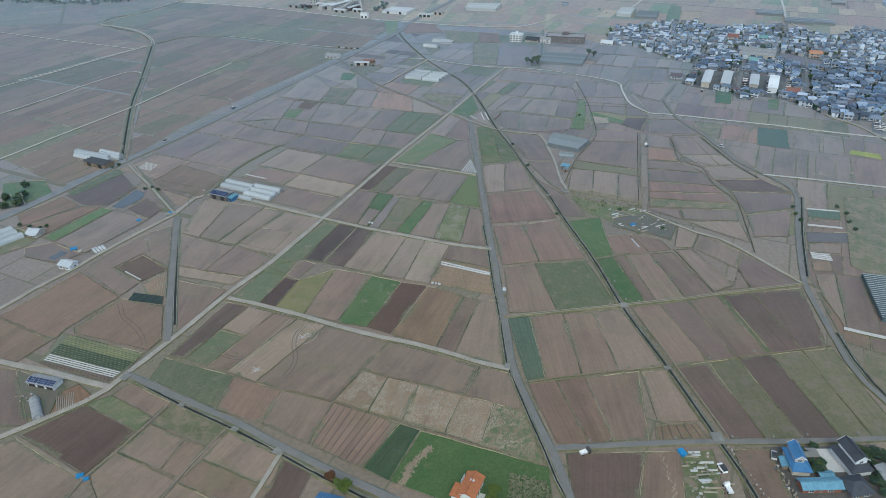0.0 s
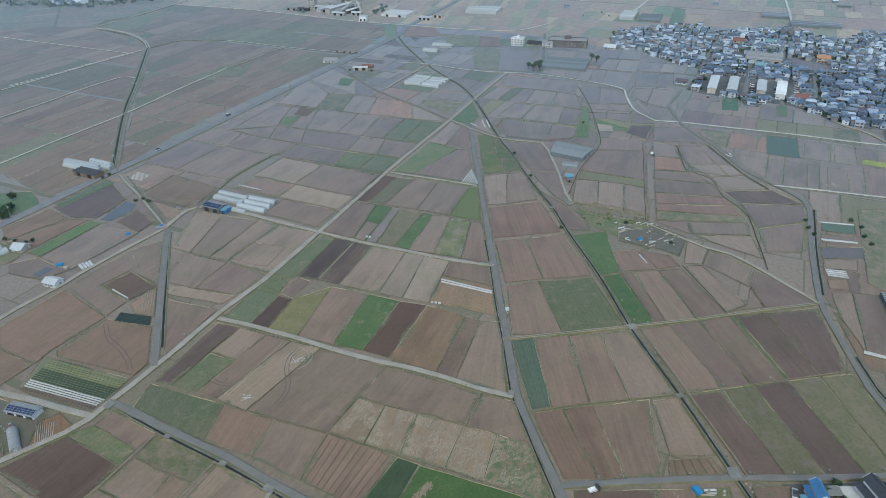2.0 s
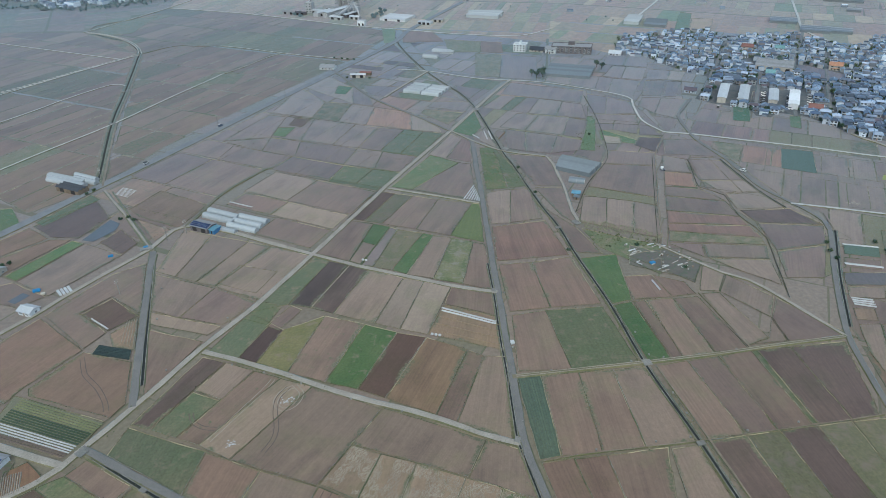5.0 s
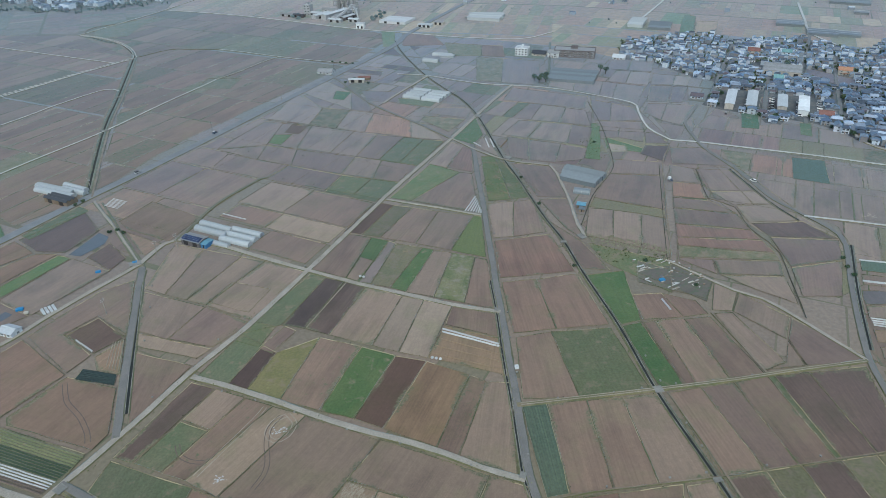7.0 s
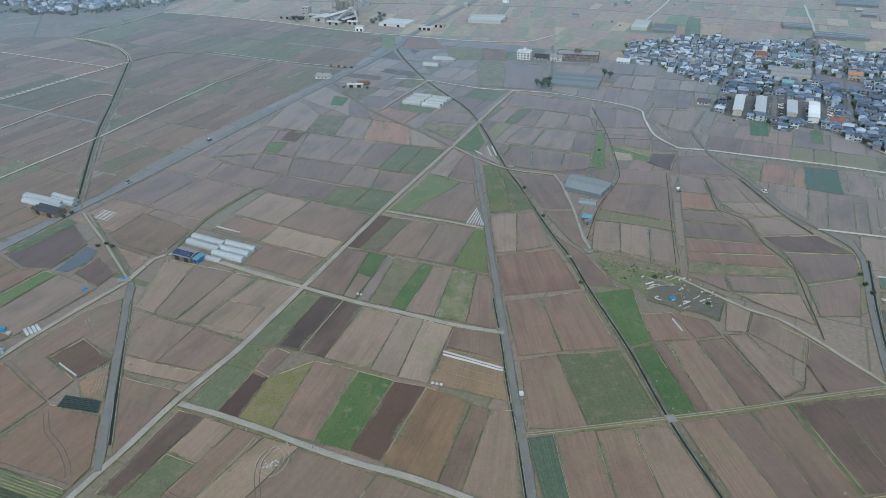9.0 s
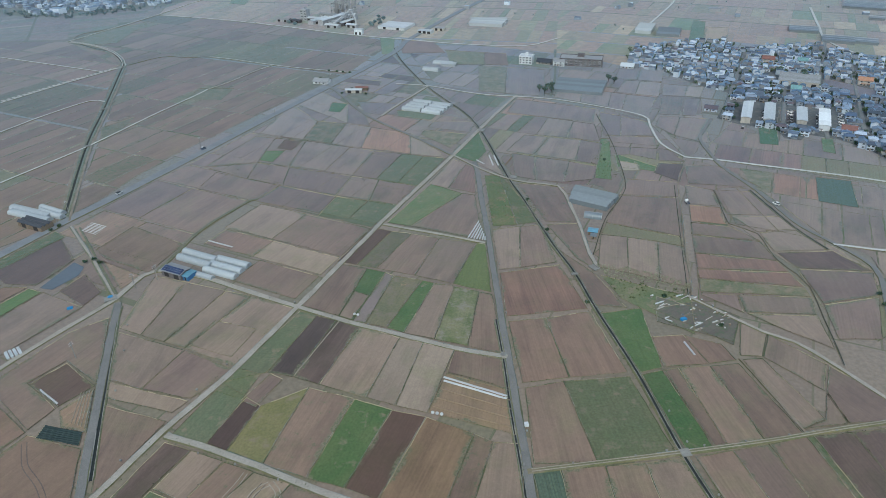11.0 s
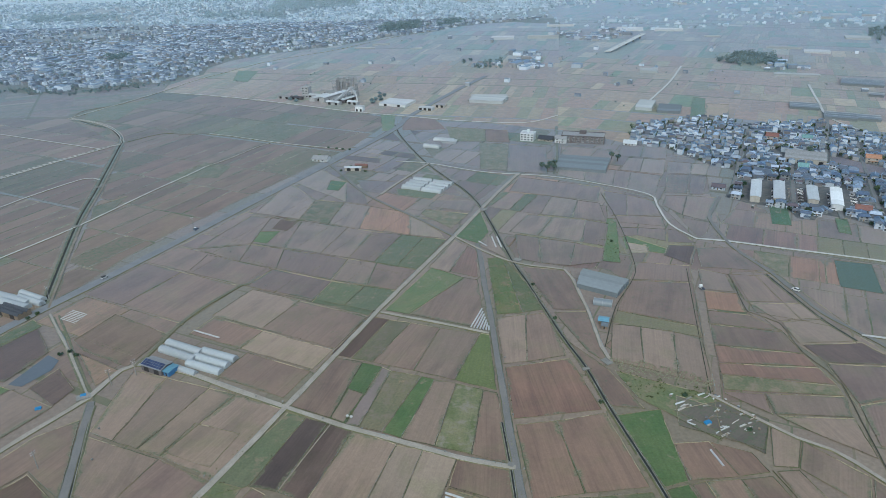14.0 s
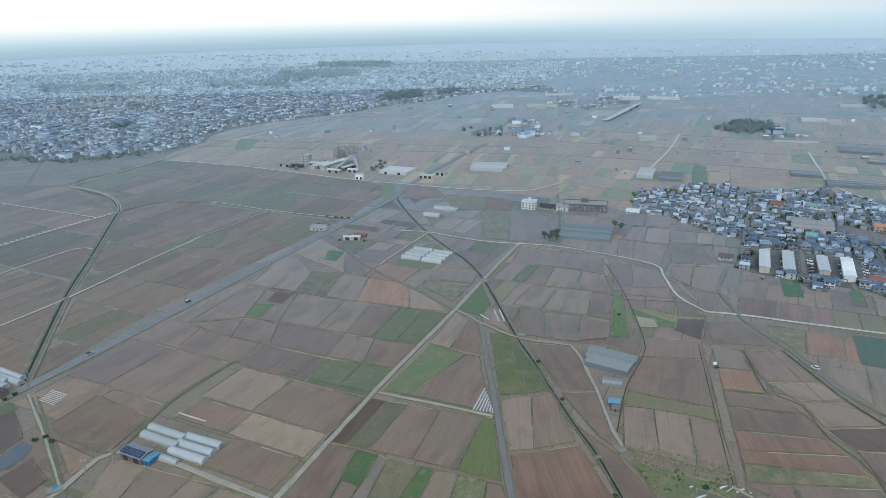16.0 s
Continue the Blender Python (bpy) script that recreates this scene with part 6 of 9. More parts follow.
flat_block(117, 616, -16, 34, 14, 5.6, 3, DARK_BRICK, GREY_ROOF, "three-storey dark school-like block with white windows", bays=9)
flat_block(73, 624, -20, 11, 9, 6.0, 3, WHITE, PALE_ROOF, "white three-storey block with windows", bays=4)
for x, y, w, d, h, wall, roof in ((88, 622, 12, 9, 4, CREAM, NAVY_ROOF), (99, 615, 9, 8, 5, WHITE, GREY_ROOF), (152, 603, 10, 8, 4, WHITE, PALE_ROOF)):
    house(x, y, -24, w, d, 1 if h < 5 else 2, 1.6, wall, roof, "roadside building beside the school-like block")

bm = bmesh.new()
bm.faces.new([bm.verts.new((x, y, 0.12)) for x, y in TOWN])
single("pavement", bm, surface("village_ground", (0.085, 0.088, 0.088), (0.14, 0.132, 0.118), 0.9, 0.4, 0.3, 0.5), "grey paved and gravelled village ground", "pavement", "structure")
# the village: houses on a street grid, built once and set down again and again
SMALL = 0.72
looks = (("two-storey plastered house with a tiled gable roof", 7.4, 5.6, 2, 1.5, 0, 0.55), ("old farmhouse with a hipped dark tile roof", 9, 6.8, 1, 2.2, 0.45, 0.45),
         ("small two-storey house with a hipped tile roof", 6.6, 6, 2, 1.4, 0.55, 0.0), ("low storehouse with a plain gable roof", 5.2, 4, 1, 1.0, 0, 0.0),
         ("wide two-storey house with a tiled roof and wing", 8.6, 5.6, 2, 1.6, 0.35, 0.6), ("narrow two-storey house with a pale gable roof", 5.4, 7.2, 2, 1.3, 0, 0.0),
         ("boxy two-storey house with a shallow roof", 6.8, 6.4, 2, 0.8, 0, 0.4))
taken = [Vector(p) for p in ((195, 475), (200, 486), (206, 497), (208, 471), (213, 482), (219, 493), (227, 468), (234, 482), (237, 460), (241, 468), (246, 477), (258, 556), (272, 552), (264, 548), (266, 562), (276, 545), (254, 571), (309, 543))]
STREETS = (((268, 529), (347, 673)), ((182, 480), (262, 640)), ((216, 468), (250, 540)), ((230, 440), (252, 490)), ((248, 430), (330, 600)), ((190, 560), (330, 500)))


def off_street(q):
    for a, b in STREETS:
        a, b = Vector(a), Vector(b)
        t = max(0.0, min(1.0, (q - a).dot(b - a) / (b - a).length_squared))
        if (q - a.lerp(b, t)).length < 2.2:
            return False
    return True


rnd = random.Random(4)
models, spots = {}, []
us = [(Vector(p) - CORNER).dot(ACROSS) for p in TOWN]
vs = [(Vector(p) - CORNER).dot(ALONG) for p in TOWN]
v = min(vs)
while v < max(vs):
    u = min(us) + rnd.uniform(0, 4)
    while u < max(us):
        q = grid(u + rnd.uniform(-1.2, 1.2), v + rnd.uniform(-1.6, 1.6))
        if inside(q, TOWN) and off_street(q) and not inside(q, LOT) and not inside(q, APARTS) and not inside(q, REDPLOT) and min((q - p).length for p in taken) > 6.8:
            spots.append((q, rnd.choice((0, 0, 0, 90, 90, 180, 270))))
        u += rnd.uniform(5.0, 7.0)
    v += rnd.uniform(5.0, 6.3)
garden, beyond, made = [], [], {i: [] for i in range(len(looks))}
spots.sort(key=lambda s: s[0].y + 0.4 * s[0].x)
for q, face in spots:
    gap = noise.noise((q.x * 0.045, q.y * 0.045, 2.0))
    if rnd.random() < (0.4 if gap < -0.3 else 0.1):
        garden.append(q)
        continue
    if sum(len(g) for g in made.values()) > 300:
        beyond.append((q.x, q.y))
        continue
    i = rnd.choice((0, 0, 1, 2, 2, 3, 4, 4, 5, 5, 6, 6))
    made[i].append(q)
    m = pose(q.x, q.y, 0, 0, 0, face - 26.5 + rnd.uniform(-7, 7)) @ Matrix.Diagonal((rnd.uniform(0.78, 1.12), rnd.uniform(0.78, 1.1), rnd.uniform(0.72, 1.0), 1))
    if i in models:
        copy_thing(models[i], m)
    else:
        label, w, d, st, rise, hip, wing = looks[i]
        models[i] = house(q.x, q.y, face - 26.5, w * SMALL, d * SMALL, st, rise * SMALL, PLASTER, TILES, label, hip, lean=False, floor=1.85, split=False, wing=wing)
        tagged(models[i], group="village houses")
store = shed(*(garden[0]), -26, 2.6, 1.8, 1.5, 0.3, PLASTER, GREY_ROOF, "little garden store between village houses", "garden_store", 1, 1)
tagged(store, group="garden stores")
for q in garden[1:]:
    if rnd.random() < 0.8:
        copy_thing(store, pose(q.x + rnd.uniform(-2, 2), q.y + rnd.uniform(-2, 2), 0, 0, 0, rnd.choice((-26, 64)) + rnd.uniform(-8, 8)))
field(*REDPLOT[2:], *REDPLOT[:2], "redd")
field(*LOT, "darkr")
for a, b in STREETS:
    road("village_street", "asphalt", 2.2, [a, Vector(a).lerp(Vector(b), 0.5), b])


# ---- trees ----
lf = Mat("leaves", 0.6, 0.35, sheen=0.6)
LEAVES = lf.done(lf.value(lf.mix(lf.random(), (0.03, 0.06, 0.022), (0.06, 0.085, 0.03)), lf.island(), 0.55, 1.5))
fl = Mat("fresh_leaves", 0.75, 0.25)
FRESH = fl.done(fl.value(fl.mix(fl.island(), (0.12, 0.17, 0.035), (0.09, 0.125, 0.03)), fl.island(), 0.6, 1.4))
# haze mixed into the leaf colour of far woods
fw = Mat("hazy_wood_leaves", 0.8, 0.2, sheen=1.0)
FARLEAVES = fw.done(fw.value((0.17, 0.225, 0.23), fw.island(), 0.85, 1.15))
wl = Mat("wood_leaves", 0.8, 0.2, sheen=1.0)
# farther woods: leaf colour taken nearer to the haze itself
hw = Mat("hazed_wood_leaves", 0.8, 0.2, sheen=1.0)
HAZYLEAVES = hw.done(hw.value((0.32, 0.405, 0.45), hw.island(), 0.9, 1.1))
WOODLEAVES = wl.done(wl.value((0.1, 0.135, 0.095), wl.island(), 0.7, 1.3))
rl = Mat("russet_leaves", 0.8, 0.2)
RUSSET = rl.done(rl.value((0.12, 0.06, 0.032), rl.island(), 0.5, 1.5))
BARK = paint("bark", (0.1, 0.08, 0.06), 0.95, stain=0.6)


def leaf_cloud(bm, rnd, blobs, count, size):
    for _ in range(count):
        cx, cy, cz, r = rnd.choice(blobs)
        d = Vector((rnd.gauss(0, 1), rnd.gauss(0, 1), rnd.gauss(0, 0.8))).normalized() * r * rnd.uniform(0.45, 1.08)
        c = Vector((cx, cy, cz)) + d
        n = Vector((rnd.gauss(0, 1), rnd.gauss(0, 1), rnd.gauss(0.6, 1))).normalized()
        a = n.orthogonal().normalized() * size * rnd.uniform(0.6, 1.3)
        b = n.cross(a).normalized() * size * rnd.uniform(0.4, 0.9)
        bm.faces.new([bm.verts.new(c + p) for p in (a, b, -a, -b)])


def tree(x, y, h, spread, leaves, label, seed=1, count=900, size=0.32, name="tree"):
    rnd = random.Random(seed)
    ob = thing(name, x, y, 0, 0, label, "tree" if name == "tree" else "bush")
    bm = bmesh.new()
    limbs = [((0, 0, 0), (0.1, 0.05, h * 0.55), 0.035 * h, 0.018 * h)]
    blobs = [(0, 0, h * 0.68, spread * 0.55)]
    for i in range(6):
        a = i * 1.05 + rnd.uniform(-0.3, 0.3)
        r, z = spread * rnd.uniform(0.4, 0.7), h * rnd.uniform(0.5, 0.88)
        tip = (r * math.cos(a), r * math.sin(a), z)
        limbs.append(((0.05, 0.02, h * rnd.uniform(0.25, 0.5)), tip, 0.016 * h, 0.005 * h))
        blobs.append((*tip, spread * rnd.uniform(0.28, 0.5)))
    for a, b, r0, r1 in limbs:
        a, b = Vector(a), Vector(b)
        s = (b - a).normalized().orthogonal().normalized()
        t = (b - a).normalized().cross(s)
        lo = [bm.verts.new(a + (s * math.cos(k) + t * math.sin(k)) * r0) for k in (0, 1.26, 2.51, 3.77, 5.03)]
        hi = [bm.verts.new(b + (s * math.cos(k) + t * math.sin(k)) * r1) for k in (0, 1.26, 2.51, 3.77, 5.03)]
        for k in range(5):
            bm.faces.new((lo[k], lo[(k + 1) % 5], hi[(k + 1) % 5], hi[k]))
    part("trunk", bm, BARK, ob)
    bm = bmesh.new()
    leaf_cloud(bm, rnd, blobs, count, size)
    part("crown", bm, leaves, ob)
    return ob


yard_tree = tree(*garden[1], 3.6, 2.0, LEAVES, "dark evergreen garden tree between houses", 3, 420, 0.42)
small_tree = tree(*garden[2], 2.4, 1.5, LEAVES, "clipped evergreen garden tree beside a house", 5, 320, 0.38)
behind = []
for i, (q, _) in enumerate(spots):
    if rnd.random() < 0.75:
        o = grid(rnd.choice((-2.9, 2.9)), rnd.uniform(2.3, 3.2)) - CORNER
        if i < 260:
            copy_thing(rnd.choice((yard_tree, small_tree)), pose(q.x + o.x, q.y + o.y, -0.6, 0, 0, rnd.uniform(0, 360)) @ Matrix.Scale(rnd.uniform(0.7, 1.1), 4))
        else:
            behind.append((q + o).to_tuple())


# ---- cars ----
CARPAINT = palette("car_paint", [(0.75, 0.75, 0.75), (0.7, 0.71, 0.72), (0.4, 0.41, 0.42), (0.05, 0.05, 0.055), (0.6, 0.6, 0.58), (0.1, 0.13, 0.2)], 0.3)
TYRE = paint("tyre_rubber", (0.02, 0.02, 0.02), 0.9)


def shell(rings):
    """A closed body from cross-sections of (x, half width, low z, high z)."""
    bm = bmesh.new()
    rr = [[bm.verts.new((x, s * hw, z)) for s, z in ((-1, lo), (-1, hi), (1, hi), (1, lo))] for x, hw, lo, hi in rings]
    for a, b in zip(rr, rr[1:]):
        for k in range(4):
            bm.faces.new((a[k], a[(k + 1) % 4], b[(k + 1) % 4], b[k]))
    bm.faces.new(rr[0][::-1]), bm.faces.new(rr[-1])
    bmesh.ops.recalc_face_normals(bm, faces=bm.faces[:])
    return bm


def wheel_mesh(r=0.3, w=0.2):
    bm = bmesh.new()
    bmesh.ops.create_cone(bm, cap_ends=True, segments=12, radius1=r, radius2=r, depth=w, matrix=Matrix.Rotation(radians(90), 4, "X"))
    return bm


def car(x, y, z, turn, label, truck=False):
    ob = thing("truck" if truck else "car", x, y, z, turn, label, "truck" if truck else "car")
    if truck:
        part("cab", shell([(0.65, 0.7, 0.35, 1.2), (0.75, 0.72, 0.3, 1.75), (1.35, 0.7, 0.3, 1.78), (1.68, 0.68, 0.3, 1.0), (1.7, 0.66, 0.35, 0.5)]), CARPAINT, ob)
        part("cargo_bed", block(-1.7, 0.62, -0.72, 0.72, 0.55, 0.68), CARPAINT, ob)
        for b in ((-1.7, 0.62, -0.72, -0.67), (-1.7, 0.62, 0.67, 0.72), (-1.7, -1.65, -0.67, 0.67)):
            part("bed_side", block(*b, 0.68, 0.98), CARPAINT, ob)
        part("windscreen", shell([(1.36, 0.62, 1.05, 1.72), (1.62, 0.6, 1.02, 1.12)]), GLASS, ob)
        ax = (-1.05, 1.15)
    else:
        part("body", shell([(-1.75, 0.68, 0.4, 0.85), (-1.6, 0.74, 0.28, 0.95), (0.7, 0.74, 0.28, 0.95), (1.6, 0.72, 0.28, 0.8), (1.75, 0.64, 0.38, 0.65)]), CARPAINT, ob)
        part("cabin", shell([(-1.6, 0.66, 0.9, 1.0), (-1.35, 0.6, 0.9, 1.5), (0.25, 0.6, 0.9, 1.52), (0.95, 0.66, 0.9, 0.95)]), GLASS, ob)
        part("roof_panel", block(-1.3, 0.22, -0.58, 0.58, 1.5, 1.56), CARPAINT, ob)
        ax = (-1.1, 1.1)
    for wx in ax:
        for wy in (-0.66, 0.66):
            part("wheel", wheel_mesh(), TYRE, ob).matrix_basis = pose(wx, wy, 0.3)
    return ob


# ---- the far town and woods ----
def far_houses(name, spots, label, big=0.0, seed=1, mats_of=None, scale=1.0):
    """Many small gabled houses, some with a lower wing, joined into one mesh."""
    rnd = np.random.default_rng(seed)
    verts, faces, mats = [], [], []

    def put(x, y, w, d, h, r, a):
        c, s = math.cos(a), math.sin(a)
        n = len(verts)
        for px, py, z in ((-w, -d, 0), (w, -d, 0), (w, d, 0), (-w, d, 0), (-w, -d, h), (w, -d, h), (w, d, h), (-w, d, h), (-w, 0, h + r), (w, 0, h + r)):
            verts.append((x + c * px - s * py, y + s * px + c * py, z))
        for f, mi in (((0, 1, 5, 4), 0), ((1, 2, 6, 9, 5), 0), ((2, 3, 7, 6), 0), ((3, 0, 4, 8, 7), 0), ((4, 5, 9, 8), 1), ((6, 7, 8, 9), 1)):
            faces.append([n + k for k in f])
            mats.append(mi)

    for x, y in spots:
        w, d, h, r = rnd.uniform(2.0, 3.4) * scale, rnd.uniform(1.7, 2.7) * scale, rnd.uniform(2.0, 4.2), rnd.uniform(0.6, 1.2) * scale
        if rnd.random() < big:
            w, d, h, r = rnd.uniform(4, 12), rnd.uniform(3, 6), rnd.uniform(2.4, 6), rnd.uniform(0.2, 0.8)
        a = radians(-26.5 + rnd.choice((0, 90)) + rnd.uniform(-9, 9))
        put(x, y, w, d, h, r, a)
        if rnd.random() < 0.4:
            b = a + radians(90)
            put(x + math.cos(b) * (d + 1.0), y + math.sin(b) * (d + 1.0), 1.3, w * 0.6, h * 0.55, r * 0.5, b)
    me = bpy.data.meshes.new(name)
    me.from_pydata(verts, [], faces)
    for m in mats_of or (PLASTER_FAR, TILES_FAR):
        me.materials.append(m)
    me.polygons.foreach_set("material_index", mats)
    tagged(new(name, me), label, "buildings", "", "stuff")


def scatter(poly, gap, seed, keep=1.0, clump=1.1):
    """Random spots in an outline, thicker and thinner in broad patches."""
    rnd = random.Random(seed)
    x0, x1 = min(p[0] for p in poly), max(p[0] for p in poly)
    y0, y1 = min(p[1] for p in poly), max(p[1] for p in poly)
    out = []
    for _ in range(int((x1 - x0) * (y1 - y0) / gap ** 2)):
        q = Vector((rnd.uniform(x0, x1), rnd.uniform(y0, y1)))
        dens = 0.5 + noise.noise((q.x * 0.004, q.y * 0.004, 0.3)) * clump + 0.3 * noise.noise((q.x * 0.02, q.y * 0.02, 4.3))
        if rnd.random() < keep * min(1.0, max(0.0 if clump > 1.5 else 0.12, dens + 0.25)) and inside(q, poly):
            out.append((q.x, q.y))
    return out


def wood(name, spots, h, label, per=60, size=1.6, seed=2, leaves=None):
    """Many crowns of small leaf clumps on stems, standing close together."""
    rnd = random.Random(seed)
    bm = bmesh.new()
    for x, y in spots:
        s = h * rnd.uniform(0.6, 1.1)
        x, y = x + rnd.gauss(0, 0.5) * h, y + rnd.gauss(0, 0.5) * h
        blobs = [(x + rnd.uniform(-1, 1) * s * 0.35, y + rnd.uniform(-1, 1) * s * 0.35, s * rnd.uniform(0.3, 0.8), s * rnd.uniform(0.25, 0.4)) for _ in range(5)]
        leaf_cloud(bm, rnd, blobs, per, size)
        box(bm, x - 0.2, x + 0.2, y - 0.2, y + 0.2, 0, s * 0.5)
    single(name, bm, leaves or FARLEAVES, label, "trees", "stuff")


def shell_along(a, b, width, z0, z1, thick=0.8):
    """A sloping slab from a to b."""
    a, b = Vector(a), Vector(b)
    s = Vector(((b - a).y, -(b - a).x)).normalized() * width
    bm = bmesh.new()
    v = [bm.verts.new((*(p + s * k), z + dz)) for dz in (-thick, 0) for p, k, z in ((a, -1, z0), (a, 1, z0), (b, 1, z1), (b, -1, z1))]
    for f in ((3, 2, 1, 0), (4, 5, 6, 7), (0, 1, 5, 4), (1, 2, 6, 5), (2, 3, 7, 6), (3, 0, 4, 7)):
        bm.faces.new([v[i] for i in f])
    return bm


FARTOWN = [(-560, 934), (-511, 930), (-477, 880), (-436, 866), (-438, 897), (-401, 908), (-362, 914), (-333, 928), (-308, 968), (-318, 1028), (-300, 1085), (-270, 1132), (-202, 1188), (-136, 1238), (-78, 1328), (-16, 1362), (68, 1466), (150, 1492), (235, 1560), (-1200, 1560), (-820, 935)]
MIDTOWN = [(-1300, 1560), (240, 1560), (330, 1900), (420, 2300), (-1900, 2300)]
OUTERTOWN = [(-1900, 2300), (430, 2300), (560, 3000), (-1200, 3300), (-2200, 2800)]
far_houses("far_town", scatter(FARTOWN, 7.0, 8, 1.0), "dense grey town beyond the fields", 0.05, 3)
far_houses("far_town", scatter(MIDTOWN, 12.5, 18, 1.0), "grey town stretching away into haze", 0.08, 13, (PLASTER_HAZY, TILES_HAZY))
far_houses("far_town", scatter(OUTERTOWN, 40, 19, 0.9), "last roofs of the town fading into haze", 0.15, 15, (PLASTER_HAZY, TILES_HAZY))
far_houses("village_houses", [p for p in beyond], "close-set village houses beyond the street", 0.0, 4, (VILLAGE_WALL, VILLAGE_ROOF), 0.78)
EASTLAND = [(330, 1900), (150, 1500), (300, 1300), (560, 1320), (1300, 1150), (2050, 1700), (1900, 2400), (500, 2400)]
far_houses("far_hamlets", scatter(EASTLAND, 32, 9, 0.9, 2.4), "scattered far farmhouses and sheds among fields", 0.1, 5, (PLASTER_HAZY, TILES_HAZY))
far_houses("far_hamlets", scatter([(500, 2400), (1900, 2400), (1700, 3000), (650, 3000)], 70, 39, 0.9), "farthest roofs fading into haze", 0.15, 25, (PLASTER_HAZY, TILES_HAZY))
far_houses("far_hamlet", scatter([(92, 942), (130, 950), (150, 1085), (108, 1090)], 8, 11, 1.0), "small far hamlet among trees", 0.12, 6)
far_houses("far_hamlet", scatter([(46, 978), (76, 960), (90, 1010), (60, 1030)], 8, 16, 1.0), "cluster of far houses among trees", 0.1, 16)
far_houses("far_hamlet", scatter([(390, 900), (440, 890), (462, 935), (420, 950)], 8, 12, 1.0), "small far hamlet beside a wood", 0.15, 7)
far_houses("far_hamlet", scatter([(455, 700), (540, 660), (640, 780), (520, 820)], 14, 13, 0.8), "far farmsteads behind the village", 0.1, 8)
far_houses("far_hamlet", scatter([(240, 1180), (330, 1240), (330, 1330), (190, 1290)], 11, 17, 1.0), "sheds and houses beside the road bridge", 0.3, 18)
for spots, h, label, seed in (
        (scatter([(-105, 1355), (-31, 1391), (-35, 1500), (-103, 1480)], 6, 21, 1.4), 10, "dark wood at the edge of the far town", 2),
        (scatter([(6, 1421), (54, 1480), (50, 1540), (8, 1510)], 7, 31, 1.2), 9, "small dark wood beside the far town", 3),
        (scatter([(-540, 1720), (-332, 1660), (-390, 1830), (-590, 1880)], 9, 22, 1.0), 9, "dark wooded rise in the far town", 4),
        (scatter([(-427, 1820), (-207, 1950), (-230, 2150), (-460, 2150)], 10, 32, 1.1), 10, "dark wooded hill in the far town", 5),
        (scatter([(-965, 1720), (-706, 1690), (-800, 1830), (-1040, 1860)], 10, 28, 0.9), 9, "dark wooded belt in the far town", 6),
        (scatter([(-384, 2300), (-132, 2200), (-150, 2500), (-420, 2600)], 13, 29, 1.1), 11, "dark wooded belt on the skyline of the town", 7),
        (scatter([(-491, 1106), (-455, 1100), (-480, 1150), (-512, 1155)], 6, 30, 1.2), 8, "clump of trees among far roofs", 8),
        (scatter([(373, 985), (419, 1020), (449, 985), (430, 935), (395, 938), (359, 965)], 5.5, 23, 1.3), 8, "dark shelter wood beside far farms", 9),
        (scatter([(656, 1130), (700, 1095), (782, 1230), (722, 1240)], 7, 35, 1.3), 9, "dark wood beyond far greenhouses", 10),
        (scatter([(38, 975), (82, 958), (92, 1020), (44, 1035)], 7, 24, 1.2), 6, "trees round the far hamlet", 11)):
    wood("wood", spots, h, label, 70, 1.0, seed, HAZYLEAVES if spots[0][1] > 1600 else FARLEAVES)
wood("village_trees", behind, 2.8, "dark garden trees between village roofs", 60, 0.5, 12, LEAVES)
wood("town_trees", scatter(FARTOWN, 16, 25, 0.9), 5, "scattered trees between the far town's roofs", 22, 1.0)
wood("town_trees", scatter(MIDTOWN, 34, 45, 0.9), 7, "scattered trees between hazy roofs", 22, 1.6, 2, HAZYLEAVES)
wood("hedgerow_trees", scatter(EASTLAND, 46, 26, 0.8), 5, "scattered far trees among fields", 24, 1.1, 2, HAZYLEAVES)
PLAIN = [(-330, 900), (-60, 820), (120, 700), (330, 780), (640, 760), (700, 1000), (300, 1150), (-60, 1350), (-230, 1200)]
wood("field_bushes", scatter(PLAIN, 42, 33, 0.8), 1.8, "low bushes and hedges scattered over far fields", 14, 0.6)
far_houses("field_huts", scatter(PLAIN, 70, 34, 0.6), "small huts and sheds standing among far fields", 0.1, 14)
wood("riverside_scrub", scatter([(-700, 915), (-477, 872), (-420, 857), (-325, 905), (-372, 915), (-442, 892), (-700, 940)], 6.5, 27, 1.0), 3.2, "low scrub along the far river", 26, 0.8)
bridge = thing("bridge", 0, 0, 0, 0, "grey road bridge rising over far fields", "bridge")
part("deck", shell_along((242, 1061), (338, 1220), 4, 3.0, 6.0), CONCRETE, bridge)
for i in range(5):
    q = Vector((242, 1061)).lerp(Vector((338, 1220)), (i + 0.5) / 5)
    part("pier", block(q.x - 1.2, q.x + 1.2, q.y - 1.2, q.y + 1.2, 0, 3.2 + 0.8 * i), CULVERT, bridge)


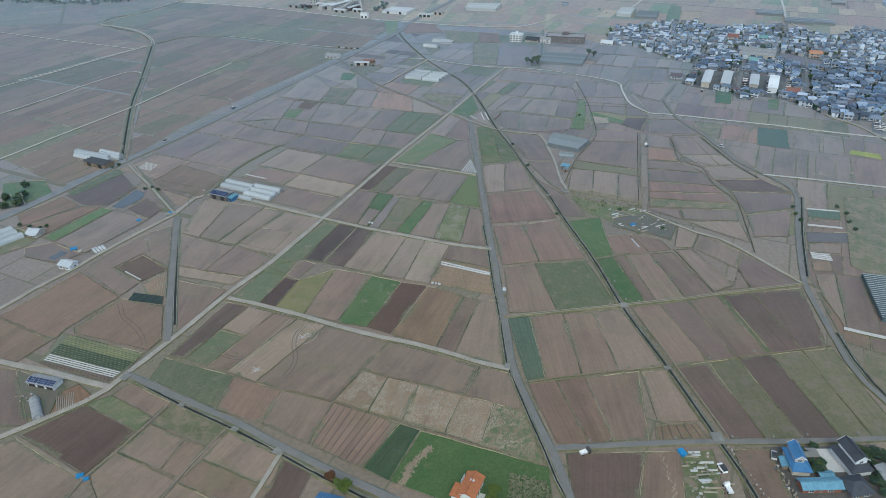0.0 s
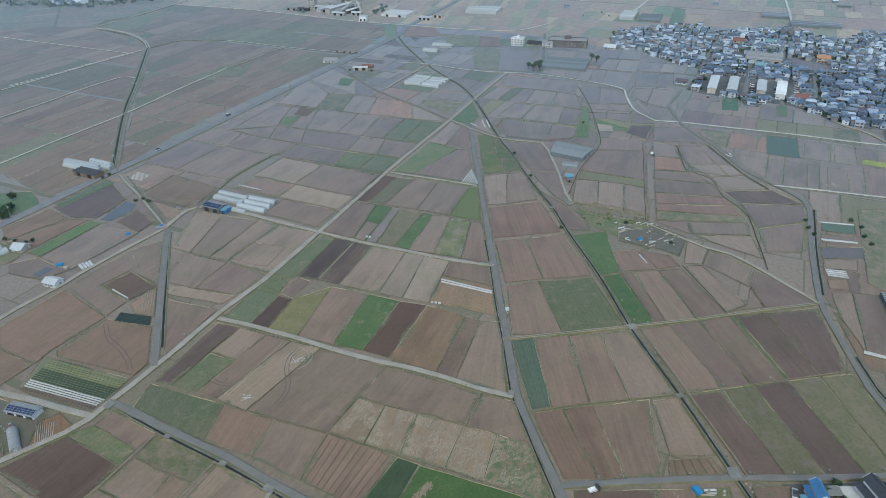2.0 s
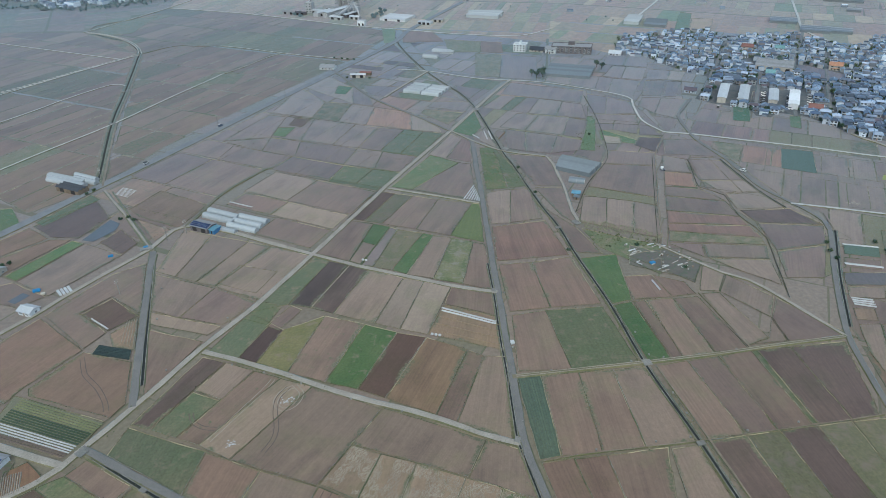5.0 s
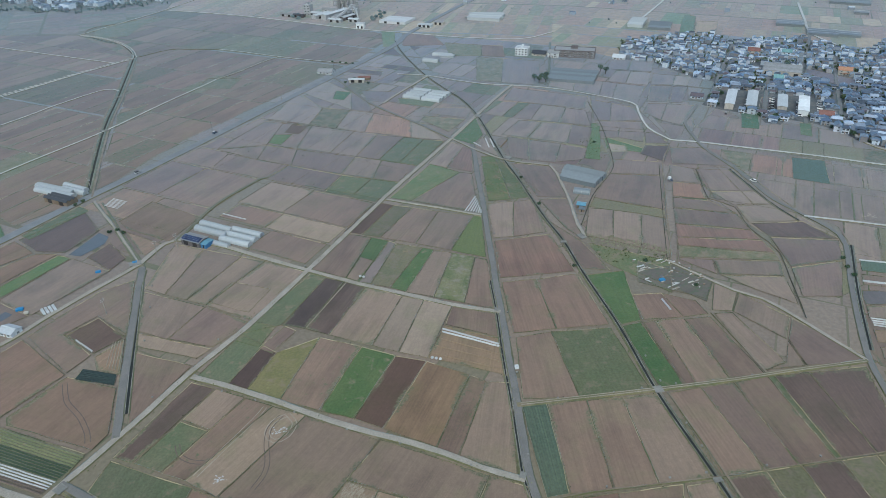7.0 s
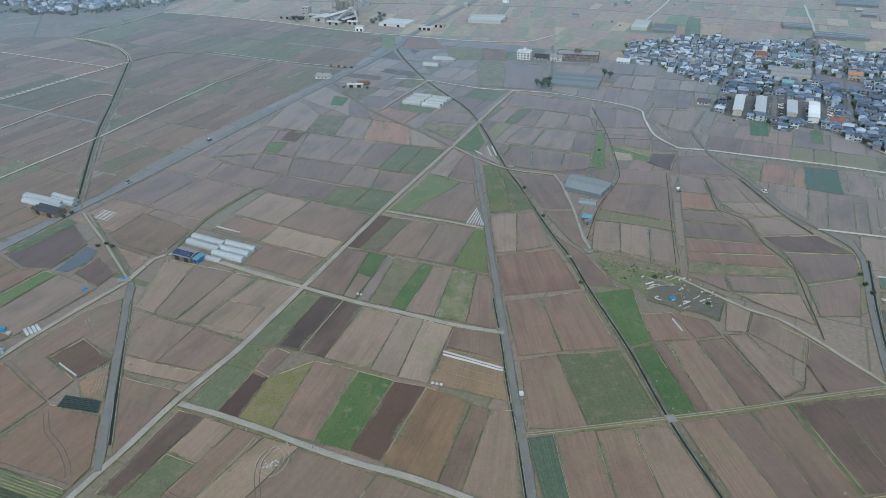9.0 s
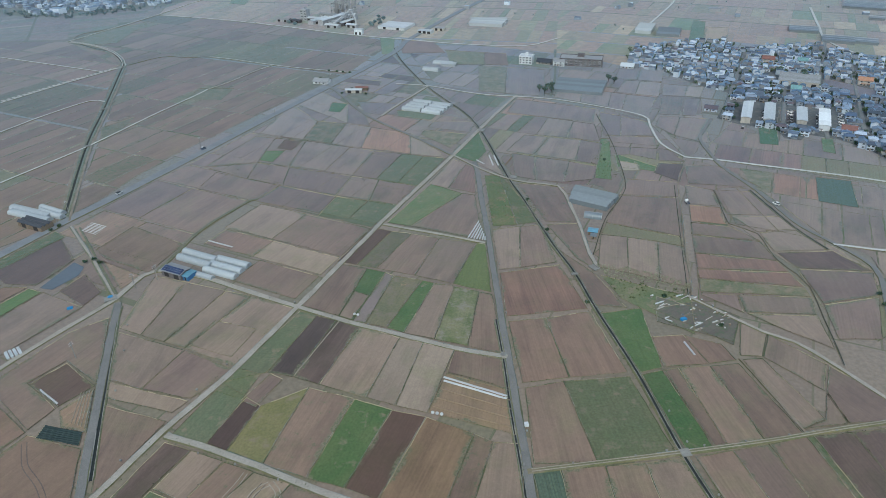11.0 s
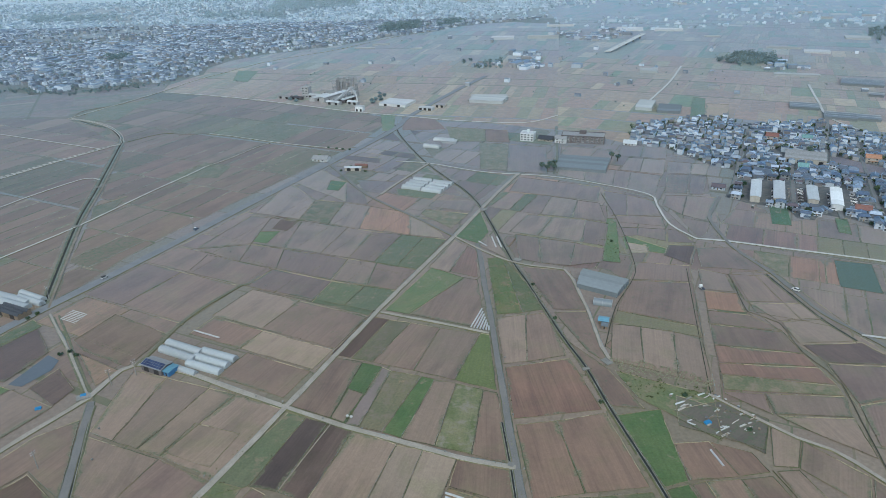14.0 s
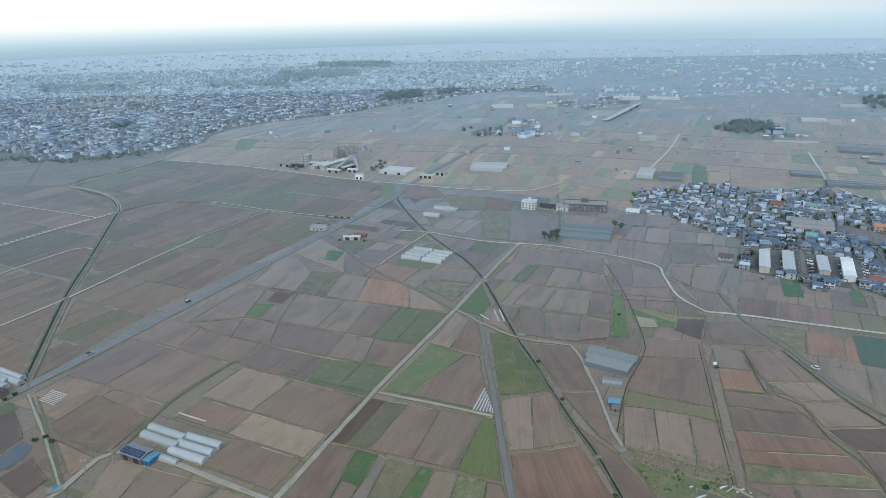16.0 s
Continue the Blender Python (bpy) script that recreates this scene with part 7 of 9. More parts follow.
# ---- glasshouses and film tunnels ----
def tunnel(x, y, turn, length, width, h, label, cover=None, name="film_tunnel"):
    """A hooped tunnel lying along its own x, with ribs, end walls and a door."""
    cover = cover or FILM
    ob = thing(name, x, y, 0, turn, label, "greenhouse")
    arc = [(width / 2 * math.cos(a), 0.35 * h + 0.65 * h * math.sin(a)) for a in (math.pi * i / 12 for i in range(13))]
    prof = [(width / 2, 0)] + arc + [(-width / 2, 0)]
    n = max(4, int(length / 1.8))
    bm = bmesh.new()
    rows = []
    for i in range(n * 2 + 1):
        sag = 0.0 if i % 2 == 0 else 0.05
        rows.append([bm.verts.new((-length / 2 + length * i / (n * 2), p * (1 - sag * 0.3), z * (1 - sag))) for p, z in prof])
    for r, s in zip(rows, rows[1:]):
        for k in range(len(prof) - 1):
            bm.faces.new((r[k], s[k], s[k + 1], r[k + 1])).smooth = True
    bmesh.ops.recalc_face_normals(bm, faces=bm.faces[:])
    part("cover", bm, cover, ob)
    for sx in (-1, 1):
        bm = bmesh.new()
        f = bm.faces.new([bm.verts.new((sx * (length / 2 - 0.02), p, z)) for p, z in prof])
        part("end_wall", bm, cover, ob)
        part("door", block(sx * length / 2 - 0.04, sx * length / 2 + 0.04, -0.6, 0.6, 0, min(1.9, h * 0.75)), STEEL, ob)
    for i in range(0, n + 1, 2):
        bm = bmesh.new()
        xx = -length / 2 + length * i / n
        a = [[bm.verts.new((xx + dx, p * 1.012, z * 1.012)) for p, z in prof] for dx in (-0.04, 0.04)]
        for k in range(len(prof) - 1):
            bm.faces.new((a[0][k], a[1][k], a[1][k + 1], a[0][k + 1]))
        part("hoop", bm, STEEL, ob)
    return ob


W_TUN = "white film tunnel with steel hoops on bare ground"
first = tunnel(-108.4, 318.4, -27, 18.8, 3.6, 2.2, W_TUN)
tagged(first, group="tunnels beside the gravel lane")
copy_thing(first, pose(-107.4, 323.2, 0, 0, 0, -27))
short = tunnel(-94.6, 308.4, -25, 16.8, 3.5, 2.1, "shorter white film tunnel in a row of three")
tagged(short, group="tunnels beside the gravel lane")
copy_thing(short, pose(-93.0, 312.7, 0, 0, 0, -25))
copy_thing(short, pose(-91.3, 317.0, 0, 0, 0, -25))
tunnel(-101.6, 306.9, -27, 11.2, 2.6, 1.7, "small low film tunnel beside the farm shed")
west = tunnel(-207, 370.5, -24, 27, 4.6, 2.3, "white film tunnel beside the main road junction")
tagged(west, group="tunnels at the junction")
copy_thing(west, pose(-205, 365.5, 0, 0, 0, -24))
west2 = tunnel(-196.5, 371, -28, 17, 3.4, 2.5, "narrow white film tunnel beside the junction")
tagged(west2, group="tunnels at the junction")
copy_thing(west2, pose(-195, 367, 0, 0, 0, -28))
low = tunnel(-201, 268, 50, 12, 4, 2.4, "short white film tunnel beside farm buildings")
copy_thing(low, pose(-205.5, 271, 0, 0, 0, 50))
copy_thing(low, pose(-209.5, 274.5, 0, 0, 0, 50))
mid = tunnel(-19, 511.5, -25, 14, 4.6, 2.7, "pale film tunnel in a block of eight")
tagged(mid, group="tunnels in mid field")
for du in (0, 15):
    for dv in (0, 5.4, 10.8, 16.2):
        if du or dv:
            q = Vector((-19, 511.5)) + ACROSS * du + ALONG * dv
            copy_thing(mid, pose(q.x, q.y, 0, 0, 0, -25))
tunnel(-6, 609, -25, 14, 5, 2.8, "lone white film tunnel in open fields")
tunnel(4, 628, -22, 17, 7, 2.4, "wide pale film tunnel in open fields")
tunnel(72, 351, -20, 8.2, 4.4, 2.5, "small grey-blue film tunnel beside the glasshouse", GREYFILM)
glass = "grey ridged greenhouse with several joined bays"
for i, (x, y, l) in enumerate(((77.5, 372.5, 22.5), (75.0, 368.0, 21.0), (72.8, 363.4, 19.5))):
    shed(x, y, -33, l, 4.9, 2.6, 1.1, GREYFILM, GREYFILM, "grey-blue greenhouse bay joined to its neighbours", "greenhouse", 2, 0, "greenhouse")
shed(104, 553, -20, 36, 30, 2.4, 0.8, GREYFILM, GREYFILM, glass, "greenhouse", 6, 0, "greenhouse")
shed(52, 774, -20, 35, 24, 3, 0.9, FILM, FILM, "large white ridged greenhouse in far fields", "greenhouse", 5, 0, "greenhouse")
shed(201, 730, -24, 15, 32, 3, 1.4, FILM, FILM, "tall white gabled greenhouse with joined bays", "greenhouse", 4, 0, "greenhouse")
shed(219, 714, -22, 21, 28, 2.6, 1.0, GREYFILM, GREYFILM, glass, "greenhouse", 4, 0, "greenhouse")
# ribbed dark greenhouse by the east road
RIBSHADE = paint("shade_netting", (0.07, 0.1, 0.11), 0.7)
rib_house = thing("greenhouse", 168, 205, 0, 73, "dark greenhouse with closely set white ribs", "greenhouse")
part("frame", block(-15.5, 15.5, -4.5, 4.5, 0, 1.9), RIBSHADE, rib_house)
for i in range(22):
    part("rib", block(-15 + i * 1.42, -14.78 + i * 1.42, -4.6, 4.6, 1.9, 2.05), FILM, rib_house)


# ---- farm buildings ----
def solar_roof(ob, w, d, z, rise, nx, ny):
    """Solar panels in rows on the near slope of a gable roof."""
    slope = math.degrees(math.atan2(rise, d / 2))
    for i in range(nx):
        for j in range(ny):
            a, b = w / nx, math.hypot(d / 2, rise) / ny
            p = part("solar_panel", block(-a / 2 + 0.06, a / 2 - 0.06, 0.05, b - 0.05, 0.08, 0.13), PANEL, ob)
            y = -d / 2 + (d / 2) * j / ny
            p.matrix_basis = pose(-w / 2 + a * (i + 0.5), y, z + rise * j / ny, slope, 0, 0)


barn = shed(-134.4, 169.3, -16, 10.7, 4.0, 1.9, 0.6, WHITE, GREY_ROOF, "white farm barn with solar panels on its roof", "barn", 1, 3)
solar_roof(barn, 10.7, 4.0, 1.95, 0.6, 8, 3)
b = shed(-113.2, 309, -26, 10.6, 6, 2.8, 0.8, DARK_BRICK, GREY_ROOF, "dark farm shed with solar panels on its roof", "shed", 1, 2)
solar_roof(b, 10.6, 6, 2.85, 0.8, 8, 3)
shed(-106.8, 306.2, -26, 2.8, 5.0, 2.2, 0.3, BLUE_ROOF, LIGHT_BLUE, "small bright blue tin shed", "shed", 1, 1)
tunnel(-131.3, 157.2, 124, 10.3, 3.2, 2.0, "grey metal arched store beside a garden bed", GREY_ROOF, "arched_store")
villa = house(6.0, 121.2, 66, 7.4, 4.4, 2, 0.9, WHITE, ORANGE_ROOF, "white house with an orange tile roof in a meadow", lean=False, floor=1.5)
part("annex_wall", block(-4.6, -0.4, 1.9, 4.0, 0, 2.3), WHITE, villa)
part("annex_roof", shell_along((-4.9, 3.0), (-0.2, 3.0), 1.5, 2.55, 2.55, 0.18), ORANGE_ROOF, villa)
part("balcony", block(0.6, 3.4, 2.2, 3.3, 1.5, 1.62), WHITE, villa)
for px in (0.65, 1.35, 2.05, 2.75, 3.35):
    part("baluster", block(px - 0.04, px + 0.04, 3.2, 3.3, 1.62, 2.3), WHITE, villa)
part("rail", block(0.6, 3.4, 3.18, 3.32, 2.3, 2.38), WHITE, villa)
part("terrace", block(-2.8, 0.6, -4.0, -2.2, 0.0, 0.3), CONCRETE, villa)
sky_box = thing("water_heater", 6.4, 121.9, 3.75, -24, "white water heater on an orange roof", "water heater")
part("tank", block(-0.6, 0.6, -0.3, 0.3, 0.0, 0.45), WHITE, sky_box)
part("collector", block(-0.6, 0.6, -1.2, -0.32, 0.0, 0.12), PANEL, sky_box)
shed(-32.4, 116.5, -17, 6.5, 5.5, 2.8, 0.9, WHITE, BLUE_ROOF, "shed with a bright blue metal roof", "shed", 1, 1)
two_tier_house(97.8, 127.8, 84, 8.0, 4.6, 5.4, 2.4, CREAM, BLUE_ROOF, "two-storey farmhouse with bright blue metal roofs", (0.9, 0.3))
shed(94.2, 127.6, 80, 3.0, 1.5, 1.7, 0.25, WOOD, LIGHT_BLUE, "light blue lean-to along the farmhouse", "shed", 1, 1)
house(100.2, 119.6, 0, 10.4, 3.3, 1, 0.7, BRICK, LIGHT_BLUE, "red brick workshop with a light blue sheet roof", name="workshop", lean=False)
two_tier_house(113.0, 127.8, 97, 9.4, 5.8, 7.2, 3.4, WHITE, NAVY_ROOF, "large two-storey farmhouse with dark slate roofs", (0.6, -0.3), 2.3, 2.0, 1.2)
house(109.4, 118.8, 8, 6.2, 5.6, 1, 1.4, DARK_BRICK, NAVY_ROOF, "low house with a dark hipped roof", 0.7, lean=False)
shed(103.6, 123.0, 0, 3.4, 1.5, 1.7, 0.25, WOOD, LIGHT_BLUE, "narrow light blue roofed store behind the workshop", "shed", 1, 1)
house(120.0, 122.6, 90, 4.4, 3.2, 1, 0.8, PLASTER, GREY_ROOF, "low house with a pale grey roof", lean=False)
yard = single("pavement", block(105.8, 110.2, 124.6, 133.0, 0.2, 0.36), CONCRETE, "pale concrete yard between two farmhouses", "pavement", "structure")
single("pavement", block(91.0, 124.0, 112.5, 134.2, 0.1, 0.19), surface("farmyard_gravel", (0.115, 0.108, 0.096), (0.085, 0.08, 0.07), 0.9, 1.2), "grey gravelled ground of the farmstead", "pavement", "structure")
shed(103.0, 130.6, 0, 3.2, 2.6, 1.7, 0.15, WOOD, CULVERT, "small shed with a tan flat roof", "shed", 1, 1)
house(-162, 244.2, -20, 6.2, 4.6, 1, 0.9, WHITE, PALE_ROOF, "white field hut with a pale blue-grey roof", lean=False, name="hut")
house(-191.4, 273.8, -14, 5.6, 5.4, 1, 1.3, CREAM, PALE_ROOF, "small farmhouse beside film tunnels")
shed(-197, 355.6, -26, 17, 6.5, 2.6, 0.8, WOOD, NAVY_ROOF, "dark cluttered farm shed beside the main road", "shed", 3, 2)
house(-91, 582, -14, 12, 8, 1, 1.6, WHITE, GREY_ROOF, "white roadside farm building with a grey roof")
shed(-63.5, 555, -5, 12, 4, 2.6, 0.6, CREAM, PALE_ROOF, "low pale shed in a hedged yard", "shed", 1, 2)
shed(-58, 561, -10, 9, 3.5, 2.4, 0.5, WOOD, RED_ROOF, "dark red-roofed shed in a hedged yard", "shed", 1, 1)
shed(68.6, 335, -20, 3.8, 3.6, 2.0, 0.5, WOOD, LIGHT_BLUE, "tool shed with a blue-green roof in a grass yard", "shed", 1, 1)
shed(68.0, 330.8, -20, 2.2, 2.4, 1.8, 0.3, WOOD, GREYFILM, "little grey-blue tool shed in a grass yard", "shed", 1, 1)
house(181, 497, -26, 8, 6, 1, 1.3, PLASTER, TILES, "house standing alone at the village edge")
shed(-42, 771, -24, 30, 26, 2.4, 0.5, WHITE, PALE_ROOF, "broad white warehouse beside the crossroads", "warehouse", 3, 2, "warehouse")
shed(-12, 742, -22, 14, 8, 2.6, 0.5, WHITE, PALE_ROOF, "white roadside shop with a pale roof", "shop", 1, 3, "shop")
shed(2, 752, -22, 10, 7, 2.6, 0.5, CREAM, GREY_ROOF, "small roadside shop with a grey roof", "shop", 1, 2, "shop")
shed(-78, 744, -14, 8, 6, 5, 0.5, WHITE, PALE_ROOF, "small white office beside the works", "office", 1, 2, "office")
# the batching works on the horizon road
for x, y, a, w, d, h, wall, roof in ((-113, 800, 58, 34, 7, 5.5, WORKS, PALE_ROOF), (-103, 795, 58, 30, 6, 4.5, WORKS, GREY_ROOF), (-96, 790, 58, 22, 6, 3.5, DARK_BRICK, PALE_ROOF),
        (-127, 802, 58, 24, 7, 4, WORKS, PALE_ROOF), (-133, 812, -26, 20, 6, 3.5, WORKS, PALE_ROOF), (-118, 826, -26, 24, 6, 4, WORKS, GREY_ROOF), (-96, 818, -26, 18, 7, 5, WORKS, PALE_ROOF), (-108, 776, -26, 16, 5, 3, WORKS, PALE_ROOF),
        (-152, 806, -26, 14, 5, 2.6, DARK_BRICK, NAVY_ROOF), (-166, 812, -26, 16, 5, 2.6, WORKS, GREY_ROOF), (-88, 775, -26, 12, 5, 3, WORKS, PALE_ROOF)):
    shed(x, y, a, w, d, h, 0.9, wall, roof, "works shed with a low sheet roof", "works_shed", 1, 2, "factory")
for x, y in ((-112, 846), (-106, 848), (-100, 850), (-94, 852)):
    silo = thing("silo", x, y, 0, 0, "tall steel storage silo on a concrete ring", "silo", "works silos")
    bm = bmesh.new()
    bmesh.ops.create_cone(bm, cap_ends=True, segments=18, radius1=2.6, radius2=2.6, depth=13, matrix=Matrix.Translation((0, 0, 6.8)))
    part("shell", bm, STEEL, silo)
    bm = bmesh.new()
    bmesh.ops.create_cone(bm, cap_ends=True, segments=18, radius1=2.7, radius2=0.5, depth=1.6, matrix=Matrix.Translation((0, 0, 14.1)))
    part("cap", bm, GREY_ROOF, silo)
    part("base_ring", block(-2.9, 2.9, -2.9, 2.9, 0, 0.4), CULVERT, silo)
for x, y, h in ((-116, 840, 13), (-108, 842, 15), (-101, 840, 14), (-90, 826, 11)):
    mast = thing("plant_tower", x, y, 0, 14, "grey steel plant tower of the works", "tower", "works towers")
    for sx in (-1.6, 1.6):
        for sy in (-1.6, 1.6):
            part("leg", block(sx - 0.2, sx + 0.2, sy - 0.2, sy + 0.2, 0, h), STEEL, mast)
    for z in (h * 0.4, h * 0.7, h - 0.4):
        part("platform", block(-2, 2, -2, 2, z, z + 0.4), GREY_ROOF, mast)
    part("hopper", block(-1.3, 1.3, -1.3, 1.3, h * 0.7 + 0.4, h - 0.5), WORKS, mast)
flat_block(-143, 817, -22, 8, 7, 11, 4, WORKS, PALE_ROOF, "white works tower with small windows", "tower", 2)
conv = thing("conveyor", -92, 800, 0, 58, "pale steel conveyor tower with two sloping galleries", "conveyor")
part("head_house", block(-2.4, 2.4, -2.2, 2.2, 8.6, 12.6), WORKS, conv)
for sx in (-2.6, 2.6):
    for sy in (-2.2, 2.2):
        part("leg", block(sx - 0.25, sx + 0.25, sy - 0.25, sy + 0.25, 0, 9), STEEL, conv)
part("gallery", shell([(-30, 0.9, 2.0, 3.8), (-3, 0.9, 10.0, 11.8)]), WORKS, conv)
for sx in (-24, -17, -10):
    part("trestle", block(sx - 0.25, sx + 0.25, -1.2, 1.2, 0, 12.4 + sx * 0.32), STEEL, conv)
chute = part("chute", shell([(2.5, 0.8, 9.5, 11.0), (7, 0.8, 8.6, 10.0), (11, 0.8, 5.5, 7.0), (13.5, 0.8, 0.2, 1.6)]), WORKS, conv)
chute.matrix_basis = pose(0, 0, 0, 0, 0, -118)
# landmarks among the village roofs
for x, y, w, d, wall, roof, label in ((309, 543, 9, 7, CREAM, FADED_ORANGE, "long house with an orange roof"), (251.5, 528, 6, 6, PLASTER, TEAL_ROOF, "house with a turquoise roof"), (290, 598, 7, 5, PLASTER, TEAL_ROOF, "house with a teal roof"), (266, 606, 9, 8, CREAM, RED_ROOF, "house with a faded red roof"), (246, 448, 8, 7, CREAM, RED_ROOF, "narrow house with a brick-red roof")):
    house(x, y, -26, w, d, 2, 1.6, wall, roof, label)
for x, y, w, d, a, h, roof in ((52.4, 781.0, 37.0, 28, -6, 3, FILM),
        (258.2, 915.1, 21.2, 19, -16, 3.5, FILM),
        (177.2, 1240, 50.9, 13, -10, 5, FILM),
        (111.0, 1251.1, 37.3, 34, -7, 2.5, PALE_ROOF),
        (344.2, 1322.4, 45.8, 41, -16, 3, PALE_ROOF),
        (406.5, 1299.9, 47.4, 31, -18, 3, PALE_ROOF),
        (588.1, 1777.6, 30.1, 17, -21, 4, FILM),
        (522.3, 1025.1, 31.8, 23, -25, 3, PALE_ROOF),
        (647.7, 1145.9, 33.9, 31, -25, 3, FILM),
        (496.5, 1066.4, 46.2, 10, -24, 3, FILM),
        (459.3, 811.9, 40.0, 36, -30, 3, GREYFILM),
        (437.6, 750.6, 13.4, 12, -31, 3, GREYFILM),
        (356.9, 670.6, 25.4, 23, -27, 3, GREYFILM),
        (376.9, 661.6, 18.5, 17, -29, 3, GREYFILM),
        (345.8, 712.0, 24.8, 22, -25, 3, GREYFILM),
        (414.1, 864.3, 47.5, 10, -21, 3, FILM),
        (744.6, 1412.4, 20.1, 10, -26, 4, FILM),
        (836.6, 1433.4, 23.4, 6, -221, 4, FILM),
        (755.2, 1514.7, 25.2, 10, -211, 4, FILM),
        (86.6, 2002.3, 65.5, 12, -182, 5, FILM),
        (233.2, 1397.4, 50.3, 9, -9, 4, PALE_ROOF),
        (444.9, 1201.8, 23.6, 6, -18, 3, FILM),
        (113.3, 965.8, 20.8, 19, -4, 3, PALE_ROOF),
        (125.9, 1032.8, 19.7, 15, -2, 4, GREY_ROOF),
        (8.3, 621.9, 11.6, 6, -14, 2.5, FILM),
        (-113.5, 1168.0, 32.4, 5, -4, 2.5, FILM),
        (-32.7, 1151.8, 18.4, 5, 16, 2.5, FILM),
        (-90.6, 1206.0, 28.0, 5, 15, 3, FILM),
        (-435.1, 1080.6, 22.8, 9, 14, 4, FILM),
        (-453.6, 983.8, 27.2, 22, 24, 3, PALE_ROOF),
        (-462.5, 1176.4, 15.1, 5, 18, 4, FILM)):
    shed(x, y, a, w, d, h * 0.8, 0.5, roof, roof, "long pale shed among far fields", "far_shed", max(1, min(5, int(d // 7))), 0)

# ---- trees and bushes ----
tree(-28.6, 121.5, 5.5, 2.7, FRESH, "fresh yellow-green tree beside a road", 11, 1500, 0.22)
tree(-33.2, 126.3, 3.2, 1.9, RUSSET, "russet-leaved bush beside a road", 12, 900, 0.2, "bush")
tree(12.2, 120.4, 3.2, 2.2, FRESH, "round garden bush beside the orange-roofed house", 13, 1200, 0.2, "bush")
tree(11.2, 117.0, 3.2, 1.8, FRESH, "yellow-green garden bush beside a house", 14, 900, 0.2, "bush")
tree(103.4, 126.8, 2.2, 0.9, FRESH, "yellow-green clipped garden shrub", 18, 500, 0.16, "bush")
dark_bush = tree(102.4, 125.6, 2.0, 1.3, LEAVES, "dark garden shrub between farmhouses", 15, 900, 0.2, "bush")
for x, y in ((102.8, 127.5), (103.6, 125.8), (104.6, 127.6), (101.6, 125.0), (102.8, 124.6), (101.4, 131.6), (105.2, 133.4), (117.6, 131.6), (119.0, 126.0), (115.6, 121.0), (116.8, 119.4), (118.2, 122.4), (116.0, 116.8), (118.0, 128.4), (119.4, 131.0), (120.6, 129.2), (121.8, 131.4), (123.4, 130.2), (122.8, 127.8)):
    copy_thing(dark_bush, pose(x, y, 0, 0, 0, x * 37 % 360))
belt = tree(-66, 790, 3.4, 2.4, FARLEAVES, "dull green tree beside the works", 21, 500, 0.5)
for x, y in ((-62, 800), (-60, 786), (-68, 776), (-58, 808), (-150, 792), (-158, 800), (-154, 810), (-146, 824), (-64, 818), (-70, 784)):
    copy_thing(belt, pose(x, y, 0, 0, 0, x * 31 % 360))
rnd = random.Random(64)
grove = tree(-226, 312, 4.2, 2.4, LEAVES, "green tree in a roadside grove", 22, 420, 0.4)
for i in range(11):
    q = Vector((-222, 303)).lerp(Vector((-212, 330)), rnd.random()) + Vector((rnd.uniform(-14, 6), rnd.uniform(-3, 3)))
    copy_thing(grove, pose(q.x, q.y, -0.4, 0, 0, rnd.uniform(0, 360)))
hedge = tree(81.0, 541.5, 5.5, 2.6, WOODLEAVES, "dark roadside tree beside the large greenhouse", 16, 500, 0.42)
for x, y in ((79, 547), (83, 551), (73, 545), (76, 540), (131, 560), (128, 566), (273, 560), (262, 576), (276, 567)):
    copy_thing(hedge, pose(x, y, 0, 0, 0, x * 53 % 360))
shrub = tree(92, 417, 1.5, 1.1, LEAVES, "low dark shrub on a ditch bank", 17, 260, 0.25, "bush")
rnd = random.Random(31)
for x, y in ((168.5, 281), (166.5, 274), (166, 268), (189, 280), (190, 273), (187, 265), (186, 258), (-192, 279), (-198, 281), (-204, 283), (-190, 281), (-187, 350), (-185, 354), (-66, 562), (-72, 552), (-54, 549), (-154, 322), (-157, 320), (-150, 319), (-94, 592), (-86, 588), (-83, 610), (-78, 608), (-72, 606), (-90, 613)):
    copy_thing(shrub, pose(x, y, 0, 0, 0, rnd.uniform(0, 360)))
for i in range(3):
    t = i / 2 + rnd.uniform(-0.02, 0.02)
    q = Vector((68, 205)).lerp(Vector((26, 466)), t) if i % 2 else Vector((57, 282)).lerp(Vector((41, 372)), t)
    copy_thing(shrub, pose(q.x + rnd.choice((-1.9, 1.9)), q.y, -0.5, 0, 0, rnd.uniform(0, 360)))

# ---- rows, tracks and loose things in the fields ----
mf = Mat("mulch_film", 0.35, 0.5)
MULCH = mf.done(mf.value(mf.mix(mf.noise(1.2, 5), (0.38, 0.4, 0.41), (0.5, 0.51, 0.52)), mf.random(), 0.9, 1.05))
CROP_DARK = grass("row_leaves_dark", (0.035, 0.055, 0.03), (0.05, 0.07, 0.04), 0.0, rows=0.0)
NETTING = paint("dark_crop_netting", (0.03, 0.048, 0.048), 0.8)
CROP_PALE = grass("row_leaves_pale", (0.12, 0.14, 0.08), (0.16, 0.165, 0.1), 0.2, rows=0.0)
TRACK = surface("wheel_track", (0.12, 0.095, 0.078), (0.15, 0.12, 0.1), 0.95, 1.5)
PALE_TRACK = surface("dusty_track", (0.33, 0.29, 0.24), (0.28, 0.24, 0.19), 0.95, 1.5)
STRAW = surface("straw", (0.34, 0.3, 0.235), (0.26, 0.22, 0.17), 0.9, 2.0)
